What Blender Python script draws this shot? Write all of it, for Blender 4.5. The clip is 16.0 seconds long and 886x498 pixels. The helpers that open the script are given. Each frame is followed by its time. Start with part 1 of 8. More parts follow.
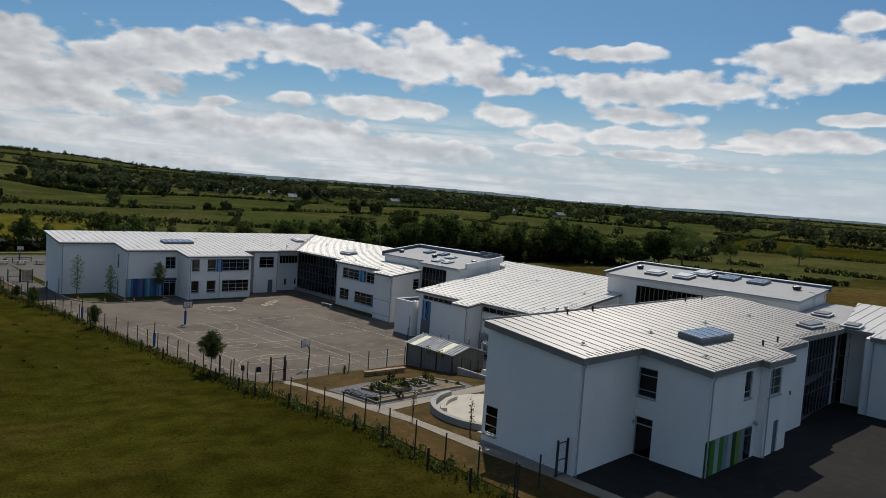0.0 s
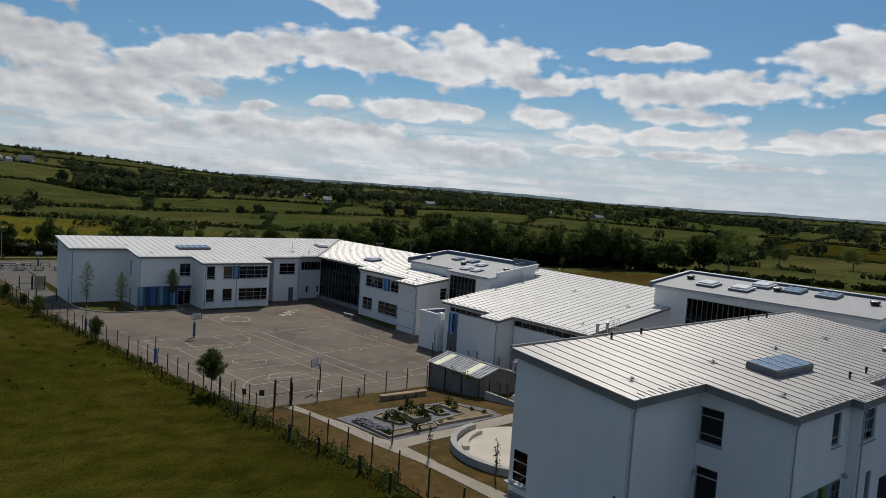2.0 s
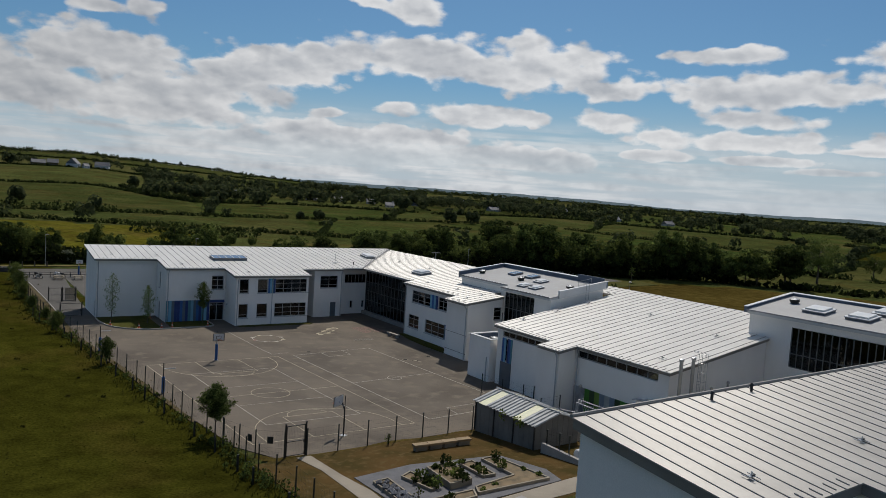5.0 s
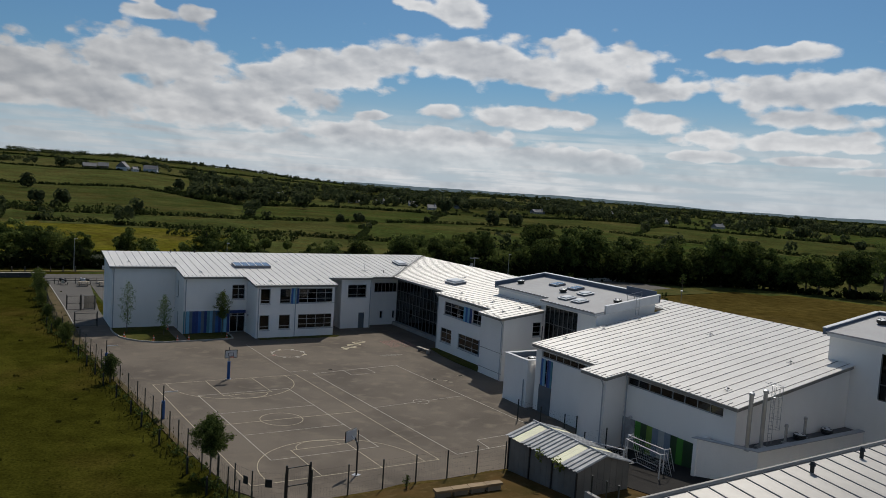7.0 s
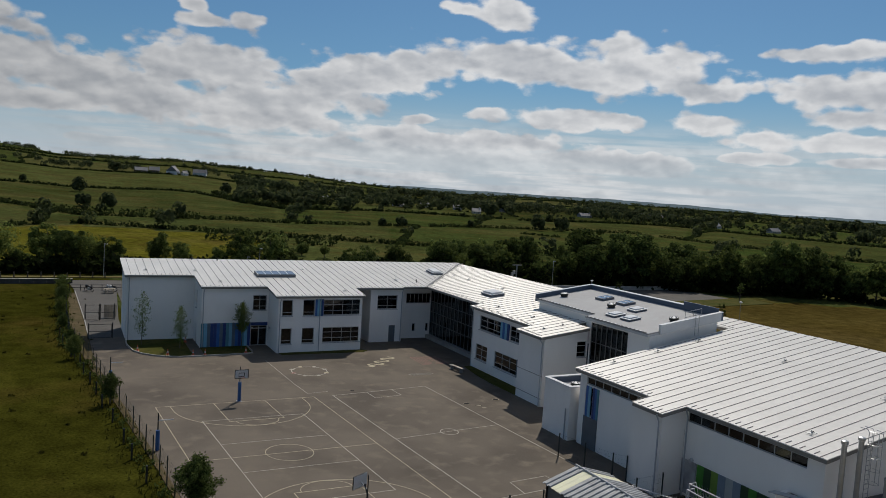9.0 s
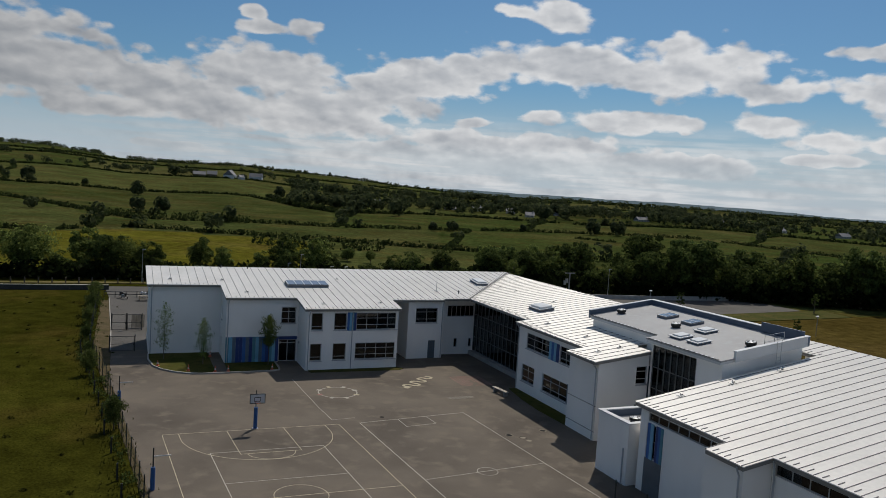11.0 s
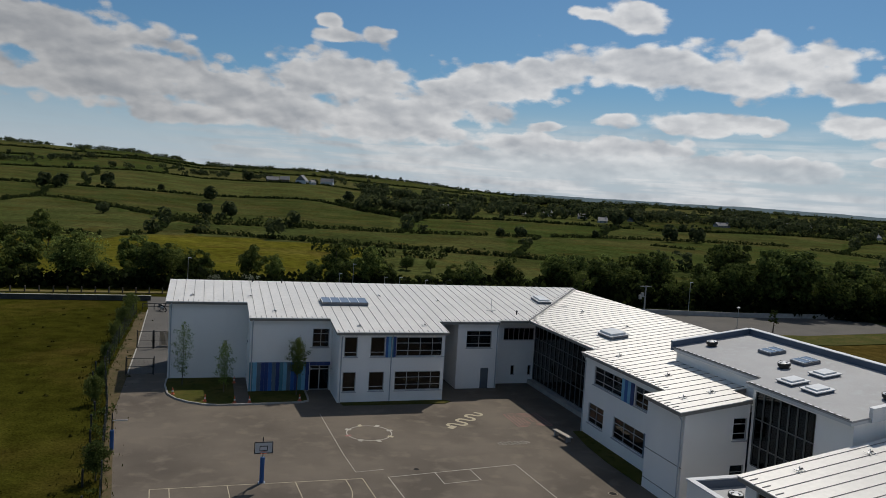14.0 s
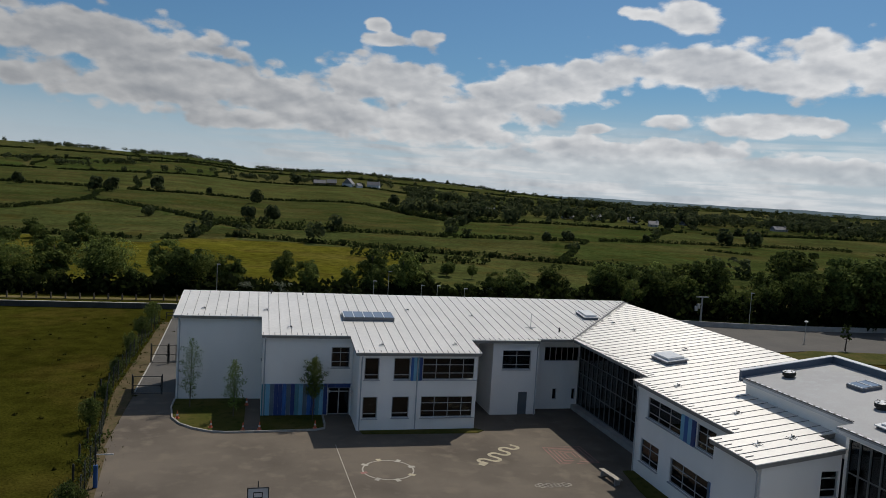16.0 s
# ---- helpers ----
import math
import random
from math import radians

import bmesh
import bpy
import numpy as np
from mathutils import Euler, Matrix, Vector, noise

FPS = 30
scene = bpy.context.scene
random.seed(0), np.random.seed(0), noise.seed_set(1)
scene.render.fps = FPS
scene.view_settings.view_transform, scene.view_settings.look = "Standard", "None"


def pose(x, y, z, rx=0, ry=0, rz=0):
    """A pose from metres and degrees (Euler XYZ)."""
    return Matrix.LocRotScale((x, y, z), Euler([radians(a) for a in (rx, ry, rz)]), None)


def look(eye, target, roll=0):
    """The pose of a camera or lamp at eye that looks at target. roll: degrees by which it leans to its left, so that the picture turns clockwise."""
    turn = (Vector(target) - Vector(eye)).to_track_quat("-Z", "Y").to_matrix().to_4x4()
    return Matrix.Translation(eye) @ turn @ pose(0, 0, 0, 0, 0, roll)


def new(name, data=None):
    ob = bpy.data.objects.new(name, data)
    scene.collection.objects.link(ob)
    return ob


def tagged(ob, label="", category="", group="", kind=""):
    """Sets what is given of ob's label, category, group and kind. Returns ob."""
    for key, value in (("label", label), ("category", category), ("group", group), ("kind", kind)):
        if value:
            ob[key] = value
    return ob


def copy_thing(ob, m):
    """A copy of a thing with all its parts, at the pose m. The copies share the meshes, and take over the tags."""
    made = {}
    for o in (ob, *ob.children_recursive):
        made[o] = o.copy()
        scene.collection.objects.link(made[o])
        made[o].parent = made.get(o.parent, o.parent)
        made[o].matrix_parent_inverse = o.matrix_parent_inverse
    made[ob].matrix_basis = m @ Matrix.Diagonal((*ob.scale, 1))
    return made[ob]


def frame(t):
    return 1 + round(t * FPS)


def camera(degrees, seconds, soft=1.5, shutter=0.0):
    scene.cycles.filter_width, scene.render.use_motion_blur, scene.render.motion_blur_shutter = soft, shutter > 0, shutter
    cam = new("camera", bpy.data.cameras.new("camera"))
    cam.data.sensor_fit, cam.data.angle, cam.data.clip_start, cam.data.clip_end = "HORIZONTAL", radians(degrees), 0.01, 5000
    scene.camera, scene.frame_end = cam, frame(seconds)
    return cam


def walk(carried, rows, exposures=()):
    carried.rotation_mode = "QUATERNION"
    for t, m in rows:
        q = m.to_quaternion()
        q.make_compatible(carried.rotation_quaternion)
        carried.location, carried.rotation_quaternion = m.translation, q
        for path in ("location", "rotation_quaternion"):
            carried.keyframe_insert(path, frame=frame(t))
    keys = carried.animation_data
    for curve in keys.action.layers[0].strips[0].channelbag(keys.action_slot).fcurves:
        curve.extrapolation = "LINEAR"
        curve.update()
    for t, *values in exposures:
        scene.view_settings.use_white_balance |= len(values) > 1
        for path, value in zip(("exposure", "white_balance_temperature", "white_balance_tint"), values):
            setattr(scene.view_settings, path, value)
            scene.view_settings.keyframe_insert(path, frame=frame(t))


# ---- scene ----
cam = camera(62.02, 16.0, soft=0.5)
PATH = [
    (0, (-38.825, -90.273, 18.890), (-5.217, -53.445, 15.112), 3.94),
    (0.5, (-37.219, -88.881, 18.927), (-4.057, -51.655, 15.119), 3.85),
    (1, (-35.594, -87.531, 18.936), (-2.924, -49.874, 15.119), 3.78),
    (1.5, (-34.087, -86.222, 18.934), (-1.894, -48.155, 15.135), 3.76),
    (2, (-32.693, -84.943, 18.963), (-0.971, -46.480, 15.179), 3.79),
    (2.5, (-31.296, -83.629, 19.015), (-0.101, -44.738, 15.230), 3.79),
    (3, (-29.869, -82.239, 19.037), (0.755, -42.895, 15.269), 3.78),
    (3.5, (-28.490, -80.862, 19.033), (1.552, -41.068, 15.307), 3.79),
    (4, (-27.109, -79.503, 19.009), (2.324, -39.251, 15.334), 3.82),
    (6.5, (-20.511, -72.464, 19.353), (5.839, -30.138, 15.592), 3.66),
    (7, (-19.251, -71.022, 19.366), (6.459, -28.302, 15.626), 3.67),
    (7.5, (-17.970, -69.552, 19.434), (7.076, -26.440, 15.688), 3.63),
    (8, (-16.715, -68.059, 19.485), (7.656, -24.561, 15.743), 3.57),
    (8.5, (-15.496, -66.558, 19.484), (8.182, -22.677, 15.768), 3.56),
    (9, (-14.323, -65.049, 19.498), (8.657, -20.797, 15.789), 3.61),
    (11.5, (-8.756, -57.119, 19.666), (10.083, -10.951, 15.982), 3.56),
    (12, (-7.728, -55.585, 19.665), (10.317, -9.099, 16.005), 3.54),
    (12.5, (-6.739, -54.059, 19.746), (10.570, -7.295, 16.071), 3.51),
    (13, (-5.821, -52.394, 19.820), (10.810, -5.386, 16.131), 3.53),
    (13.5, (-4.860, -50.660, 19.868), (11.045, -3.402, 16.170), 3.52),
    (14, (-3.924, -49.013, 19.911), (11.227, -1.507, 16.221), 3.50),
    (14.5, (-3.025, -47.338, 19.938), (11.385, 0.400, 16.263), 3.49),
    (15, (-2.136, -45.611, 19.978), (11.526, 2.346, 16.307), 3.48),
    (15.5, (-1.327, -43.932, 20.053), (11.579, 4.233, 16.381), 3.46),
    (16, (-0.470, -42.177, 20.089), (11.594, 6.206, 16.410), 3.43),
]
walk(cam, [(t, look(e, g, r)) for t, e, g, r in PATH], [(0, -0.02), (3, -0.06), (7, -0.14), (12.5, -0.15), (16, -0.12)])

# ---------------------------------------------------------------- sky and sun
SUN_AZ, SUN_EL = 42.0, 53.0          # degrees clockwise from +y, and above the horizon
# clouds: centre bearing, height, half width, half height, in degrees
CLOUDS = [(68.8, 10.8, 5.8, 1.75), (70.5, 12.9, 1.8, 0.8), (54.6, 11.0, 3.7, 0.6), (57.8, 8.6, 6.8, 1.25), (57.0, 6.7, 3.5, 0.7), (46.7, 6.3, 2.6, 0.72), (55.3, 5.1, 6.5, 0.7), (71.4, 6.7, 2.5, 0.45),
          (68.3, 5.2, 5.1, 0.78), (63.7, 4.6, 1.9, 0.28), (49.9, 3.9, 3.5, 0.4), (57.5, 3.8, 3.7, 0.36), (62.6, 3.2, 3.3, 0.28), (24.7, 9.7, 3.1, 1.5), (31.8, 10.2, 5.4, 1.65), (41.2, 10.05, 5.4, 1.8),
          (45.9, 8.5, 2.3, 0.8), (36.7, 6.1, 5.2, 0.8), (30.5, 6.4, 1.1, 0.36), (25.3, 5.65, 1.5, 0.4), (30.4, 4.3, 8.2, 0.8), (39.9, 3.2, 6.2, 0.95), (26.8, 2.5, 8.6, 0.95),
          (-11.6, 9.2, 9.2, 1.8), (-12.7, 10.4, 2.7, 0.8), (-8.3, 6.3, 6.4, 1.5), (1.2, 6.6, 5.3, 1.5), (9.2, 8.0, 5.5, 1.95), (19.6, 8.0, 5.6, 1.5), (8.0, 12.4, 1.0, 0.5), (8.9, 11.3, 1.9, 0.48),
          (11.9, 11.55, 1.25, 0.55), (12.4, 4.9, 6.7, 1.25), (25.4, 4.2, 5.8, 0.95), (21.2, 3.1, 8.2, 0.65), (2.6, 2.4, 2.7, 0.36), (-1.6, 4.6, 4.5, 0.7), (-16.6, 6.4, 2.1, 0.7),
          (30.9, 13.5, 2.3, 1.2), (27.9, 13.9, 1.6, 0.48), (78, 8.8, 3.5, 1.1), (-26, 7.5, 6, 1.6),
          (5, 5.6, 9, 1.5), (15, 6.4, 8, 1.3), (36, 9.8, 7, 1.2), (22, 8.9, 3.4, 1.2), (-6, 7.8, 7, 1.3)]


def build_world():
    w = bpy.data.worlds.new("sky")
    scene.world = w
    w.use_nodes = True
    nt = w.node_tree
    N, L = nt.nodes, nt.links
    N.clear()

    def node(kind, **kw):
        n = N.new(kind)
        for k, v in kw.items():
            if k == "op":
                n.operation = v
            elif k == "vals":
                for i, x in v.items():
                    n.inputs[i].default_value = x
        return n

    out, bg = node("ShaderNodeOutputWorld"), node("ShaderNodeBackground")
    L.new(bg.outputs[0], out.inputs[0])
    sky = node("ShaderNodeTexSky")
    sky.sky_type = "NISHITA"
    sky.sun_disc = False
    sky.sun_elevation, sky.sun_rotation = radians(SUN_EL), radians(SUN_AZ)
    sky.air_density, sky.dust_density, sky.ozone_density = 1.0, 0.6, 2.0
    dim = node("ShaderNodeVectorMath", op="MULTIPLY")
    dim.inputs[1].default_value = [SKY_STRENGTH * k for k in SKY_TINT]
    L.new(sky.outputs[0], dim.inputs[0])
    tc = node("ShaderNodeTexCoord")
    sep = node("ShaderNodeSeparateXYZ")
    L.new(tc.outputs["Generated"], sep.inputs[0])
    az = node("ShaderNodeMath", op="ARCTAN2")
    L.new(sep.outputs[0], az.inputs[0]); L.new(sep.outputs[1], az.inputs[1])
    el = node("ShaderNodeMath", op="ARCSINE")
    L.new(sep.outputs[2], el.inputs[0])
    comb = node("ShaderNodeCombineXYZ")
    for i, a in enumerate((az, el)):
        d = node("ShaderNodeMath", op="MULTIPLY", vals={1: 180 / math.pi})
        L.new(a.outputs[0], d.inputs[0]); L.new(d.outputs[0], comb.inputs[i])
    # billowing edge: warp the place at two sizes
    warp = node("ShaderNodeVectorMath", op="MULTIPLY"); warp.inputs[1].default_value = (0.7, 1.25, 1)
    L.new(comb.outputs[0], warp.inputs[0])
    n1 = node("ShaderNodeTexNoise", vals={"Scale": 0.42, "Detail": 7, "Roughness": 0.55}); L.new(warp.outputs[0], n1.inputs[0])
    near = None
    for ca, ce, ra, re in CLOUDS:
        s = node("ShaderNodeVectorMath", op="SUBTRACT"); s.inputs[1].default_value = (ca, ce, 0)
        L.new(comb.outputs[0], s.inputs[0])
        m = node("ShaderNodeVectorMath", op="MULTIPLY"); m.inputs[1].default_value = (1 / ra, 1 / re, 0)
        L.new(s.outputs[0], m.inputs[0])
        ln = node("ShaderNodeVectorMath", op="LENGTH"); L.new(m.outputs[0], ln.inputs[0])
        if near is None:
            near = ln.outputs["Value"]
        else:
            mn = node("ShaderNodeMath", op="SMOOTH_MIN", vals={2: 0.32})
            L.new(near, mn.inputs[0]); L.new(ln.outputs["Value"], mn.inputs[1]); near = mn.outputs[0]
    # the rest of the sky: unseen fair-weather cloud, added for whiter fill light
    n2 = node("ShaderNodeTexNoise", vals={"Scale": 0.07, "Detail": 3, "Roughness": 0.5}); L.new(comb.outputs[0], n2.inputs[0])
    high = node("ShaderNodeMapRange", vals={1: 15, 2: 24, 3: 3.0, 4: 0.0}); L.new(sep_el(nt, comb), high.inputs[0])
    gen = node("ShaderNodeMath", op="MULTIPLY_ADD", vals={1: -7.0, 2: 4.85}); L.new(n2.outputs[0], gen.inputs[0])
    gen2 = node("ShaderNodeMath", op="ADD"); L.new(gen.outputs[0], gen2.inputs[0]); L.new(high.outputs[0], gen2.inputs[1])
    mn = node("ShaderNodeMath", op="MINIMUM"); L.new(near, mn.inputs[0]); L.new(gen2.outputs[0], mn.inputs[1])
    k = node("ShaderNodeMath", op="MULTIPLY_ADD", vals={1: -1.9, 2: 0.93}); L.new(n1.outputs[0], k.inputs[0])
    # rounded heaps along the edges
    wv = node("ShaderNodeVectorMath", op="MULTIPLY_ADD"); wv.inputs[1].default_value = (0.8, 0.8, 0)
    L.new(n1.outputs["Color"], wv.inputs[0]); L.new(warp.outputs[0], wv.inputs[2])
    heap = node("ShaderNodeTexVoronoi", vals={"Scale": 0.95}); heap.feature = "SMOOTH_F1"; heap.inputs["Smoothness"].default_value = 0.45
    L.new(wv.outputs[0], heap.inputs["Vector"])
    hp = node("ShaderNodeMath", op="MULTIPLY_ADD", vals={1: 0.7, 2: -0.3}); L.new(heap.outputs["Distance"], hp.inputs[0])
    d0 = node("ShaderNodeMath", op="ADD"); L.new(mn.outputs[0], d0.inputs[0]); L.new(k.outputs[0], d0.inputs[1])
    d = node("ShaderNodeMath", op="ADD"); L.new(d0.outputs[0], d.inputs[0]); L.new(hp.outputs[0], d.inputs[1])
    alpha = node("ShaderNodeMapRange", vals={1: 1.26, 2: 0.84, 3: 0.0, 4: 0.97}); alpha.interpolation_type = "SMOOTHSTEP"
    L.new(d.outputs[0], alpha.inputs[0])
    # thin level streaks in the low air
    st = node("ShaderNodeVectorMath", op="MULTIPLY"); st.inputs[1].default_value = (0.09, 1.3, 0); L.new(comb.outputs[0], st.inputs[0])
    n5 = node("ShaderNodeTexNoise", vals={"Scale": 1.0, "Detail": 5, "Roughness": 0.55}); L.new(st.outputs[0], n5.inputs[0])
    s1 = node("ShaderNodeMapRange", vals={1: 0.36, 2: 0.6, 3: 0.0, 4: 0.8}); s1.interpolation_type = "SMOOTHSTEP"; L.new(n5.outputs[0], s1.inputs[0])
    s2 = node("ShaderNodeMapRange", vals={1: 6.6, 2: 3.4, 3: 0.0, 4: 1.0}); s2.interpolation_type = "SMOOTHSTEP"; L.new(sep_el(nt, comb), s2.inputs[0])
    s3 = node("ShaderNodeMath", op="MULTIPLY"); L.new(s1.outputs[0], s3.inputs[0]); L.new(s2.outputs[0], s3.inputs[1])
    # the streaks thin out away from the great bank, and heaps melt into the low air
    bk = node("ShaderNodeMapRange", vals={1: 70, 2: 30, 3: 0.35, 4: 1.0}); bk.interpolation_type = "SMOOTHSTEP"
    bx = node("ShaderNodeSeparateXYZ"); L.new(comb.outputs[0], bx.inputs[0]); L.new(bx.outputs[0], bk.inputs[0])
    bl = node("ShaderNodeMapRange", vals={1: -6, 2: 9, 3: 0.1, 4: 1.0}); bl.interpolation_type = "SMOOTHSTEP"; L.new(bx.outputs[0], bl.inputs[0])
    bm_ = node("ShaderNodeMath", op="MULTIPLY"); L.new(bk.outputs[0], bm_.inputs[0]); L.new(bl.outputs[0], bm_.inputs[1])
    s4 = node("ShaderNodeMath", op="MULTIPLY"); L.new(s3.outputs[0], s4.inputs[0]); L.new(bm_.outputs[0], s4.inputs[1])
    melt = node("ShaderNodeMapRange", vals={1: 0.8, 2: 4.5, 3: 0.3, 4: 1.0}); melt.interpolation_type = "SMOOTHSTEP"; L.new(sep_el(nt, comb), melt.inputs[0])
    am = node("ShaderNodeMath", op="MULTIPLY"); L.new(alpha.outputs[0], am.inputs[0]); L.new(melt.outputs[0], am.inputs[1])
    both = node("ShaderNodeMath", op="MAXIMUM"); L.new(am.outputs[0], both.inputs[0]); L.new(s4.outputs[0], both.inputs[1])
    # cloud body: bright tops and rims, greyer bellies where it is deep
    lit = None
    for scale_, lift_, lo_, hi_ in ((0.3, 0.9, -0.16, 0.08), (0.8, 0.4, -0.15, 0.1)):
        up = node("ShaderNodeVectorMath", op="ADD"); up.inputs[1].default_value = (0.2, lift_, 0)
        L.new(warp.outputs[0], up.inputs[0])
        n3 = node("ShaderNodeTexNoise", vals={"Scale": scale_, "Detail": 3, "Roughness": 0.5}); L.new(up.outputs[0], n3.inputs[0])
        n4 = node("ShaderNodeTexNoise", vals={"Scale": scale_, "Detail": 3, "Roughness": 0.5}); L.new(warp.outputs[0], n4.inputs[0])
        dif = node("ShaderNodeMath", op="SUBTRACT"); L.new(n4.outputs[0], dif.inputs[0]); L.new(n3.outputs[0], dif.inputs[1])
        sh = node("ShaderNodeMapRange", vals={1: lo_, 2: hi_}); L.new(dif.outputs[0], sh.inputs[0])
        if lit is None:
            lit = sh.outputs[0]
        else:
            av = node("ShaderNodeMix"); av.inputs["Factor"].default_value = 0.28
            L.new(lit, av.inputs["A"]); L.new(sh.outputs[0], av.inputs["B"]); lit = av.outputs["Result"]
    rim = node("ShaderNodeMapRange", vals={1: 0.1, 2: 0.95, 3: 0.55, 4: 1.15}); L.new(d.outputs[0], rim.inputs[0])
    lr = node("ShaderNodeMath", op="MULTIPLY"); L.new(lit, lr.inputs[0]); L.new(rim.outputs[0], lr.inputs[1])
    cl = node("ShaderNodeMix"); cl.data_type = "RGBA"
    cl.inputs["A"].default_value, cl.inputs["B"].default_value = (*CLOUD_DARK, 1), (*CLOUD_LIGHT, 1)
    L.new(lr.outputs[0], cl.inputs["Factor"])
    # clouds far from the sun are greyer
    side = node("ShaderNodeMapRange", vals={1: -22, 2: 34, 3: 0.6, 4: 1.0}); side.interpolation_type = "SMOOTHSTEP"
    sx = node("ShaderNodeSeparateXYZ"); L.new(comb.outputs[0], sx.inputs[0]); L.new(sx.outputs[0], side.inputs[0])
    fall = node("ShaderNodeVectorMath", op="SCALE")
    L.new(cl.outputs["Result"], fall.inputs[0]); L.new(side.outputs[0], fall.inputs["Scale"])
    # pale air low over the horizon
    haze = node("ShaderNodeMapRange", vals={1: 9.0, 2: 0.3, 3: 0.0, 4: 0.85}); haze.interpolation_type = "SMOOTHSTEP"
    L.new(sep_el(nt, comb), haze.inputs[0])
    hz = node("ShaderNodeMix"); hz.data_type = "RGBA"
    hz.inputs["B"].default_value = (*HAZE, 1)
    L.new(haze.outputs[0], hz.inputs["Factor"]); L.new(dim.outputs[0], hz.inputs["A"])
    mix = node("ShaderNodeMix"); mix.data_type = "RGBA"
    L.new(both.outputs[0], mix.inputs["Factor"]); L.new(hz.outputs["Result"], mix.inputs["A"]); L.new(fall.outputs[0], mix.inputs["B"])
    L.new(mix.outputs["Result"], bg.inputs[0])
    bg.inputs[1].default_value = 1.0


def sep_el(nt, comb):
    s = nt.nodes.new("ShaderNodeSeparateXYZ")
    nt.links.new(comb.outputs[0], s.inputs[0])
    return s.outputs[1]


SKY_STRENGTH, SKY_TINT = 0.057, (0.63, 0.96, 1.17)
CLOUD_LIGHT, CLOUD_DARK, HAZE = (0.78, 0.785, 0.795), (0.43, 0.455, 0.495), (0.50, 0.565, 0.645)
build_world()

sun = new("sun", bpy.data.lights.new("sun", "SUN"))
sun.data.energy, sun.data.angle, sun.data.color = 3.4, radians(0.6), (1.0, 0.935, 0.835)
_a, _e = radians(SUN_AZ), radians(SUN_EL)
sun.matrix_world = look((math.sin(_a) * math.cos(_e) * 80, math.cos(_a) * math.cos(_e) * 80, math.sin(_e) * 80), (0, 0, 0))

# ---------------------------------------------------------------- materials
def mat(name, c1, c2=None, scale=1.0, rough=0.6, metal=0.0, bump=0.0, fine=25.0, stretch=(1, 1, 1), vary=0.0, spec=0.5, c3=None):
    """A surface in two tones: broad stains of c2 at about 1/scale metres, fine grain, and a little relief."""
    m = bpy.data.materials.new(name)
    m.use_nodes = True
    nt = m.node_tree
    N, L = nt.nodes, nt.links
    p = N["Principled BSDF"]
    p.inputs["Roughness"].default_value, p.inputs["Metallic"].default_value = rough, metal
    p.inputs["Specular IOR Level"].default_value = spec
    c2 = c2 or tuple(x * 0.8 for x in c1)
    geo = N.new("ShaderNodeNewGeometry")
    st = N.new("ShaderNodeVectorMath"); st.operation = "MULTIPLY"; st.inputs[1].default_value = stretch
    L.new(geo.outputs["Position"], st.inputs[0])
    a = N.new("ShaderNodeTexNoise"); a.inputs["Scale"].default_value = scale; a.inputs["Detail"].default_value = 5
    b = N.new("ShaderNodeTexNoise"); b.inputs["Scale"].default_value = fine; b.inputs["Detail"].default_value = 3
    L.new(st.outputs[0], a.inputs[0]); L.new(st.outputs[0], b.inputs[0])
    r = N.new("ShaderNodeMapRange"); r.inputs[1].default_value, r.inputs[2].default_value = 0.38, 0.66
    L.new(a.outputs[0], r.inputs[0])
    mx = N.new("ShaderNodeMix"); mx.data_type = "RGBA"
    mx.inputs["A"].default_value, mx.inputs["B"].default_value = (*c1, 1), (*c2, 1)
    L.new(r.outputs[0], mx.inputs["Factor"])
    last = mx.outputs["Result"]
    if c3:
        c = N.new("ShaderNodeTexNoise"); c.inputs["Scale"].default_value = scale * 5; c.inputs["Detail"].default_value = 6
        L.new(st.outputs[0], c.inputs[0])
        rr = N.new("ShaderNodeMapRange"); rr.inputs[1].default_value, rr.inputs[2].default_value = 0.52, 0.7
        L.new(c.outputs[0], rr.inputs[0])
        m3 = N.new("ShaderNodeMix"); m3.data_type = "RGBA"; m3.inputs["B"].default_value = (*c3, 1)
        L.new(last, m3.inputs["A"]); L.new(rr.outputs[0], m3.inputs["Factor"]); last = m3.outputs["Result"]
    hsv = N.new("ShaderNodeHueSaturation")
    gr = N.new("ShaderNodeMapRange"); gr.inputs[3].default_value, gr.inputs[4].default_value = 0.86, 1.14
    L.new(b.outputs[0], gr.inputs[0])
    val = gr.outputs[0]
    if vary:
        oi = N.new("ShaderNodeObjectInfo")
        vr = N.new("ShaderNodeMapRange"); vr.inputs[3].default_value, vr.inputs[4].default_value = 1 - vary, 1 + vary
        L.new(oi.outputs["Random"], vr.inputs[0])
        mu = N.new("ShaderNodeMath"); mu.operation = "MULTIPLY"
        L.new(val, mu.inputs[0]); L.new(vr.outputs[0], mu.inputs[1]); val = mu.outputs[0]
    L.new(val, hsv.inputs["Value"]); L.new(last, hsv.inputs["Color"]); L.new(hsv.outputs[0], p.inputs["Base Color"])
    if bump:
        bp = N.new("ShaderNodeBump"); bp.inputs["Strength"].default_value = bump; bp.inputs["Distance"].default_value = 0.02
        L.new(b.outputs[0], bp.inputs["Height"]); L.new(bp.outputs[0], p.inputs["Normal"])
    return m


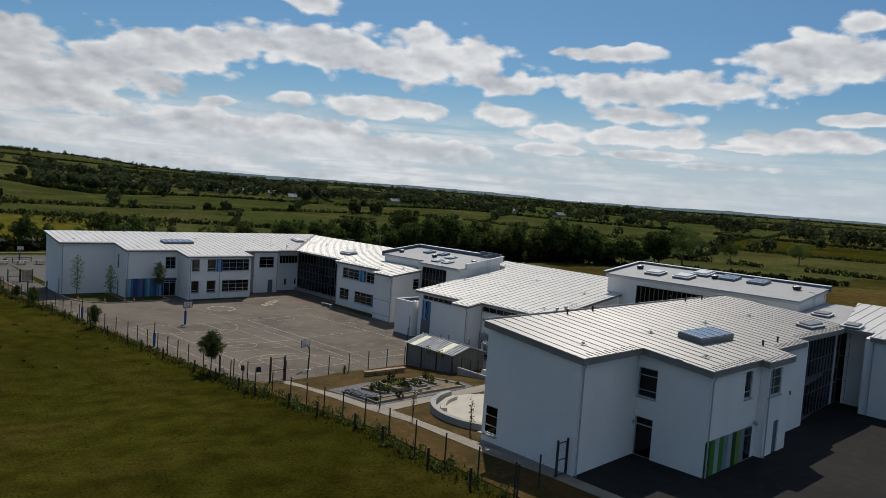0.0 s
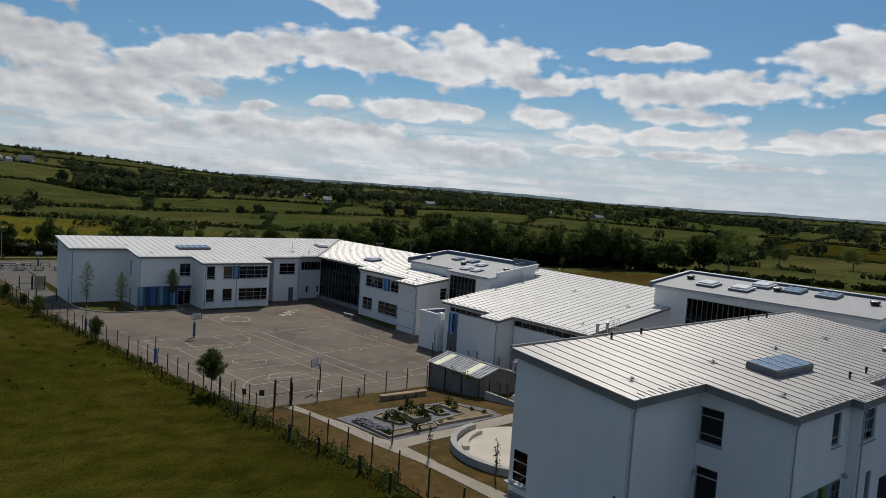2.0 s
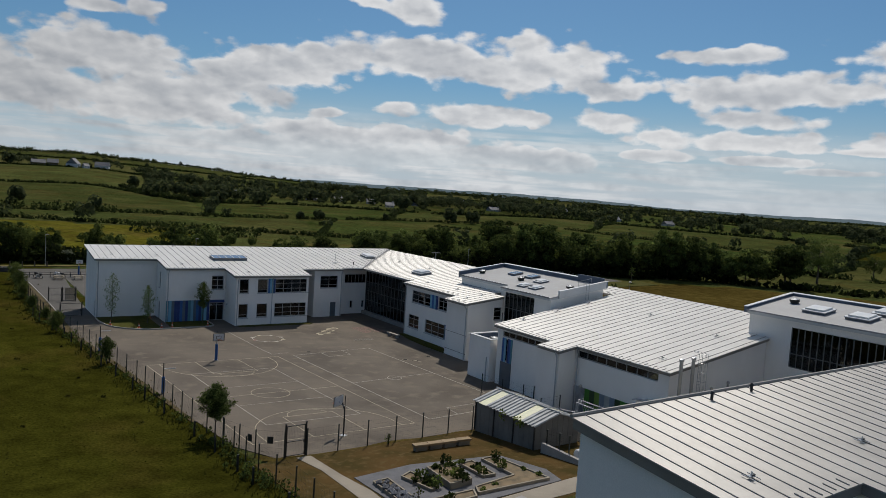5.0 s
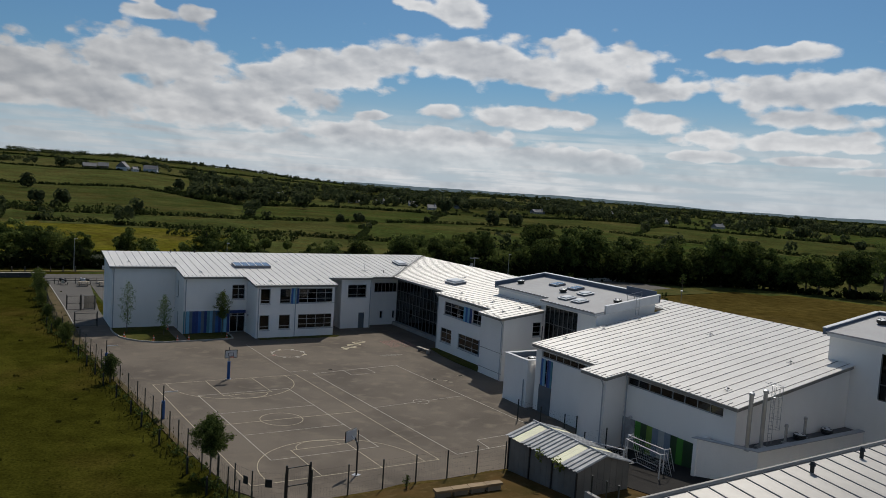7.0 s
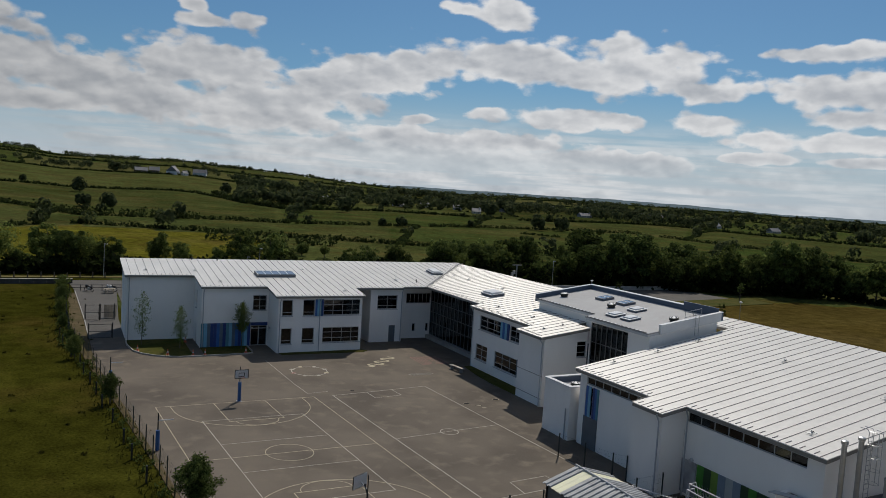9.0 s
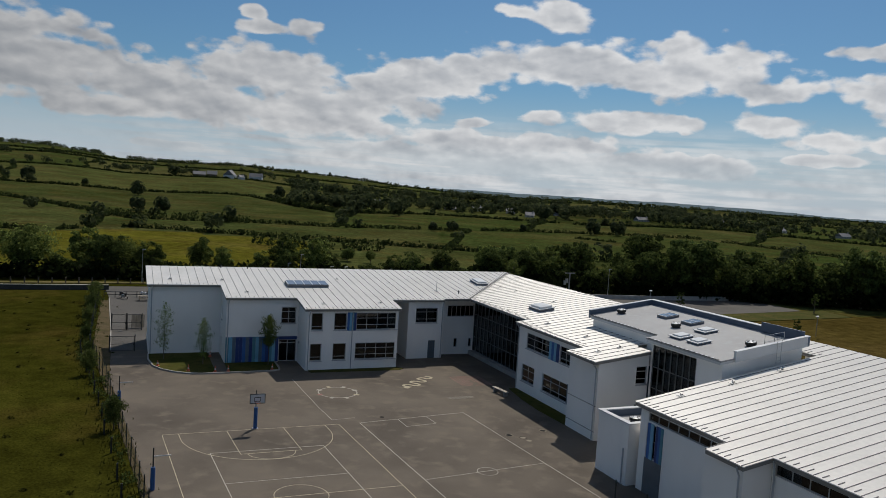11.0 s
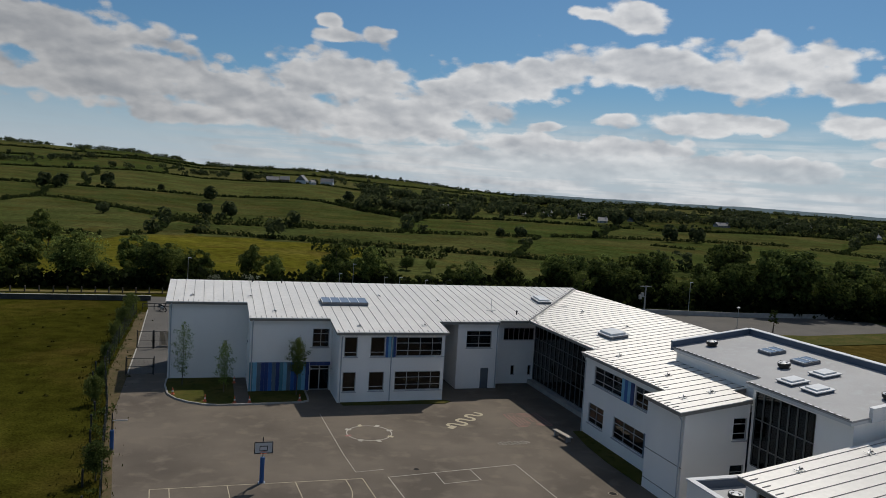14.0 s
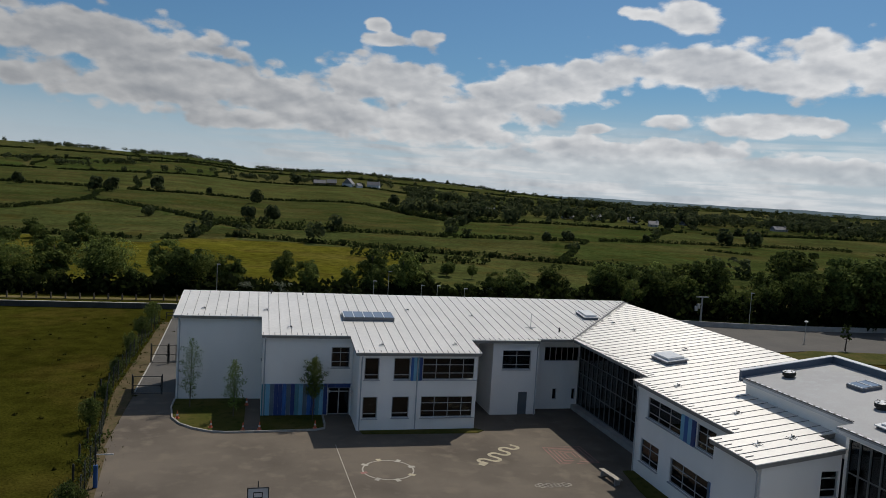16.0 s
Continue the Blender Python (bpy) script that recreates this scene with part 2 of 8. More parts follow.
def leaf_mat(name, c1, c2):
    """Leaves: every clump a little different, light passes through a bit."""
    m = bpy.data.materials.new(name)
    m.use_nodes = True
    nt = m.node_tree
    N, L = nt.nodes, nt.links
    p = N["Principled BSDF"]
    p.inputs["Roughness"].default_value = 0.8
    p.inputs["Specular IOR Level"].default_value = 0.03
    geo, oi = N.new("ShaderNodeNewGeometry"), N.new("ShaderNodeObjectInfo")
    mx = N.new("ShaderNodeMix"); mx.data_type = "RGBA"
    mx.inputs["A"].default_value, mx.inputs["B"].default_value = (*c1, 1), (*c2, 1)
    L.new(geo.outputs["Random Per Island"], mx.inputs["Factor"])
    vr = N.new("ShaderNodeMapRange"); vr.inputs[3].default_value, vr.inputs[4].default_value = 0.65, 1.35
    L.new(oi.outputs["Random"], vr.inputs[0])
    hsv = N.new("ShaderNodeHueSaturation")
    L.new(vr.outputs[0], hsv.inputs["Value"]); L.new(mx.outputs["Result"], hsv.inputs["Color"])
    L.new(hsv.outputs[0], p.inputs["Base Color"])
    tr = N.new("ShaderNodeBsdfTranslucent"); L.new(hsv.outputs[0], tr.inputs[0])
    ms = N.new("ShaderNodeMixShader"); ms.inputs[0].default_value = 0.48
    L.new(p.outputs[0], ms.inputs[1]); L.new(tr.outputs[0], ms.inputs[2])
    L.new(ms.outputs[0], N["Material Output"].inputs[0])
    return m


def glass_mat():
    m = bpy.data.materials.new("window_glass")
    m.use_nodes = True
    p = m.node_tree.nodes["Principled BSDF"]
    p.inputs["Base Color"].default_value = (0.022, 0.03, 0.04, 1)
    p.inputs["Roughness"].default_value = 0.03
    p.inputs["IOR"].default_value = 1.45
    p.inputs["Transmission Weight"].default_value = 1.0
    return m


M_RENDER = mat("white_render", (0.88, 0.858, 0.82), (0.82, 0.80, 0.765), 0.35, 0.85, bump=0.15, fine=40, stretch=(1, 1, 0.4), spec=0.2, c3=(0.845, 0.825, 0.788))


def brushed(m, t):
    """Fine rolled ribs: gloss spreads across the run of the sheet, along t."""
    nt = m.node_tree
    p = nt.nodes["Principled BSDF"]
    p.inputs["Anisotropic"].default_value = 0.8
    v = nt.nodes.new("ShaderNodeCombineXYZ")
    for i in range(3):
        v.inputs[i].default_value = t[i]
    nt.links.new(v.outputs[0], p.inputs["Tangent"])
    return m


M_ROOF_ = [brushed(mat("white_metal_roof", (0.69, 0.668, 0.63), (0.63, 0.61, 0.575), 0.25, 0.53, 0.04, bump=0.03, fine=3, c3=(0.66, 0.638, 0.60)), t) for t in ((1, 0, 0), (0, 1, 0))]
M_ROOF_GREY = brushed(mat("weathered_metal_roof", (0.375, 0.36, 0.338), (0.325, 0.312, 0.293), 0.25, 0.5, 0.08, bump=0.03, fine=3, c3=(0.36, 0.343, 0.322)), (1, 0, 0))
# grey far below the white sheet: the seams' shaded flanks set in colour
M_SEAM = mat("seam_metal_shade", (0.22, 0.215, 0.21), (0.17, 0.167, 0.163), 0.5, 0.55)
M_FASCIA = mat("grey_fascia", (0.26, 0.24, 0.215), (0.21, 0.195, 0.178), 0.6, 0.55)
M_PIPE = mat("grey_downpipe", (0.42, 0.44, 0.46), (0.36, 0.38, 0.40), 2, 0.5)
M_MEMBRANE = mat("grey_roof_membrane", (0.33, 0.33, 0.335), (0.29, 0.29, 0.295), 0.3, 0.7, fine=12, c3=(0.33, 0.34, 0.35))
M_PARAPET = mat("parapet_inner_blue_grey", (0.10, 0.13, 0.18), (0.08, 0.105, 0.15), 0.5, 0.6)
M_COPING = mat("coping_metal", (0.62, 0.63, 0.64), (0.55, 0.56, 0.57), 0.5, 0.4)
M_FRAME = mat("grey_window_frame", (0.40, 0.405, 0.41), (0.34, 0.345, 0.35), 2, 0.45)
M_DARKFRAME = mat("dark_curtain_frame", (0.12, 0.13, 0.135), (0.095, 0.105, 0.11), 2, 0.4)
M_GLASS = glass_mat()
M_FLOOR = mat("inner_floor", (0.085, 0.10, 0.12), (0.07, 0.082, 0.10), 0.5, 0.7)
M_DOOR = mat("grey_door", (0.11, 0.13, 0.15), (0.09, 0.11, 0.125), 1, 0.5)
M_TARMAC = mat("playground_tarmac", (0.138, 0.114, 0.089), (0.084, 0.069, 0.054), 0.13, 0.84, bump=0.25, fine=45, c3=(0.15, 0.123, 0.094), spec=0.22)
M_NEWTAR = mat("dark_new_tarmac", (0.026, 0.0245, 0.0235), (0.021, 0.02, 0.019), 0.2, 0.9, bump=0.2, fine=45, c3=(0.031, 0.029, 0.027), spec=0.1)
M_ROAD = mat("road_asphalt", (0.10, 0.092, 0.083), (0.08, 0.075, 0.068), 0.2, 0.9, bump=0.2, fine=40, spec=0.25)
M_PATH = mat("concrete_path", (0.27, 0.235, 0.185), (0.22, 0.19, 0.15), 0.6, 0.9, bump=0.2, fine=30)
M_GRAVEL = mat("grey_gravel", (0.13, 0.13, 0.14), (0.10, 0.10, 0.108), 1.2, 0.95, bump=0.5, fine=60)
M_SAND = mat("pale_paving", (0.45, 0.41, 0.345), (0.39, 0.355, 0.30), 0.8, 0.9, bump=0.2, fine=30)
M_CONC = mat("grey_concrete", (0.33, 0.32, 0.30), (0.26, 0.25, 0.24), 0.9, 0.9, bump=0.3, fine=25)
M_KERB = mat("kerb_stone", (0.36, 0.34, 0.31), (0.29, 0.275, 0.25), 1.5, 0.9, bump=0.2, vary=0.12)
M_LINE = mat("white_line_paint", (0.42, 0.39, 0.33), (0.30, 0.28, 0.24), 1.4, 0.85)
M_LINE_Y = mat("yellow_line_paint", (0.46, 0.40, 0.28), (0.34, 0.30, 0.21), 1.4, 0.85)
M_LINE_R = mat("red_line_paint", (0.30, 0.14, 0.12), (0.21, 0.11, 0.095), 1.4, 0.85)
M_BARE = mat("dry_bank_grass", (0.088, 0.053, 0.018), (0.048, 0.037, 0.010), 0.35, 0.95, bump=0.6, fine=14, c3=(0.10, 0.068, 0.028), spec=0.05)
M_VERGE = mat("dry_verge_grass", (0.15, 0.12, 0.05), (0.10, 0.09, 0.03), 0.4, 0.95, bump=0.5, fine=12, spec=0.05)
M_LAWN = mat("lawn", (0.05, 0.056, 0.010), (0.085, 0.072, 0.02), 0.3, 0.95, bump=0.6, fine=16, c3=(0.035, 0.044, 0.009), spec=0.05)
M_BLACK = mat("black_metal", (0.018, 0.02, 0.02), (0.014, 0.015, 0.015), 2, 0.5)
M_GREENPOST = mat("dark_green_post", (0.022, 0.03, 0.026), (0.017, 0.023, 0.02), 2, 0.5)
M_STEEL = mat("galvanised_steel", (0.46, 0.47, 0.48), (0.38, 0.39, 0.40), 2, 0.35, metal=0.8)
M_BLUE = mat("blue_post_padding", (0.02, 0.09, 0.26), (0.015, 0.07, 0.21), 1, 0.6)
M_BOARD = mat("white_backboard", (0.62, 0.62, 0.62), (0.55, 0.55, 0.55), 1, 0.5)
M_RED = mat("orange_paint", (0.55, 0.12, 0.05), (0.45, 0.10, 0.04), 1, 0.6)
M_SHEET = mat("corrugated_grey_sheet", (0.36, 0.37, 0.38), (0.22, 0.23, 0.235), 1.3, 0.6, vary=0.1)
M_SHEET_Y = mat("translucent_cream_sheet", (0.68, 0.67, 0.46), (0.60, 0.59, 0.42), 0.8, 0.5, vary=0.05)
M_SHEDWALL = mat("shed_grey_sheet", (0.16, 0.16, 0.15), (0.12, 0.12, 0.115), 0.8, 0.6, vary=0.08)
M_WOOD = mat("pale_timber", (0.30, 0.21, 0.11), (0.22, 0.155, 0.085), 0.8, 0.8, bump=0.3, fine=18, stretch=(1, 6, 6), vary=0.12)
M_SLEEPER = mat("weathered_timber", (0.25, 0.215, 0.16), (0.17, 0.145, 0.11), 0.8, 0.85, bump=0.3, fine=18, vary=0.12)
M_SOIL = mat("dry_soil", (0.20, 0.145, 0.08), (0.11, 0.085, 0.05), 1.5, 0.95, bump=0.7, fine=20)
M_EARTH = mat("trodden_earth", (0.115, 0.085, 0.05), (0.075, 0.062, 0.03), 0.7, 0.95, bump=0.5, fine=18, c3=(0.05, 0.055, 0.018), spec=0.05)
# near-black wall face stands in for the shaded gap under the pale kerb
M_DARKWALL = mat("dark_gap_wall", (0.05, 0.05, 0.048), (0.035, 0.036, 0.034), 0.8, 0.9, bump=0.5, fine=8, vary=0.15)
M_STONE = mat("grey_stones", (0.15, 0.155, 0.175), (0.09, 0.094, 0.106), 2, 0.85, vary=0.3)
M_BARK = mat("bark", (0.11, 0.085, 0.06), (0.075, 0.06, 0.045), 2, 0.9, bump=0.5)
M_LAMP = mat("lamp_housing", (0.5, 0.5, 0.5), (0.42, 0.42, 0.42), 2, 0.5)
M_LEAF = leaf_mat("leaves_mid", (0.034, 0.052, 0.012), (0.19, 0.225, 0.062))
# near-black leaves: the shade below the crowns is put into the colour
M_UNDER_SHADE = leaf_mat("leaves_understorey_shade", (0.008, 0.012, 0.004), (0.02, 0.028, 0.008))
M_LEAF_D = leaf_mat("leaves_dark", (0.022, 0.036, 0.01), (0.135, 0.17, 0.048))
M_LEAF_L = leaf_mat("leaves_light", (0.075, 0.10, 0.025), (0.14, 0.165, 0.046))
# far leaves paled and greyed: distance haze put into their colour
M_LEAF_HAZE = leaf_mat("leaves_far_haze", (0.034, 0.046, 0.02), (0.082, 0.096, 0.042))
# hills give off a blue-grey glow that stands in for distance haze
M_HILLS_GLOW = mat("hills_haze_glow", (0.02, 0.025, 0.03), (0.02, 0.025, 0.03), 0.004, 1.0, spec=0.0)
_h = M_HILLS_GLOW.node_tree.nodes["Principled BSDF"]
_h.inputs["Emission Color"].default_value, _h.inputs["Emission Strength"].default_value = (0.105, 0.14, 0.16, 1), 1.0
M_LEAF_Y = leaf_mat("leaves_birch", (0.13, 0.18, 0.04), (0.22, 0.28, 0.075))
M_HEDGE = leaf_mat("leaves_hedge", (0.02, 0.03, 0.009), (0.036, 0.047, 0.015))
M_GRASSBLADE = leaf_mat("grass_blades", (0.028, 0.031, 0.005), (0.05, 0.048, 0.011))
BLUES = [mat("panel_" + n, c, tuple(x * 0.85 for x in c), 1, 0.5) for n, c in
         (("teal", (0.075, 0.24, 0.31)), ("sky_blue", (0.18, 0.42, 0.58)), ("navy", (0.016, 0.048, 0.19)), ("slate", (0.10, 0.15, 0.20)), ("royal", (0.028, 0.12, 0.36)))]
GREENS = [mat("panel_" + n, c, tuple(x * 0.85 for x in c), 1, 0.5) for n, c in
          (("grass_green", (0.05, 0.22, 0.025)), ("lime", (0.15, 0.27, 0.04)), ("grey_blue", (0.20, 0.26, 0.32)), ("dark_green", (0.02, 0.06, 0.02)), ("pale_grey", (0.38, 0.42, 0.42)))]


def ground_mat():
    """Mown field by the school; beyond it fields, each with its own tone."""
    m = bpy.data.materials.new("grassland")
    m.use_nodes = True
    nt = m.node_tree
    N, L = nt.nodes, nt.links
    p = N["Principled BSDF"]
    p.inputs["Roughness"].default_value = 0.95
    p.inputs["Specular IOR Level"].default_value = 0.0
    at = N.new("ShaderNodeAttribute"); at.attribute_name = "field"
    ramp = N.new("ShaderNodeValToRGB")
    e = ramp.color_ramp.elements
    e[0].position, e[0].color = 0.0, (0.032, 0.032, 0.0048, 1)
    e[1].position, e[1].color = 1.0, (0.064, 0.048, 0.013, 1)
    for pos, c in ((0.1, (0.026, 0.036, 0.010)), (0.3, (0.058, 0.068, 0.021)), (0.45, (0.032, 0.048, 0.012)), (0.6, (0.078, 0.078, 0.029)), (0.72, (0.037, 0.056, 0.014)), (0.84, (0.064, 0.064, 0.022)), (0.93, (0.084, 0.080, 0.0105))):
        x = e.new(pos); x.color = (*c, 1)
    L.new(at.outputs["Fac"], ramp.inputs[0])
    geo = N.new("ShaderNodeNewGeometry")
    vals = []
    for sc, lo, hi in ((0.035, 0.72, 1.28), (0.45, 0.66, 1.34), (5.5, 0.66, 1.34)):
        n = N.new("ShaderNodeTexNoise"); n.inputs["Scale"].default_value = sc; n.inputs["Detail"].default_value = 6
        L.new(geo.outputs["Position"], n.inputs[0])
        r = N.new("ShaderNodeMapRange"); r.inputs[1].default_value, r.inputs[2].default_value = 0.3, 0.7
        r.inputs[3].default_value, r.inputs[4].default_value = lo, hi
        L.new(n.outputs[0], r.inputs[0]); vals.append((n, r.outputs[0]))
    a = N.new("ShaderNodeMath"); a.operation = "MULTIPLY"; L.new(vals[0][1], a.inputs[0]); L.new(vals[1][1], a.inputs[1])
    b = N.new("ShaderNodeMath"); b.operation = "MULTIPLY"; L.new(a.outputs[0], b.inputs[0]); L.new(vals[2][1], b.inputs[1])
    # drier straw-coloured patches
    dry = N.new("ShaderNodeMapRange"); dry.inputs[1].default_value, dry.inputs[2].default_value, dry.inputs[4].default_value = 0.5, 0.72, 0.6
    dn = N.new("ShaderNodeTexNoise"); dn.inputs["Scale"].default_value = 0.09; dn.inputs["Detail"].default_value = 7
    L.new(geo.outputs["Position"], dn.inputs[0]); L.new(dn.outputs[0], dry.inputs[0])
    mx = N.new("ShaderNodeMix"); mx.data_type = "RGBA"; mx.inputs["B"].default_value = (0.066, 0.046, 0.012, 1)
    L.new(ramp.outputs[0], mx.inputs["A"]); L.new(dry.outputs[0], mx.inputs["Factor"])
    # broad worn and heathy stretches of the pastures
    hn = N.new("ShaderNodeTexNoise"); hn.inputs["Scale"].default_value = 0.017; hn.inputs["Detail"].default_value = 6; hn.inputs["Roughness"].default_value = 0.6
    hr = N.new("ShaderNodeMapRange"); hr.inputs[1].default_value, hr.inputs[2].default_value, hr.inputs[4].default_value = 0.48, 0.66, 0.4
    far = N.new("ShaderNodeMath"); far.operation = "GREATER_THAN"; far.inputs[1].default_value = 0.02
    hm = N.new("ShaderNodeMath"); hm.operation = "MULTIPLY"
    L.new(geo.outputs["Position"], hn.inputs[0]); L.new(hn.outputs[0], hr.inputs[0]); L.new(at.outputs["Fac"], far.inputs[0])
    L.new(hr.outputs[0], hm.inputs[0]); L.new(far.outputs[0], hm.inputs[1])
    hx = N.new("ShaderNodeMix"); hx.data_type = "RGBA"; hx.inputs["B"].default_value = (0.088, 0.063, 0.026, 1)
    L.new(mx.outputs["Result"], hx.inputs["A"]); L.new(hm.outputs[0], hx.inputs["Factor"])
    hsv = N.new("ShaderNodeHueSaturation"); L.new(b.outputs[0], hsv.inputs["Value"]); L.new(hx.outputs["Result"], hsv.inputs["Color"])
    L.new(hsv.outputs[0], p.inputs["Base Color"])
    bp = N.new("ShaderNodeBump"); bp.inputs["Strength"].default_value = 0.6; bp.inputs["Distance"].default_value = 0.08
    L.new(vals[2][0].outputs[0], bp.inputs["Height"]); L.new(bp.outputs[0], p.inputs["Normal"])
    return m


M_GROUND = ground_mat()

# ---------------------------------------------------------------- mesh helpers
class Build:
    """Collects vertices and faces of one mesh."""

    def __init__(self):
        self.v, self.f = [], []

    def add(self, verts, faces):
        n = len(self.v)
        self.v += [tuple(p) for p in verts]
        self.f += [tuple(n + i for i in q) for q in faces]
        return self

    def box(self, c, s, turn=0.0, m=None):
        """A box round c of size s, turned about z by radians."""
        hx, hy, hz = s[0] / 2, s[1] / 2, s[2] / 2
        co, si = math.cos(turn), math.sin(turn)
        vs = []
        for z in (-hz, hz):
            for x, y in ((-hx, -hy), (hx, -hy), (hx, hy), (-hx, hy)):
                vs.append((c[0] + x * co - y * si, c[1] + x * si + y * co, c[2] + z))
        if m:
            vs = [m @ Vector(p) for p in vs]
        return self.add(vs, [(3, 2, 1, 0), (4, 5, 6, 7), (0, 1, 5, 4), (1, 2, 6, 5), (2, 3, 7, 6), (3, 0, 4, 7)])

    def span(self, a, b):
        """A box between two opposite corners."""
        return self.box([(p + q) / 2 for p, q in zip(a, b)], [abs(q - p) for p, q in zip(a, b)])

    def tube(self, pts, r, n=8, taper=None, cap=True):
        """A round bar along points; taper: the radius at each point."""
        pts = [Vector(p) for p in pts]
        rings = []
        for i, p in enumerate(pts):
            d = (pts[min(i + 1, len(pts) - 1)] - pts[max(i - 1, 0)]).normalized()
            u = d.orthogonal().normalized() if abs(d.z) < 0.95 else Vector((1, 0, 0)).cross(d).normalized()
            if abs(d.z) < 0.95:
                u = Vector((0, 0, 1)).cross(d).normalized()
            w = d.cross(u)
            rr = taper[i] if taper else r
            rings.append([p + (u * math.cos(2 * math.pi * k / n) + w * math.sin(2 * math.pi * k / n)) * rr for k in range(n)])
        vs = [p for ring in rings for p in ring]
        fs = [(i * n + k, i * n + (k + 1) % n, (i + 1) * n + (k + 1) % n, (i + 1) * n + k) for i in range(len(pts) - 1) for k in range(n)]
        if cap:
            fs += [tuple(range(n - 1, -1, -1)), tuple((len(pts) - 1) * n + k for k in range(n))]
        return self.add(vs, fs)

    def slab(self, poly, top, thick):
        """A plate over a polygon (x, y); top: a height or a function of (x, y)."""
        zf = top if callable(top) else (lambda x, y: top)
        n = len(poly)
        area = sum(poly[i][0] * poly[(i + 1) % n][1] - poly[(i + 1) % n][0] * poly[i][1] for i in range(n))
        if area < 0:
            poly = poly[::-1]
        vs = [(x, y, zf(x, y)) for x, y in poly] + [(x, y, zf(x, y) - thick) for x, y in poly]
        fs = [tuple(range(n)), tuple(range(2 * n - 1, n - 1, -1))] + [(i, n + i, n + (i + 1) % n, (i + 1) % n) for i in range(n)]
        return self.add(vs, fs)

    def quad(self, a, b, c, d):
        return self.add([a, b, c, d], [(0, 1, 2, 3)])

    def mesh(self, name):
        me = bpy.data.meshes.new(name)
        me.from_pydata(self.v, [], self.f)
        me.update()
        return me


def thing(name, label, category, at=(0, 0, 0), group="", kind=""):
    """A top-level thing: an Empty at its base."""
    ob = new(name)
    ob.empty_display_size = 0.2
    ob.matrix_basis = Matrix.Translation(at)
    return tagged(ob, label, category, group, kind)


def part(name, b, material, parent, label=""):
    """One mesh object under a thing or under a part; its coordinates are the world's."""
    me = b.mesh(name) if isinstance(b, Build) else b
    if material and not me.materials:
        me.materials.append(material)
    ob = new(name, me)
    ob.parent = parent
    if parent.data is None:
        ob.matrix_parent_inverse = parent.matrix_basis.inverted()
    return tagged(ob, label)


def piece(name, b, material, label, category, group="", kind=""):
    """A thing of a single mesh."""
    me = b.mesh(name)
    me.materials.append(material)
    return tagged(new(name, me), label, category, group, kind)


def smooth(ob):
    for p in ob.data.polygons:
        p.use_smooth = True
    return ob


def line(a, b, t):
    return a + (b - a) * t


# ---------------------------------------------------------------- levels of the ground
def level(x, y):
    """Height of the made ground: flat by the playground, a bank that rises to the near block."""
    if y > -29.5:
        return 0.0
    if y > -50:
        return 2.05 * (-29.5 - y) / 20.5
    return 2.05 + 0.06 * min(1, (-50 - y) / 6) + 0.15 * max(0.0, min(1, (-58 - y) / 5))


# ---------------------------------------------------------------- walls, windows, roofs
def wall(parent, p, q, z0, top, holes=(), thick=0.3, material=None, name="wall", inward=1):
    """A wall from p to q with openings through it. top: a height or a function of (x, y). holes: (s0, s1, za, zb) along the wall.
    The outer face lies on the line p-q; the wall's body lies to its left (inward=1)."""
    px, py = p
    L = math.hypot(q[0] - px, q[1] - py)
    ux, uy = (q[0] - px) / L, (q[1] - py) / L
    nx, ny = -uy * inward * thick, ux * inward * thick
    zf = top if callable(top) else (lambda x, y: top)
    e = 0.005
    ss = sorted({e, L - e, *[h[i] for h in holes for i in (0, 1)]})
    zs = sorted({z0, *[h[i] for h in holes for i in (2, 3)]})
    zs = [z for z in zs if z >= z0 - 1e-6]
    rows = len(zs)

    def solid(i, j):
        if not (0 <= i < len(ss) - 1 and 0 <= j < rows):
            return False
        sm, zm = (ss[i] + ss[i + 1]) / 2, (zs[j] + (zs[j + 1] if j + 1 < rows else zs[j] + 0.02)) / 2
        return not any(h[0] < sm < h[1] and h[2] < zm < h[3] for h in holes)

    def zat(i, j):
        s = ss[i]
        return zs[j] if j < rows else zf(px + ux * s, py + uy * s)

    b, idx = Build(), {}

    def vert(i, j, k):
        if (i, j, k) not in idx:
            s = ss[i]
            idx[(i, j, k)] = len(b.v)
            b.v.append((px + ux * s + nx * k, py + uy * s + ny * k, zat(i, j)))
        return idx[(i, j, k)]

    for i in range(len(ss) - 1):
        for j in range(rows):
            if not solid(i, j):
                continue
            o = [vert(i, j, 0), vert(i + 1, j, 0), vert(i + 1, j + 1, 0), vert(i, j + 1, 0)]
            n = [vert(i, j, 1), vert(i + 1, j, 1), vert(i + 1, j + 1, 1), vert(i, j + 1, 1)]
            b.f.append(tuple(o)); b.f.append(tuple(n[::-1]))
            for di, dj, a, c in ((-1, 0, 3, 0), (1, 0, 1, 2), (0, -1, 0, 1), (0, 1, 2, 3)):
                if not solid(i + di, j + dj):
                    b.f.append((o[a], n[a], n[c], o[c])[::-1])
    return part(name, b, material or M_RENDER, parent)


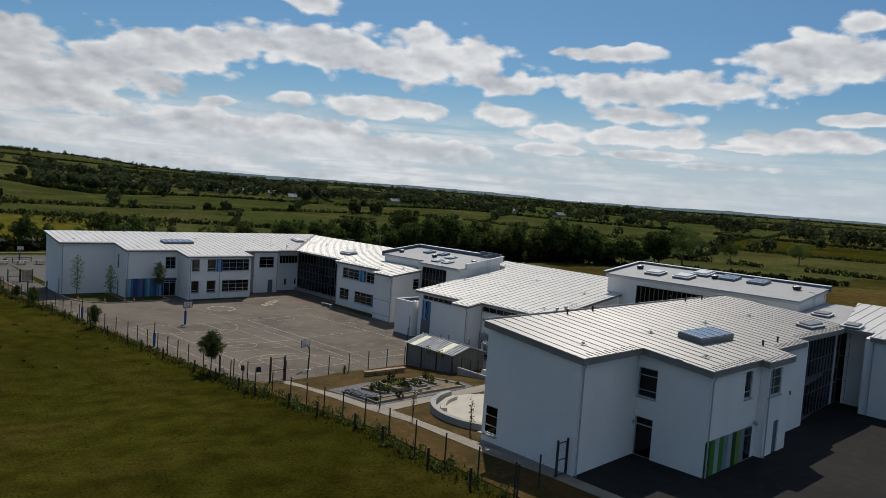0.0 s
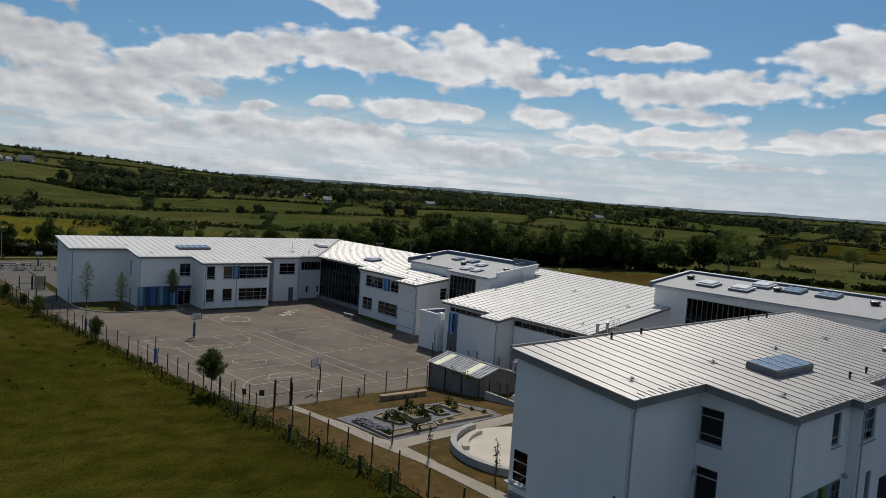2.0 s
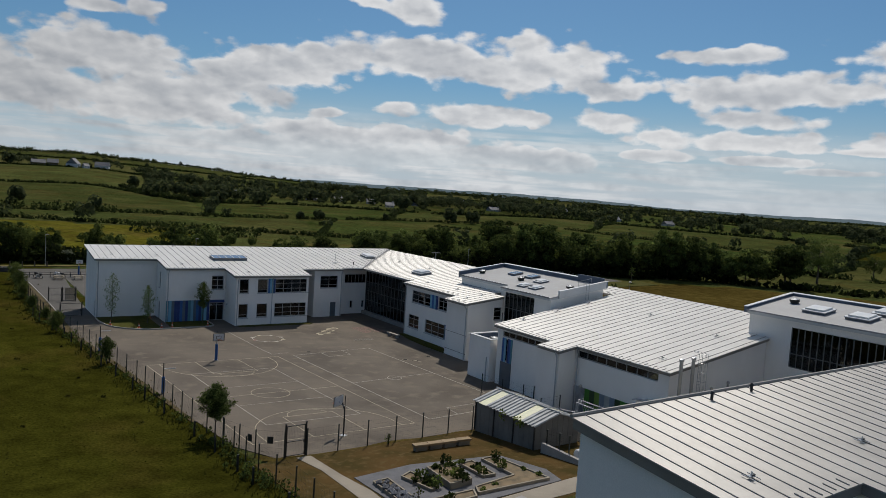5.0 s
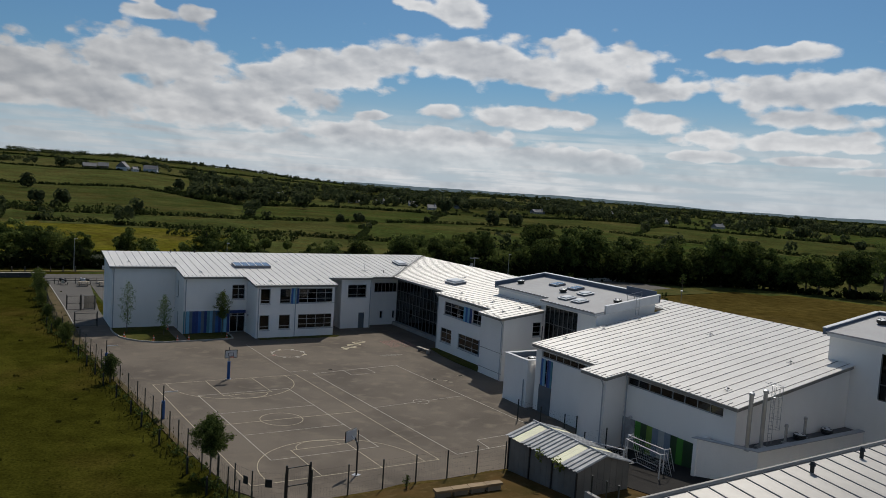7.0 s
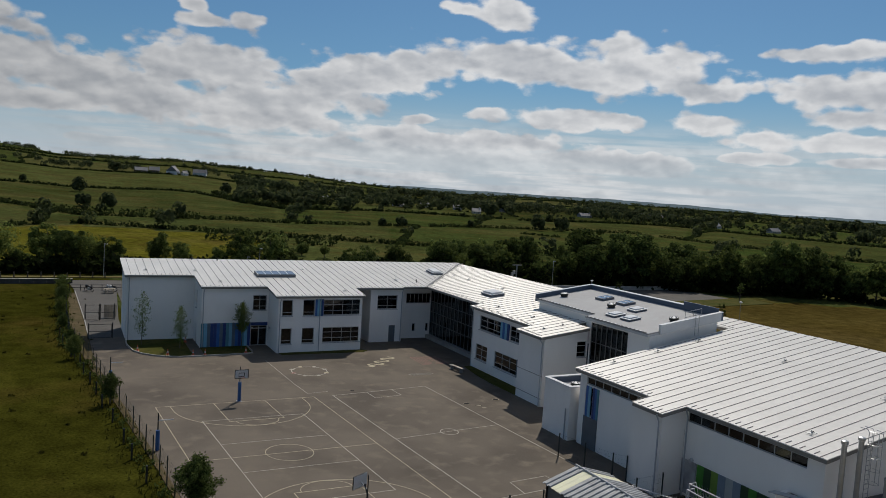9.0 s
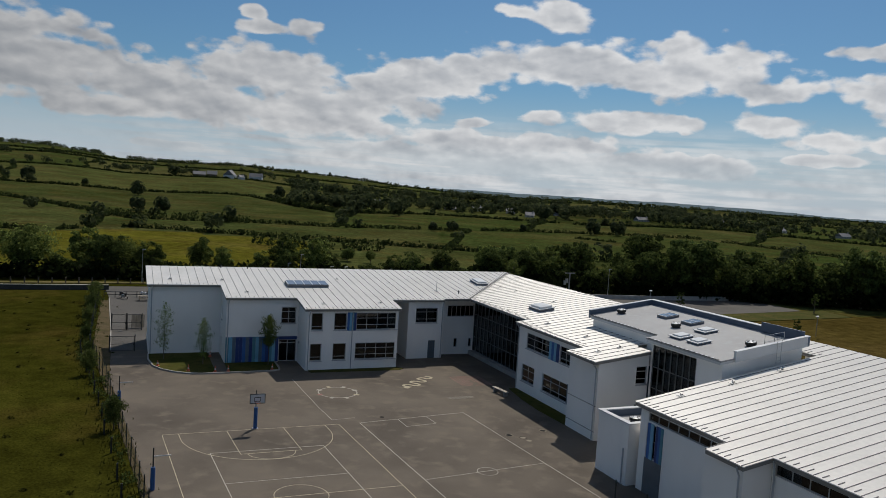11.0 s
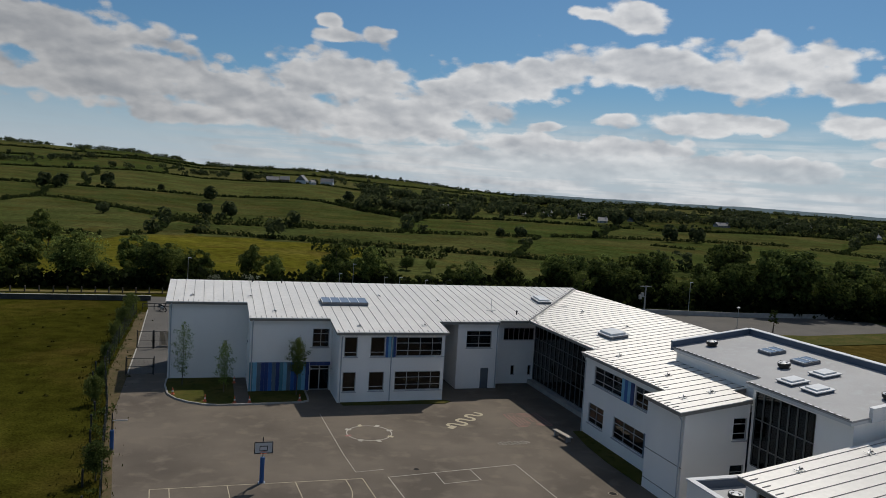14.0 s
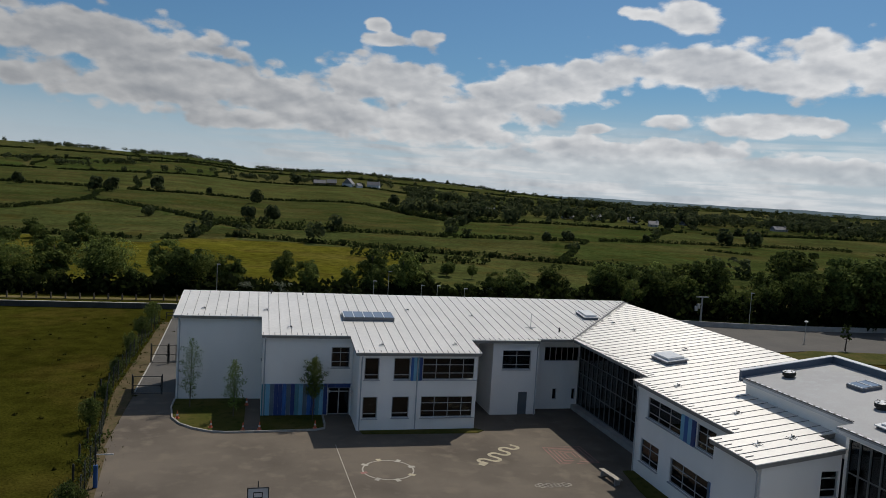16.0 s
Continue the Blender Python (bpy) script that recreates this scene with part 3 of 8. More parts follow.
def window(parent, p, q, s0, s1, z0, z1, cols=2, rows=(0.62,), deep=0.12, sill=True, frame=None, bar=0.055, name="window", inward=1, wide=None):
    """A window in the wall p-q: outer frame, mullions, transoms at the given shares of the height, single panes, and a sill."""
    L = math.hypot(q[0] - p[0], q[1] - p[1])
    ux, uy = (q[0] - p[0]) / L, (q[1] - p[1]) / L
    nx, ny = -uy * inward, ux * inward
    turn = math.atan2(uy, ux)

    def at(s, d, z):
        return (p[0] + ux * s + nx * d, p[1] + uy * s + ny * d, z)

    b = Build()
    edge = 0.07
    w, h = s1 - s0, z1 - z0
    for s in (s0 + edge / 2, s1 - edge / 2):
        b.box(at(s, deep, (z0 + z1) / 2), (edge, 0.09, h), turn)
    for z in (z0 + edge / 2, z1 - edge / 2):
        b.box(at((s0 + s1) / 2, deep, z), (w - 2 * edge, 0.09, edge), turn)
    xs = [s0 + edge] + [s0 + w * k / cols for k in range(1, cols)] + [s1 - edge]
    zz = [z0 + edge] + [z0 + h * r for r in rows] + [z1 - edge]
    win = part(name, b, frame or M_FRAME, parent)
    for s in xs[1:-1]:
        part("mullion", Build().box(at(s, deep, (z0 + z1) / 2), (bar, 0.08, h - 2 * edge), turn), frame or M_FRAME, win)
    for z in zz[1:-1]:
        for i in range(cols):
            part("transom", Build().box(at((xs[i] + xs[i + 1]) / 2, deep, z), (xs[i + 1] - xs[i] - bar, 0.08, bar), turn), frame or M_FRAME, win)
    for i in range(cols):
        for j in range(len(zz) - 1):
            g = Build().box(at((xs[i] + xs[i + 1]) / 2, deep + 0.01, (zz[j] + zz[j + 1]) / 2), (xs[i + 1] - xs[i] - bar, 0.014, zz[j + 1] - zz[j] - bar), turn)
            o = part("pane", g, M_GLASS, win)
            o.visible_shadow = False
    if sill:
        part("sill", Build().box(at((s0 + s1) / 2, 0.0, z0 - 0.035), (w + 0.12, 0.22, 0.06), turn), M_FRAME, win)
    return win


def clips(poly, axis, value):
    """Where the line axis = value runs inside a polygon, as pairs along the other axis."""
    o, hits, n = 1 - axis, [], len(poly)
    for i in range(n):
        a, b = poly[i], poly[(i + 1) % n]
        if (a[axis] > value) != (b[axis] > value):
            hits.append(line(a[o], b[o], (value - a[axis]) / (b[axis] - a[axis])))
    hits.sort()
    return list(zip(hits[::2], hits[1::2]))


def metal_roof(parent, poly, zf, axis, first, step=0.95, seam=0.036, deep=0.24, sheet_mat=None):
    """White standing-seam roof: a thin sheet, a grey fascia under its edge and one raised seam every step. Seams run across the axis."""
    part("roof", Build().slab(poly, zf, 0.06), sheet_mat or M_ROOF_[axis], parent, "white standing-seam metal roof sheet")
    n = len(poly)
    cx, cy = sum(p[0] for p in poly) / n, sum(p[1] for p in poly) / n
    # fascia: the same outline drawn in a little
    area = sum(poly[i][0] * poly[(i + 1) % n][1] - poly[(i + 1) % n][0] * poly[i][1] for i in range(n))
    pl = poly if area > 0 else poly[::-1]
    inner = []
    for i in range(n):
        a, b, c = Vector(pl[i - 1]), Vector(pl[i]), Vector(pl[(i + 1) % n])
        d1, d2 = (b - a).normalized(), (c - b).normalized()
        n1, n2 = Vector((-d1.y, d1.x)), Vector((-d2.y, d2.x))
        k = 1 + n1.dot(n2)
        inner.append(tuple(b + (n1 + n2) * (0.05 / max(k, 0.3))))
    part("fascia", Build().slab(inner, lambda x, y: zf(x, y) - 0.062, deep), M_FASCIA, parent, "grey metal fascia and soffit")
    lo, hi = min(p[axis] for p in poly), max(p[axis] for p in poly)
    v = first
    while v < hi - 0.1:
        if v > lo + 0.1:
            for a, b in clips(poly, axis, v):
                p, q = ((v, a), (v, b)) if axis == 0 else ((a, v), (b, v))
                za, zb = zf(*p), zf(*q)
                hw = seam / 2
                d = (hw, 0) if axis == 0 else (0, hw)
                vs = [(p[0] - d[0], p[1] - d[1], za - 0.01), (p[0] + d[0], p[1] + d[1], za - 0.01), (q[0] + d[0], q[1] + d[1], zb - 0.01), (q[0] - d[0], q[1] - d[1], zb - 0.01)]
                up = [(x, y, z + 0.045) for x, y, z in vs]
                bb = Build().add(vs + up, [(4, 5, 6, 7), (0, 1, 5, 4), (1, 2, 6, 5), (2, 3, 7, 6), (3, 0, 4, 7), (3, 2, 1, 0)])
                part("seam", bb, M_SEAM, parent)
            # a short closing rib at the foot of each bay
            for a, b in clips(poly, axis, v + step / 2) if v + step / 2 < hi - 0.1 else ():
                o = 1 - axis
                lo_end = (v + step / 2, a) if axis == 0 else (a, v + step / 2)
                hi_end = (v + step / 2, b) if axis == 0 else (b, v + step / 2)
                if zf(*lo_end) > zf(*hi_end):
                    a, b = b, a
                s0, s1 = a + math.copysign(0.12, b - a), a + math.copysign(0.6, b - a)
                q0 = [(v + step / 2 + e * 0.025, s) if axis == 0 else (s, v + step / 2 + e * 0.025) for s, e in ((s0, -1), (s0, 1), (s1, 1), (s1, -1))]
                part("eave_rib", Build().slab(q0, lambda x, y: zf(x, y) + 0.04, 0.05), M_SEAM, parent)
        v += step


def downpipe(parent, x, y, z0, z1, out):
    """Grey rainwater pipe with a swan neck at its top; out: the way to the eaves."""
    pts = [(x, y, z0), (x, y, z1 - 0.55), (x + out[0] * 0.1, y + out[1] * 0.1, z1 - 0.4), (x + out[0] * 0.35, y + out[1] * 0.35, z1 - 0.12), (x + out[0] * 0.38, y + out[1] * 0.38, z1)]
    part("downpipe", Build().tube(pts, 0.055, 8), M_PIPE, parent, "grey rainwater downpipe")


def cladding(parent, p, q, s0, s1, z0, z1, tones, order, inward=1):
    """Upright coloured panels on a wall."""
    L = math.hypot(q[0] - p[0], q[1] - p[1])
    ux, uy = (q[0] - p[0]) / L, (q[1] - p[1]) / L
    turn = math.atan2(uy, ux)
    n = len(order)
    for i, k in enumerate(order):
        a, b = line(s0, s1, i / n), line(s0, s1, (i + 1) / n)
        d = -0.035 - 0.006 * (i % 2)
        c = (p[0] + ux * (a + b) / 2 - uy * inward * d, p[1] + uy * (a + b) / 2 + ux * inward * d, (z0 + z1) / 2)
        part("panel", Build().box(c, (b - a - 0.012, 0.07, z1 - z0), turn), tones[k], parent)


def curtain(parent, p, q, z0, top, cols, zlines, deep=0.1, frame=None, inward=1, name="curtain_wall"):
    """Storey-high glazing: uprights, rails and single panes. top: a height or a function of (x, y)."""
    L = math.hypot(q[0] - p[0], q[1] - p[1])
    ux, uy = (q[0] - p[0]) / L, (q[1] - p[1]) / L
    nx, ny = -uy * inward, ux * inward
    turn = math.atan2(uy, ux)
    zf = top if callable(top) else (lambda x, y: top)
    b = Build()

    def at(s, z, d=deep):
        return (p[0] + ux * s + nx * d, p[1] + uy * s + ny * d, z)

    b.box(at(L / 2, z0 + 0.035), (L, 0.12, 0.07), turn)
    wall_ = part(name, b, frame or M_DARKFRAME, parent, "dark-framed curtain glazing")
    for i in range(cols + 1):
        s = L * i / cols
        zt = zf(*at(s, 0)[:2])
        part("mullion", Build().box(at(s, (z0 + 0.07 + zt) / 2), (0.07, 0.16, zt - z0 - 0.07), turn), frame or M_DARKFRAME, wall_)
    for z in zlines:
        part("transom", Build().box(at(L / 2, z, deep - 0.012), (L - 0.08, 0.1, 0.07), turn), frame or M_DARKFRAME, wall_)
    for i in range(cols):
        zt = min(zf(*at(L * i / cols, 0)[:2]), zf(*at(L * (i + 1) / cols, 0)[:2]))
        zz = [z0, *[z for z in zlines if z0 + 0.1 < z < zt - 0.1], zt]
        for a, c in zip(zz[:-1], zz[1:]):
            o = part("pane", Build().box(at(L * (i + 0.5) / cols, (a + c) / 2, deep + 0.01), (L / cols - 0.07, 0.014, c - a - 0.07), turn), M_GLASS, wall_)
            o.visible_shadow = False
    return wall_

# ---------------------------------------------------------------- the land
SKYLINE = [(-180, 0.6), (-60, 1.9), (-17, 2.18), (-13, 2.14), (-9, 2.06), (-5.5, 2.04), (-2.7, 1.7), (-1, 1.42), (2.3, 1.34), (7.4, 1.5), (10, 1.3), (14.4, 1.15), (18.8, 0.72), (23, 0.5), (27, 0.36), (31, 0.32), (39, 0.28), (45, 0.3), (47, 0.2), (52, 0.06), (60, -0.02), (67, -0.05), (75, -0.12), (110, 0.0), (180, 0.6)]
HX, HY = 0.0, -45.0


def bearing(x, y):
    return math.degrees(math.atan2(x - HX, y - HY))


def land(x, y):
    """Height of the open country: gentle fields that climb to a wooded ridge."""
    d = math.hypot(x - HX, y - HY)
    if d < 150:
        return 0.0
    a = bearing(x, y)
    el = np.interp(a, [s[0] for s in SKYLINE], [s[1] for s in SKYLINE])
    ridge = 1500 * math.tan(radians(el)) + 12
    k = min(1.0, (d - 130) / 1370)
    z = ridge * k ** 1.75
    if d > 1500:
        z *= 1 - 0.35 * min(1, (d - 1500) / 2500)
    z += 2.2 * math.sin(x * 0.011 + 1) * math.sin(y * 0.009) * min(1, (d - 150) / 300)
    return z


def full_level(x, y):
    d = math.hypot(x - HX, y - HY)
    return land(x, y) + (level(x, y) if d < 150 else level(x, y) * max(0, 1 - (d - 150) / 80))


# fields: long hedges as (bearing, distance) lines, and cross hedges between them
BORDERS = [
    [(-180, 150), (180, 150)],
    [(-180, 250), (-17, 255), (-8, 240), (-2, 262), (6, 245), (14, 235), (30, 230), (50, 240), (75, 235), (180, 250)],
    [(-180, 330), (-17, 361), (-11.5, 471), (-8.4, 415), (-5.2, 352), (-2.4, 306), (6, 308), (14, 311), (22, 345), (30, 406), (42, 479), (60, 390), (75, 350), (180, 350)],
    [(-180, 560), (-17, 577), (-6, 595), (1.5, 637), (6, 655), (8, 629), (13.7, 476), (21, 541), (34, 532), (45, 648), (57, 577), (75, 500), (180, 560)],
    [(-180, 880), (-17, 872), (-7, 933), (3, 937), (9, 963), (13.7, 865), (23, 1022), (31, 1006), (45, 1150), (60, 850), (75, 760), (180, 880)],
    [(-180, 1060), (-17, 1060), (-7, 1204), (1, 1380), (6, 1298), (14, 1185), (35, 1434), (45, 1400), (60, 1200), (180, 1100)],
    [(-180, 1290), (-6, 1290), (1, 1480), (60, 1560), (180, 1500)],
    [(-180, 1900), (180, 1900)], [(-180, 2600), (180, 2600)], [(-180, 3600), (180, 3600)]]
rnd = random.Random(7)
CUTS, TONES = [], []
for _i in range(len(BORDERS)):
    a, row = -180.0, []
    while a < 180:
        a += rnd.uniform(13, 30) * (0.55 if _i == 4 else 1)
        row.append(a)
    CUTS.append(np.array(row))
    TONES.append(np.array([rnd.random() * 0.86 for _k in range(len(row) + 1)]))


def border(a, i):
    """Distance of the long hedge i at bearing a."""
    bd = BORDERS[i]
    return np.interp(a, [p[0] for p in bd], [p[1] for p in bd])


def tone_at(x, y):
    d, a = np.hypot(x - HX, y - HY), np.degrees(np.arctan2(x - HX, y - HY))
    out = np.full(len(x), 0.3)
    for i in range(len(BORDERS)):
        t = TONES[i][np.searchsorted(CUTS[i], a)]
        if i == 0:
            t = np.where(a < 12, 0.93, t * 0.6)      # the buttercup meadow behind the belt
        out = np.where(d >= border(a, i), t, out)
    return out


def build_ground():
    radii = [0.0] + [2.5 * i for i in range(1, 45)]
    while radii[-1] < 4700:
        radii.append(radii[-1] * 1.035 + 0.5)
    n = 360
    v, f = [(HX, HY, full_level(HX, HY) - 0.05)], []
    for r in radii[1:]:
        for k in range(n):
            a = 2 * math.pi * k / n
            x, y = HX + r * math.sin(a), HY + r * math.cos(a)
            v.append((x, y, full_level(x, y) - 0.05))
    for k in range(n):
        f.append((0, 1 + (k + 1) % n, 1 + k))
    for i in range(len(radii) - 2):
        for k in range(n):
            a, b = 1 + i * n + k, 1 + i * n + (k + 1) % n
            f.append((a, b, b + n, a + n))
    me = bpy.data.meshes.new("ground")
    me.from_pydata(v, [], f)
    P = np.array(v)
    tone = tone_at(P[:, 0], P[:, 1])
    d = np.hypot(P[:, 0] - HX, P[:, 1] - HY)
    # the mown school field on one side, drier sports grass on the other
    edge = np.interp(P[:, 0], [-6, 60, 119, 147, 160, 173, 200], [75, 66, 54, 39, 21, 4, -40])
    tone = np.where(d < 150, np.where(P[:, 0] < -6, 0.0, 1.0), tone)
    tone = np.where((P[:, 0] > -6) & (d < 280), np.where(P[:, 1] < edge, 1.0, np.where(d < 150, 0.4, tone)), tone)
    at = me.attributes.new("field", "FLOAT", "POINT")
    at.data.foreach_set("value", tone.astype(np.float32))
    me.materials.append(M_GROUND)
    me.update()
    ob = smooth(new("ground", me))
    tagged(ob, "rough grass field and green farmland rising to a ridge", "ground", kind="structure")


build_ground()


def sheet(name, poly, z, thick, material, label, category):
    zf = z if callable(z) else (lambda x, y: z)
    b = Build()
    b.slab(poly, zf, thick)
    return piece(name, b, material, label, category, kind="structure")


# playground tarmac, with the service strip round the wings
sheet("playground", [(-11.2, 30), (-11.0, 14), (-10.0, 5), (-9.0, -4), (-8.0, -15), (-6.6, -26), (-4.6, -29.6), (12, -29.6), (21, -29.6), (32, -29.6), (32, -14), (32.5, 24), (19, 26), (0, 28), (-7.3, 30)], 0.0, 0.3, M_TARMAC, "worn grey-brown tarmac playground with painted games", "playground")
sheet("lane", [(-7.3, 30), (-11.2, 30), (-11.4, 42), (-12.2, 68), (-6, 68), (-7.3, 42)], 0.0, 0.3, M_ROAD, "tarmac service lane beside the wing", "lane")
sheet("rear_yard", [(-60, 77.5), (-60, 81.0), (-12, 81.4), (30, 80), (70, 70.5), (120, 66.5), (120, 52), (92, 48.8), (79.8, 50.4), (60, 47), (43, 40), (-6, 40), (-6, 68), (-12.2, 68), (-13, 77.5)], 0.0, 0.3, M_ROAD, "grey tarmac car park and access road behind the school", "car park")


sheet("earth_strip", [(-13.3, 66), (-13.1, 30), (-12.1, 21), (-11.2, 12), (-11.0, 14), (-11.25, 30), (-11.45, 42), (-12.25, 66)], 0.012, 0.2, M_EARTH, "strip of dry bare earth beside the lane", "earth")
sheet("earth_strip", [(-11.3, 15), (-10.55, 7), (-9.75, 0), (-9.15, -6), (-8.45, -13), (-7.85, -19.5), (-7.5, -19.5), (-8.0, -13), (-8.65, -6), (-9.2, 0), (-9.95, 7), (-10.75, 15)], 0.014, 0.2, M_EARTH, "thin strip of dry earth along the fence", "earth")
sheet("lane_kerb", [(-11.3, 30), (-11.5, 42), (-12.3, 68), (-12.18, 68), (-11.38, 42), (-11.18, 30)], 0.09, 0.2, M_KERB, "pale kerb along the service lane", "kerb")


def strips(name, poly, lift, material, label, category, kind="structure", thick=0.25):
    """A surface laid on the bank, cut in strips that follow its slope."""
    b = Build()
    lo, hi = min(p[1] for p in poly), max(p[1] for p in poly)
    steps = [y for y in (-29.5, -50.0, -56.0, -58.0, -63.0) if lo < y < hi]
    cuts = [lo, *sorted(steps), hi]
    for y0, y1 in zip(cuts[:-1], cuts[1:]):
        bm = bmesh.new()
        bm.faces.new([bm.verts.new((x, y, 0)) for x, y in poly])
        for yy, no in ((y0, (0, 1, 0)), (y1, (0, -1, 0))):
            bmesh.ops.bisect_plane(bm, geom=bm.verts[:] + bm.edges[:] + bm.faces[:], plane_co=(0, yy, 0), plane_no=no, clear_inner=True)
        for fc in bm.faces:
            b.slab([(w.co.x, w.co.y) for w in fc.verts], lambda x, y: level(x, y) + lift, thick)
        bm.free()
    return piece(name, b, material, label, category, kind=kind)


strips("garden_bank", [(-6.6, -29.9), (21.0, -29.9), (21.0, -56), (-3.2, -56), (-3.2, -70), (-8.2, -70), (-7.0, -40)], 0.0, M_BARE, "dry brown-green grass bank of the school garden", "lawn")
strips("forecourt", [(-2.95, -63.5), (4.2, -63.5), (36, -63.5), (60, -72), (60, -110), (-6, -110), (-3.6, -74)], 0.02, M_NEWTAR, "dark tarmac forecourt before the near block", "forecourt")
strips("garden_path", [(-2.48, -29.9), (-2.68, -35.3), (-2.6, -38.9), (-3.1, -43.3), (-2.8, -44.3), (3.2, -44.3), (9.35, -43.7), (19, -43), (19, -44.9), (7.2, -45.9), (1.7, -46.0), (-2.94, -46.4), (-3.55, -50.5), (-3.2, -56.5), (-2.98, -63.5), (-2.9, -69), (-3.95, -69), (-4.1, -63.5), (-4.4, -56), (-4.44, -50.1), (-4.39, -48.5), (-4.29, -44.7), (-3.82, -39.3), (-3.35, -33.6), (-3.56, -29.9)], 0.03, M_PATH, "pale concrete garden path", "path")

# ---------------------------------------------------------------- the school
def ZA(x, y):
    return 4.60 + 0.1193 * y


def ZB(x, y):
    return 7.0 + 0.129 * (x - 27.4)


def ZH(x, y):
    return 6.2 + 0.1557 * (x - 23.4)


def ZN(x, y):
    return 9.68 + 0.107 * (y + 64.0)


def ZF(x, y):
    return 8.75 + 0.14 * (x - 32.3)


def ZG(x, y):
    return 10.55 + 0.145 * (x - 36.8)


def ZM(x, y):
    return 9.2 + 0.14 * (x - 31.0)


def under(zf, drop=0.3):
    return lambda x, y: zf(x, y) - drop


SCHOOL = "wings of the school"

# -- north wing: three steps forward under one falling roof
north = thing("school_wing", "long white rendered two-storey wing with stepped front and pale metal roof", "school building", (12, 25, 0), SCHOOL)
A_POLY = [(-7.75, 36.1), (-7.75, 27.25), (0.0, 27.25), (0.0, 21.9), (7.6, 21.9), (7.6, 17.56), (18.5, 17.56), (18.5, 21.1), (25.2, 21.1), (25.2, 21.6), (28.62, 21.6), (41.1, 35.75), (41.1, 36.1)]
metal_roof(north, A_POLY, ZA, 0, -7.06, 0.96)
uA = under(ZA)
wall(north, (-7.4, 27.65), (0.15, 27.65), 0, uA)
S1 = [(1.6, 2.3, 0.0, 2.3), (1.6, 2.3, 4.2, 6.3)]
wall(north, (0.15, 27.65), (0.15, 22.25), 0, uA, S1)
window(north, (0.15, 27.65), (0.15, 22.25), 1.6, 2.3, 4.2, 6.3, 1)
part("door", Build().box((0.27, 25.7, 1.15), (0.06, 0.68, 2.26)), M_DOOR, north, "dark grey side door")
W2 = ((0.15, 22.25), (7.95, 22.25))
wall(north, *W2, 0, uA, [(5.9, 7.53, 4.28, 6.13), (5.75, 7.7, 0.0, 2.75)])
window(north, *W2, 5.9, 7.53, 4.28, 6.13, 2, (0.28, 0.72))
cladding(north, *W2, 0.02, 5.7, 0.06, 2.85, BLUES, [0, 1, 3, 2, 2, 4, 3, 2, 0, 1, 3, 4, 2, 0, 1, 2])
cladding(north, *W2, 5.72, 7.72, 2.5, 2.85, BLUES, [2, 2, 2])
window(north, *W2, 5.75, 7.7, 0.02, 2.47, 2, (0.85,), 0.2, False, M_FRAME, 0.1, "door")
wall(north, (7.95, 22.25), (7.95, 17.85), 0, uA)
W3 = ((7.95, 17.85), (18.2, 17.85))
H3 = [(0.45, 1.7, 4.32, 6.2), (2.93, 4.35, 4.32, 6.2), (5.4, 10.2, 4.32, 6.2), (0.42, 1.68, 1.0, 2.88), (2.9, 4.38, 1.05, 2.88), (5.4, 10.2, 1.05, 2.88)]
wall(north, *W3, 0, uA, H3)
for s0, s1, z0, z1 in H3:
    big = s1 - s0 > 3
    window(north, *W3, s0, s1, z0, z1, 4 if big else 1, (0.3, 0.68) if big else (0.22,), wide=big)
cladding(north, *W3, 4.38, 5.38, 4.25, 6.25, BLUES, [4, 1, 0, 2])
wall(north, (18.2, 17.85), (18.2, 26.0), 0, uA, [(0.3, 2.2, 4.32, 6.2), (0.3, 2.2, 1.05, 2.88)])
window(north, (18.2, 17.85), (18.2, 26.0), 0.3, 2.2, 4.32, 6.2, 2, (0.3, 0.68))
window(north, (18.2, 17.85), (18.2, 26.0), 0.3, 2.2, 1.05, 2.88, 2, (0.3, 0.68))
wall(north, (18.2, 26.0), (20.8, 26.0), 0, uA)
wall(north, (20.8, 26.0), (20.8, 21.65), 0, uA)
W4 = ((20.8, 21.65), (25.3, 21.65))
wall(north, *W4, 0, uA, [(0.95, 3.75, 4.28, 6.08), (2.7, 3.6, 0.0, 2.15)])
window(north, *W4, 0.95, 3.75, 4.28, 6.08, 2, (0.25, 0.72))
part("door", Build().box((23.95, 21.75, 1.08), (0.88, 0.06, 2.12)), M_DOOR, north, "grey steel door")
wall(north, (25.3, 21.65), (25.3, 23.3), 0, uA)
W5 = ((25.3, 23.3), (30.2, 23.3))
H5 = [(1.25, 4.85, 4.7, 6.1), (2.3, 2.75, 0.9, 2.0), (4.3, 4.7, 0.9, 2.0)]
wall(north, *W5, 0, uA, H5)
window(north, *W5, *H5[0], 6, (), sill=False)
window(north, *W5, *H5[1], 1, (), sill=False)
window(north, *W5, *H5[2], 1, (), sill=False)
wall(north, (-7.4, 35.8), (-7.4, 27.65), 0, uA, [(7.0, 7.7, 0.0, 2.2)])
part("door", Build().box((-7.28, 28.45, 1.1), (0.06, 0.68, 2.18)), M_DOOR, north, "dark grey end door")
wall(north, (41, 35.8), (-7.4, 35.8), 0, uA)
part("floor_slab", Build().slab([(-7, 35.4), (-7, 28), (0.6, 28), (0.6, 22.7), (8.4, 22.7), (8.4, 18.3), (17.7, 18.3), (17.7, 26.4), (30, 26.4), (41, 35.4)], 3.6, 0.3), M_FLOOR, north)
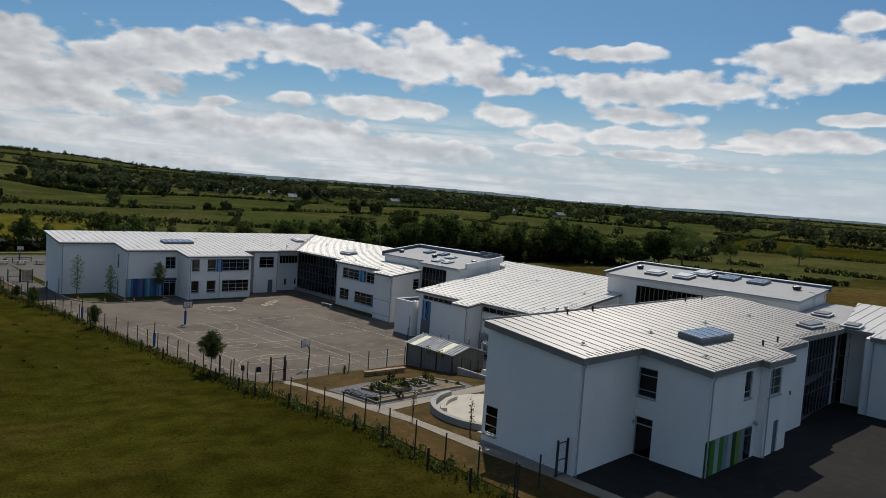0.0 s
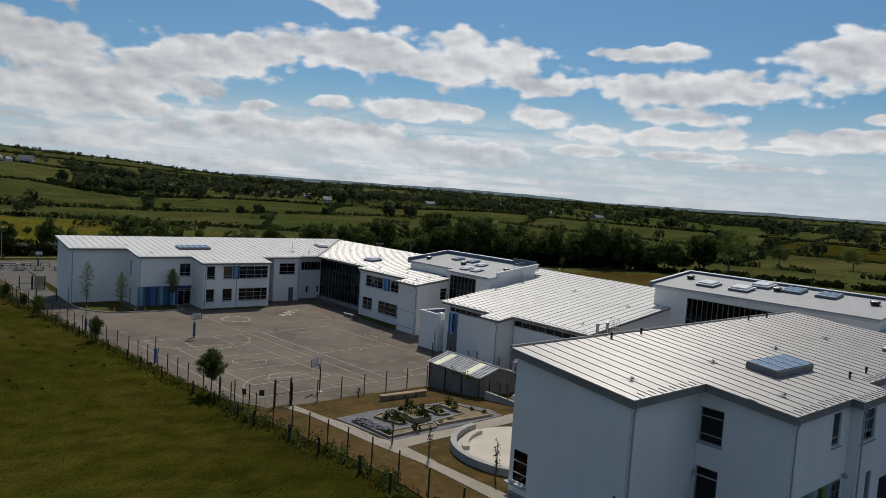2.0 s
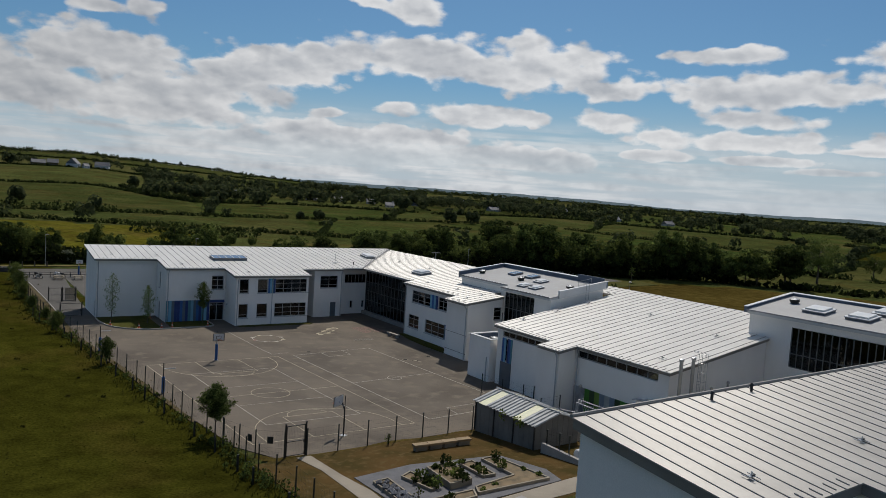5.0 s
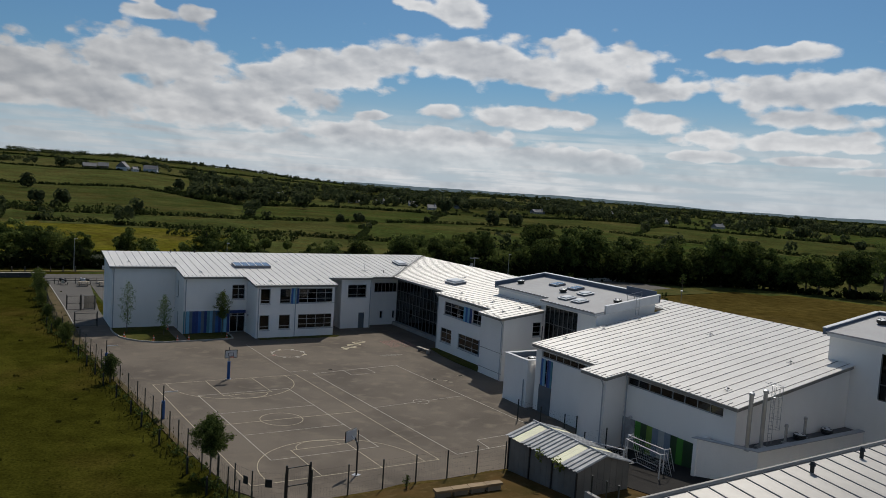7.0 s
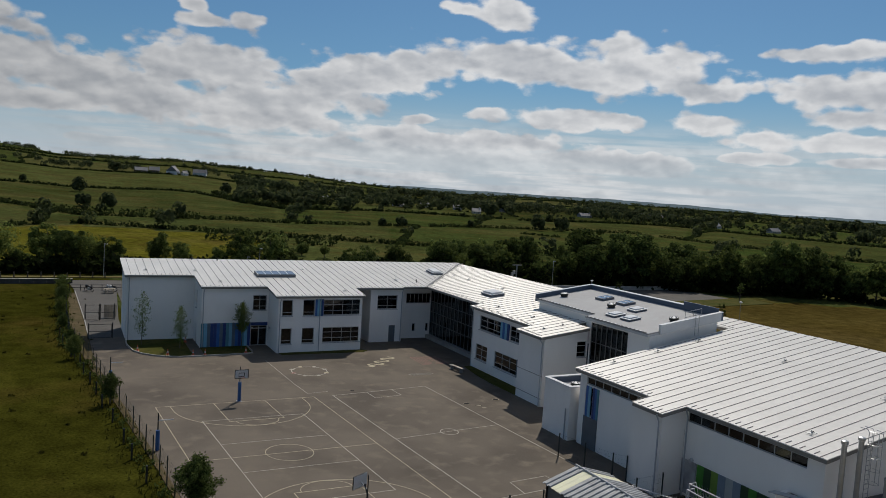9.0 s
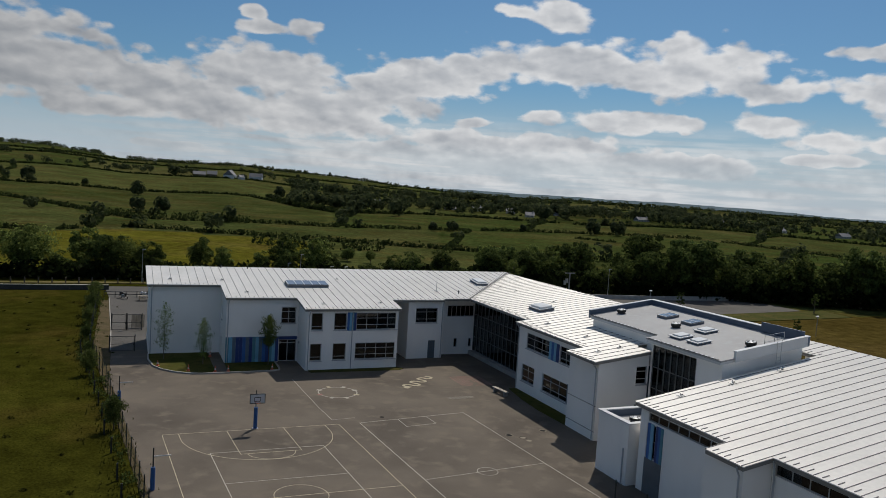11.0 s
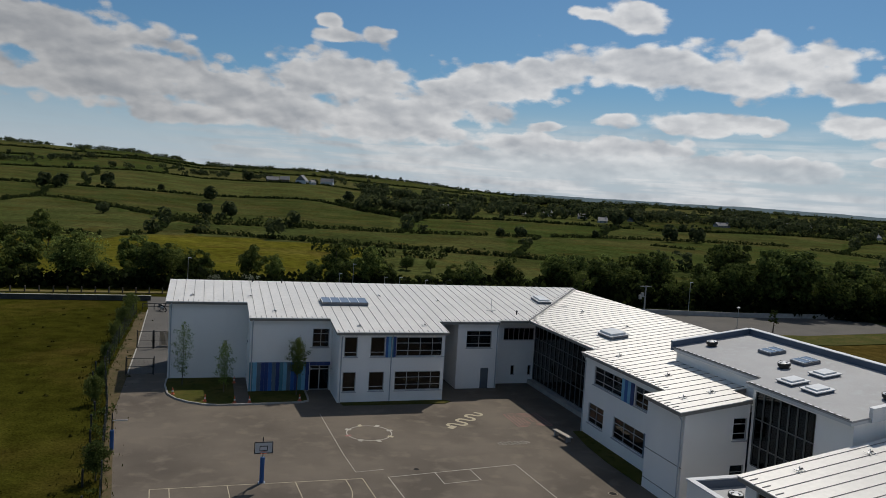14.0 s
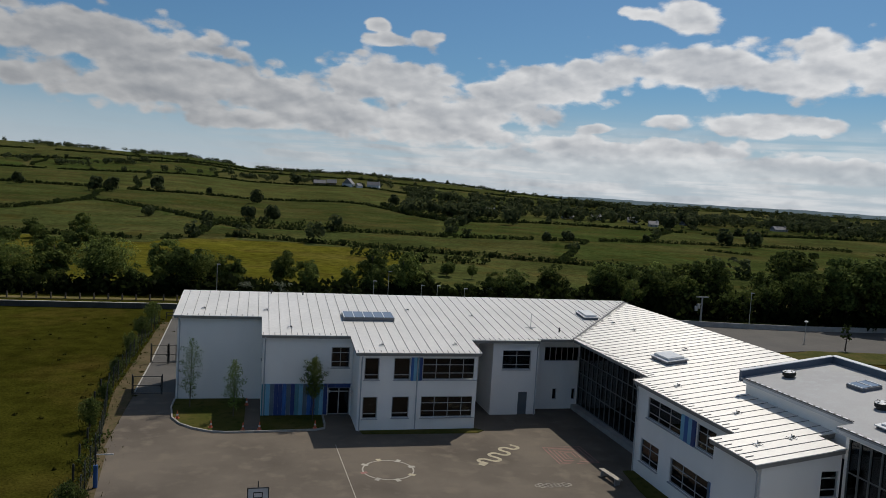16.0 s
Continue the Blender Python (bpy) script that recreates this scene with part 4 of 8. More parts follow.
part("floor_slab", Build().slab([(-7, 35.4), (-7, 28), (0.6, 28), (0.6, 22.7), (8.4, 22.7), (8.4, 18.3), (17.7, 18.3), (17.7, 26.4), (30, 26.4), (41, 35.4)], 0.06, 0.2), M_FLOOR, north)
for x, y, o in ((-7.2, 27.55, (0, -1)), (0.35, 22.12, (0, -1)), (8.15, 17.72, (0, -1)), (12.9, 17.72, (0, -1)), (25.1, 21.5, (0, -1))):
    downpipe(north, x, y, 0, ZA(x, y) - 0.25, (o[0], o[1] * 0.8))
for x, y, z in ((6.0, 22.1, 2.25), (7.85, 21.2, 2.4)):
    part("wall_lamp", Build().tube([(x, y, z - 0.08), (x, y - 0.12, z)], 0.1, 10), M_LAMP, north)

# -- east wing: roof falling to the playground
east = thing("school_wing", "white rendered two-storey wing with tall dark glazing and pale metal roof", "school building", (33, 8, 0), SCHOOL)
B_POLY = [(28.72, 21.7), (28.72, 7.7), (27.4, 7.7), (27.4, -4.85), (25.6, -4.85), (25.6, -9.2), (31.3, -9.2), (31.3, -7.0), (33.0, -7.0), (33.0, 1.5), (41.15, 1.5), (41.15, 35.75)]
metal_roof(east, B_POLY, ZB, 1, -8.6, 0.95)
uB = under(ZB)
part("hip_flashing", Build().tube([(28.67, 21.65, ZB(28.67, 0) + 0.03), (41.12, 35.75, ZB(41.12, 0) + 0.03)], 0.1, 6), M_SEAM, east, "dark hip flashing between two roofs")
curtain(east, (30.2, 23.3), (30.2, 7.7), 0.45, uB, 16, (2.2, 3.6, 5.0))
wall(east, (29.6, 23.25), (29.6, 7.75), 0, 0.45, thick=0.75, material=M_CONC, name="plinth")
wall(east, (30.2, 7.5), (27.8, 7.5), 0, uB)
WB1 = ((27.8, 7.5), (27.8, -4.6))
HB1 = [(1.6, 6.05, 4.58, 6.19), (7.9, 10.0, 4.58, 6.19), (1.0, 3.55, 1.12, 2.88), (5.1, 9.6, 1.12, 2.88)]
wall(east, *WB1, 0, uB, HB1)
for i, h in enumerate(HB1):
    window(east, *WB1, *h, (3, 2, 2, 3)[i], (0.28, 0.7))
cladding(east, *WB1, 6.1, 7.85, 4.5, 6.25, BLUES, [1, 4, 1, 2])
cladding(east, *WB1, 9.62, 10.1, 1.05, 2.95, BLUES, [3, 4])
wall(east, (27.8, -4.6), (26.2, -4.6), 0, uB)
wall(east, (26.2, -4.6), (26.2, -8.9), 0, uB)
for z in (2.9, 0.75):
    part("joint", Build().box((26.19, -6.75, z), (0.03, 4.3, 0.05)), M_FASCIA, east)
WB2 = ((26.2, -8.9), (31.3, -8.9))
wall(east, *WB2, 0, uB, [(3.85, 5.0, 4.6, 6.15), (3.85, 5.0, 1.1, 2.9)])
window(east, *WB2, 3.85, 5.0, 4.6, 6.15, 1, (0.3, 0.72))
window(east, *WB2, 3.85, 5.0, 1.1, 2.9, 1, (0.3, 0.72))
wall(east, (40.8, 1.5), (40.8, 35.4), 0, uB)
part("floor_slab", Build().slab([(30.6, 23), (30.6, 7), (28.3, 7), (28.3, -4), (26.8, -8.4), (40.5, -8.4), (40.5, 34)], 3.6, 0.3), M_FLOOR, east)
part("floor_slab", Build().slab([(30.6, 23), (30.6, 7), (28.3, 7), (28.3, -4), (26.8, -8.4), (40.5, -8.4), (40.5, 34)], 0.06, 0.2), M_FLOOR, east)
downpipe(east, 27.65, 7.2, 0, 6.85, (-0.7, 0))
downpipe(east, 26.08, -8.75, 0, 6.6, (-0.9, 0))

# -- flat-roofed block between the east wing and the hall
midb = thing("roof_block", "flat grey membrane roof block with skylights and dark parapet", "school building", (36.5, -7, 0), SCHOOL)
F_POLY = [(32.2, 1.5), (32.2, -8.6), (31.0, -8.6), (31.0, -17.3), (39.6, -17.3), (39.6, 1.5)]
part("roof", Build().slab(F_POLY, ZF, 0.12), M_MEMBRANE, midb, "grey membrane roof")
part("fascia", Build().slab([(32.26, 1.4), (32.26, -8.66), (31.06, -8.66), (31.06, -17.2), (39.5, -17.2), (39.5, 1.4)], lambda x, y: ZF(x, y) - 0.122, 0.22), M_COPING, midb)
uF = under(ZF, 0.34)
for x, ya, yb in ((32.2, 1.3, -8.4), (31.0, -8.8, -17.0)):
    part("gutter", Build().slab([(x, ya), (x, yb), (x + 0.14, yb), (x + 0.14, ya)], lambda px, py: ZF(px, py) + 0.03, 0.05), M_BLACK, midb, "dark edge gutter")
    for k in range(int((ya - yb) / 0.55)):
        y = ya - 0.2 - 0.55 * k
        part("gutter_clip", Build().slab([(x + 0.02, y), (x + 0.02, y - 0.3), (x + 0.12, y - 0.3), (x + 0.12, y)], lambda px, py: ZF(px, py) + 0.05, 0.05), M_COPING, midb)
wall(midb, (32.5, 1.3), (32.5, -8.8), 6.4, uF)
wall(midb, (39.45, 1.3), (32.5, 1.3), 6.8, uF)
WF = ((31.4, -8.95), (31.4, -17.1))
wall(midb, *WF, 0, uF, [(0.25, 5.4, 3.0, 8.05)])
curtain(midb, (31.4, -9.2), (31.4, -14.35), 3.0, 8.05, 7, (4.4, 6.2), 0.08)
wall(midb, (31.4, -17.1), (39.45, -17.1), 0, uF)
wall(midb, (39.45, -17.1), (39.45, 1.3), 0, uF)
part("floor_slab", Build().slab([(32, 1), (32, -16.6), (39.6, -16.6), (39.6, 1)], 3.6, 0.3), M_FLOOR, midb)
part("floor_slab", Build().slab([(32, 1), (32, -16.6), (39.6, -16.6), (39.6, 1)], 0.06, 0.2), M_FLOOR, midb)
# parapets: north, east and a taller one on the hall's side
for p, q, h in (((32.2, 1.62), (39.6, 1.62), 0.45), ((39.72, 1.62), (39.72, -17.4), 0.45), ((32.3, -17.3), (39.6, -17.3), 0.5)):
    dx, dy = q[0] - p[0], q[1] - p[1]
    n = (0.12, 0) if abs(dx) < 0.1 else (0, 0.12)
    vs = [(p[0] - n[0], p[1] - n[1]), (q[0] - n[0], q[1] - n[1]), (q[0] + n[0], q[1] + n[1]), (p[0] + n[0], p[1] + n[1])]
    pr = part("parapet", Build().slab(vs, lambda x, y, h=h: ZF(x, y) + h, h + 0.3), M_PARAPET if h < 0.48 else M_COPING, midb, "dark blue-grey parapet upstand")
    vs = [(p[0] - n[0] * 1.5, p[1] - n[1] * 1.5), (q[0] - n[0] * 1.5, q[1] - n[1] * 1.5), (q[0] + n[0] * 1.5, q[1] + n[1] * 1.5), (p[0] + n[0] * 1.5, p[1] + n[1] * 1.5)]
    part("coping", Build().slab(vs, lambda x, y, h=h: ZF(x, y) + h + 0.05, 0.05), M_COPING, pr, "pale metal coping")

part("parapet_lining", Build().slab([(39.5, -17.1), (39.58, -17.1), (39.58, -12.8), (39.5, -12.8)], lambda x, y: ZF(x, y) + 0.85, 0.8), M_PARAPET, midb, "raised dark blue-grey parapet lining")
part("parapet_lining", Build().slab([(32.4, -17.18), (39.48, -17.18), (39.48, -17.12), (32.4, -17.12)], lambda x, y: ZF(x, y) + 0.49, 0.45), M_PARAPET, midb, "dark blue-grey inner parapet lining")

# -- the hall
hall = thing("school_hall", "white rendered hall with strip windows under a broad pale metal roof", "school building", (31, -28, 0), SCHOOL)
H_POLY = [(43.3, -14.5), (43.3, -37.6), (36.95, -37.6), (36.95, -39.8), (23.5, -39.8), (23.5, -29.4), (21.35, -29.4), (21.35, -26.4), (23.0, -26.4), (23.0, -17.8), (40.3, -17.8), (40.3, -14.5)]
metal_roof(hall, H_POLY, ZH, 1, -39.36, 0.92)
uH = under(ZH)
wall(hall, (40, -18.1), (23.4, -18.1), 0, uH)
WH1 = ((23.4, -18.1), (23.4, -26.1))
wall(hall, *WH1, 0, uH, [(0.8, 7.6, 5.05, 5.66), (0.75, 2.4, 2.55, 4.9)])
window(hall, *WH1, 0.8, 7.6, 5.05, 5.66, 7, (), sill=False)
window(hall, *WH1, 0.75, 2.4, 2.55, 4.9, 2, (0.5,), sill=False)
cladding(hall, *WH1, 0.9, 1.5, 2.5, 4.95, BLUES, [4, 1])
cladding(hall, *WH1, 1.75, 2.45, 2.5, 4.95, BLUES, [2, 4, 0])
part("door", Build().box((23.36, -19.7, 1.25), (0.06, 1.7, 2.48)), M_DOOR, hall, "grey panel door")
wall(hall, (23.4, -26.1), (21.7, -26.1), 0, uH)
wall(hall, (21.7, -26.1), (21.7, -29.1), 0, uH)
wall(hall, (21.7, -29.1), (23.85, -29.1), 0, uH)
WH3 = ((23.85, -29.1), (23.85, -39.5))
wall(hall, *WH3, 0, uH, [(0.15, 9.3, 5.12, 5.82)])
window(hall, *WH3, 0.15, 9.3, 5.12, 5.82, 8, (), sill=False)
cladding(hall, *WH3, 1.4, 7.4, 0.3, 2.55, GREENS, [0, 3, 1, 2, 4, 2, 3, 0, 3, 3])
part("shutter", Build().box((23.78, -29.8, 1.4), (0.08, 1.3, 2.3)), M_SHEET, hall, "grey roller shutter")
wall(hall, (23.85, -39.5), (36.9, -39.5), 0, uH)
wall(hall, (42.9, -37), (42.9, -14.8), 0, uH)
part("wall_lamp", Build().tube([(23.82, -30.0, 2.7), (23.6, -30.0, 2.62)], 0.13, 12), M_LAMP, hall)
downpipe(hall, 21.6, -28.9, 0, 5.7, (-0.6, 0))
downpipe(hall, 23.7, -29.4, 0, 6.0, (-0.4, 0))

# -- small flat-roofed lobby in front of the hall
lobby = thing("lobby", "low white rendered lobby with open parapet roof", "school building", (24.7, -16, 0), SCHOOL)
for p, q in (((22.8, -14.1), (22.8, -17.7)), ((22.8, -17.7), (24.5, -17.7)), ((27.0, -14.1), (22.8, -14.1)), ((27.0, -18.1), (27.0, -14.1))):
    wall(lobby, p, q, 0, 4.42, thick=0.28)
LO, LI = [(22.72, -14.02), (27.08, -14.02), (27.08, -17.78), (22.72, -17.78)], [(23.12, -14.42), (26.68, -14.42), (26.68, -17.38), (23.12, -17.38)]
for k in range(4):
    part("coping", Build().slab([LO[k], LO[(k + 1) % 4], LI[(k + 1) % 4], LI[k]], 4.5, 0.07), M_COPING, lobby, "pale metal coping")
    a, b2 = LI[k], LI[(k + 1) % 4]
    part("parapet_lining", Build().slab([a, b2, (b2[0] * 0.99 + 24.9 * 0.01, b2[1] * 0.99 - 15.9 * 0.01), (a[0] * 0.99 + 24.9 * 0.01, a[1] * 0.99 - 15.9 * 0.01)], 4.42, 0.5), M_PARAPET, lobby)
part("roof", Build().slab([(23.1, -14.4), (26.7, -14.4), (26.7, -17.45), (23.1, -17.45)], 3.95, 0.2), M_MEMBRANE, lobby)
downpipe(lobby, 22.72, -17.3, 0, 2.6, (0, 0))

# -- tall block behind the near wing
tall = thing("roof_block", "tall white block with strip glazing and grey membrane roof", "school building", (40, -49, 1), SCHOOL)
G_POLY = [(36.6, -37.4), (36.9, -60.5), (44.0, -60.6), (44.0, -37.4)]
part("roof", Build().slab(G_POLY, ZG, 0.12), M_MEMBRANE, tall, "grey membrane roof")
part("fascia", Build().slab([(36.66, -37.5), (36.96, -60.4), (43.9, -60.5), (43.9, -37.5)], lambda x, y: ZG(x, y) - 0.122, 0.25), M_COPING, tall)
uG = under(ZG, 0.37)
WG = ((36.95, -37.6), (37.2, -60.3))
wall(tall, *WG, 0, uG, [(4.1, 17.0, 6.1, 9.6)])
curtain(tall, (36.95, -41.7), (36.95, -54.6), 6.1, 9.6, 22, (7.3,), 0.1)
wall(tall, (43.8, -37.6), (36.95, -37.6), 0, uG)
wall(tall, (37.2, -60.3), (43.8, -60.4), 0, uG)
wall(tall, (43.8, -60.4), (43.8, -37.6), 0, uG)
for p, q, h in (((36.6, -37.3), (44.0, -37.3), 0.22), ((44.1, -37.3), (44.1, -60.7), 0.22)):
    dx = q[0] - p[0]
    n = (0.12, 0) if abs(dx) < 0.2 else (0, 0.12)
    vs = [(p[0] - n[0], p[1] - n[1]), (q[0] - n[0], q[1] - n[1]), (q[0] + n[0], q[1] + n[1]), (p[0] + n[0], p[1] + n[1])]
    pr = part("parapet", Build().slab(vs, lambda x, y, h=h: ZG(x, y) + h, h + 0.3), M_PARAPET, tall, "dark blue-grey parapet upstand")
    vs = [(p[0] - n[0] * 1.5, p[1] - n[1] * 1.5), (q[0] - n[0] * 1.5, q[1] - n[1] * 1.5), (q[0] + n[0] * 1.5, q[1] + n[1] * 1.5), (p[0] + n[0] * 1.5, p[1] + n[1] * 1.5)]
    part("coping", Build().slab(vs, lambda x, y, h=h: ZG(x, y) + h + 0.05, 0.05), M_COPING, pr, "pale metal coping")

# -- low plant room beside the hall
M_DARKFELT = mat("dark_roof_felt", (0.10, 0.10, 0.105), (0.075, 0.076, 0.08), 0.6, 0.8, fine=14)
plant = thing("plant_room", "low white plant room with parapet roof and steel flues", "school building", (30, -40, 1), SCHOOL)
K = [(22.4, -37.3), (24.4, -41.0), (36.9, -41.0)]
for p, q in zip(K[:-1], K[1:]):
    wall(plant, p, q, 0.3, 3.5, thick=0.35)
wall(plant, (23.8, -37.3), (22.4, -37.3), 0.3, 3.5, thick=0.3)
part("roof", Build().slab([(22.9, -37.5), (24.6, -40.7), (36.9, -40.7), (36.9, -39.55), (23.9, -39.55), (23.9, -37.5)], 3.4, 0.2), M_DARKFELT, plant)
part("coping", Build().slab([(22.3, -37.2), (24.3, -41.1), (36.9, -41.1), (36.9, -40.6), (24.65, -40.6), (22.85, -37.2)], 3.56, 0.06), M_PIPE, plant, "grey metal coping")

# -- near wing
near_w = thing("school_wing", "white rendered two-storey wing with broad pale metal roof and blue skylight", "school building", (12, -61, 2.1), SCHOOL)
N_POLY = [(-3.3, -55.9), (-3.12, -64.26), (3.48, -64.08), (3.72, -68.94), (10.6, -68.8), (10.62, -69.4), (15.1, -69.3), (15.2, -67.85), (21.2, -67.66), (21.3, -66.88), (30.9, -66.75), (33.6, -66.3), (33.6, -62.0), (31.9, -55.2)]
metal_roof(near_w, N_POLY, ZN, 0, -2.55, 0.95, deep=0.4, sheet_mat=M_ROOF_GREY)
part("ridge_cap", Build().tube([(-3.3, -55.88, ZN(0, -55.9) + 0.03), (31.9, -55.18, ZN(0, -55.2) + 0.03)], 0.09, 6), M_FASCIA, near_w)
uN = under(ZN)
G0 = 2.24
C_NW, C_SW, C_IN, C_S, C_E1, C_E2, C_E3, C_E4, C_E5 = (-2.98, -56.15), (-2.9, -63.95), (3.95, -63.55), (4.05, -68.65), (11.3, -68.5), (11.3, -69.05), (15.2, -68.95), (15.3, -67.5), (22.2, -67.3)
wall(near_w, C_NW, C_SW, G0 - 0.8, uN, [(0.02, 1.35, 2.85, 4.8)])
window(near_w, C_NW, C_SW, 0.02, 1.35, 2.85, 4.8, 1, (0.3, 0.65))
part("sill", Build().box((-3.06, -56.8, 2.8), (0.3, 1.6, 0.07)), M_FRAME, near_w)
part("plinth", Build().span((-3.02, -63.9, 1.7), (-2.95, -56.2, 2.32)), M_CONC, near_w, "grey plinth strip")
wall(near_w, C_SW, C_IN, G0 - 0.8, uN)
WN2 = (C_IN, C_S)
HN2 = [(0.04, 1.47, 6.3, 8.3), (0.04, 1.4, G0, 4.96)]
wall(near_w, *WN2, G0 - 0.5, uN, HN2)
window(near_w, *WN2, *HN2[0], 1, (0.24, 0.74))
window(near_w, *WN2, *HN2[1], 1, (0.8,), 0.15, False, M_FRAME, 0.08, "door")
WN3 = (C_S, C_E1)
HN3 = [(4.95, 6.05, 6.55, 8.45)]
wall(near_w, *WN3, G0 - 0.5, uN, HN3)
window(near_w, *WN3, *HN3[0], 1, (0.25,))
cladding(near_w, *WN3, 0.05, 5.4, G0, 4.55, GREENS, [3, 0, 4, 0, 2, 4, 3, 1, 2])
window(near_w, *WN3, 5.4, 6.5, G0, 4.55, 1, (0.75,), -0.04, False, M_DARKFRAME, 0.08, "door")
wall(near_w, C_E1, C_E2, G0 - 0.5, uN)
WN4 = (C_E2, C_E3)
wall(near_w, *WN4, G0 - 0.5, uN, [(0.15, 2.3, 6.5, 8.4), (1.65, 2.5, G0, 4.6)])
window(near_w, *WN4, 0.15, 2.3, 6.5, 8.4, 2, (0.3, 0.66))
part("door", Build().box((13.38, -68.88, 3.42), (0.83, 0.06, 2.34)), M_DOOR, near_w, "grey door")
wall(near_w, C_E3, C_E4, G0 - 0.5, uN)
WN5 = (C_E4, C_E5)
wall(near_w, *WN5, G0 - 0.5, uN, [(1.2, 2.6, 6.6, 8.5), (3.4, 3.9, 4.2, 6.0)])
window(near_w, *WN5, 1.2, 2.6, 6.6, 8.5, 1, (0.3,))
window(near_w, *WN5, 3.4, 3.9, 4.2, 6.0, 1, (), sill=False)
curtain(near_w, (22.3, -66.6), (33.2, -65.9), G0, lambda x, y: 9.0, 13, (4.2, 5.6, 7.0))
wall(near_w, (31.6, -55.9), C_NW, G0 - 1.2, uN, [(33.15, 34.56, 2.85, 4.8)])
window(near_w, (31.6, -55.9), C_NW, 33.15, 34.56, 2.85, 4.8, 2, (0.3, 0.65))
wall(near_w, (32.0, -66), (32.0, -56.1), G0 - 1.0, uN)
for z, t in ((5.5, 0.3), (G0 + 0.06, 0.2)):
    part("floor_slab", Build().slab([(-2.5, -56.8), (-2.45, -63.2), (4.5, -63.2), (4.6, -68.0), (15, -68.0), (31, -65.8), (31, -56.8)], z, t), M_FLOOR, near_w)
downpipe(near_w, -2.75, -64.07, 2.0, 9.4, (0, -0.4))
downpipe(near_w, 4.2, -68.77, 2.0, 8.9, (0, -0.4))
downpipe(near_w, 11.45, -69.17, 2.0, 8.85, (0, -0.4))
for x, y, z in ((3.8, -63.7, 4.6), (10.9, -68.65, 4.7)):
    part("wall_lamp", Build().tube([(x - 0.02, y, z), (x - 0.2, y - 0.12, z)], 0.14, 12), M_FRAME, near_w)

# -- the wing beyond the glazed corner
far_w = thing("school_wing", "white rendered wing with pale metal roof beyond a glazed corner", "school building", (45, -70, 2.1), SCHOOL)
M_POLY = [(30.6, -84), (30.6, -69.0), (32.0, -69.0), (32.0, -66.3), (42, -64.1), (42, -84)]
metal_roof(far_w, M_POLY, ZM, 1, -83.5, 0.95, deep=0.36)
uM = under(ZM)
curtain(far_w, (33.4, -62.5), (33.4, -66.6), G0, 8.9, 4, (4.4, 6.6))
wall(far_w, (33.4, -66.6), (33.4, -68.5), G0 - 0.5, uM)
wall(far_w, (33.4, -68.5), (31.0, -68.6), G0 - 0.5, uM)
wall(far_w, (31.0, -68.6), (31.0, -83.7), G0 - 0.5, uM, [(2.6, 4.2, 4.0, 5.8)])
window(far_w, (31.0, -68.6), (31.0, -83.7), 2.6, 4.2, 4.0, 5.8, 2, (0.3, 0.7))
wall(far_w, (31.0, -83.7), (41.7, -83.7), G0 - 0.5, uM)
wall(far_w, (41.7, -83.7), (41.7, -64.6), G0 - 0.5, uM)
wall(far_w, (41.7, -64.6), (33.4, -66.3), G0 - 0.5, uM)
downpipe(far_w, 30.9, -69.3, 2.0, 8.85, (-0.3, 0))
link = thing("link_roof", "low grey membrane roof between the wings", "school building", (38, -62, 1), SCHOOL)
part("roof", Build().slab([(32.2, -60.3), (43.6, -60.5), (43.6, -64.3), (41.9, -64.3), (33.7, -66.0), (32.2, -66.0)], lambda x, y: 8.95 + 0.1 * (x - 32), 0.25), M_MEMBRANE, link, "grey membrane roof")
wall(link, (43.4, -64.2), (43.4, -60.5), G0 - 0.5, 9.8)

# ---------------------------------------------------------------- country beyond: hedges and woods
def clump(vs, fs, x, y, z, w, h, n, size, r):
    """Leaf clumps filling an uneven crown: vertices and triangles are appended."""
    for _ in range(n):
        a, t = r.uniform(0, 6.283), r.random()
        k = r.random() ** 0.5
        px, py, pz = x + w * k * math.cos(a), y + w * k * math.sin(a), z + h * (0.12 + 0.88 * t * (1 - 0.35 * k))
        s = size * r.uniform(0.6, 1.4)
        u = Vector((r.gauss(0, 1), r.gauss(0, 1), r.gauss(0, 0.7))).normalized()
        w2 = u.orthogonal().normalized()
        w3 = u.cross(w2)
        i = len(vs)
        for c, d in ((-1, -0.7), (0.9, -1), (1, 0.8), (-0.7, 1)):
            vs.append((px + (w2.x * c + w3.x * d) * s, py + (w2.y * c + w3.y * d) * s, pz + (w2.z * c + w3.z * d) * s))
        fs.append((i, i + 1, i + 2, i + 3))


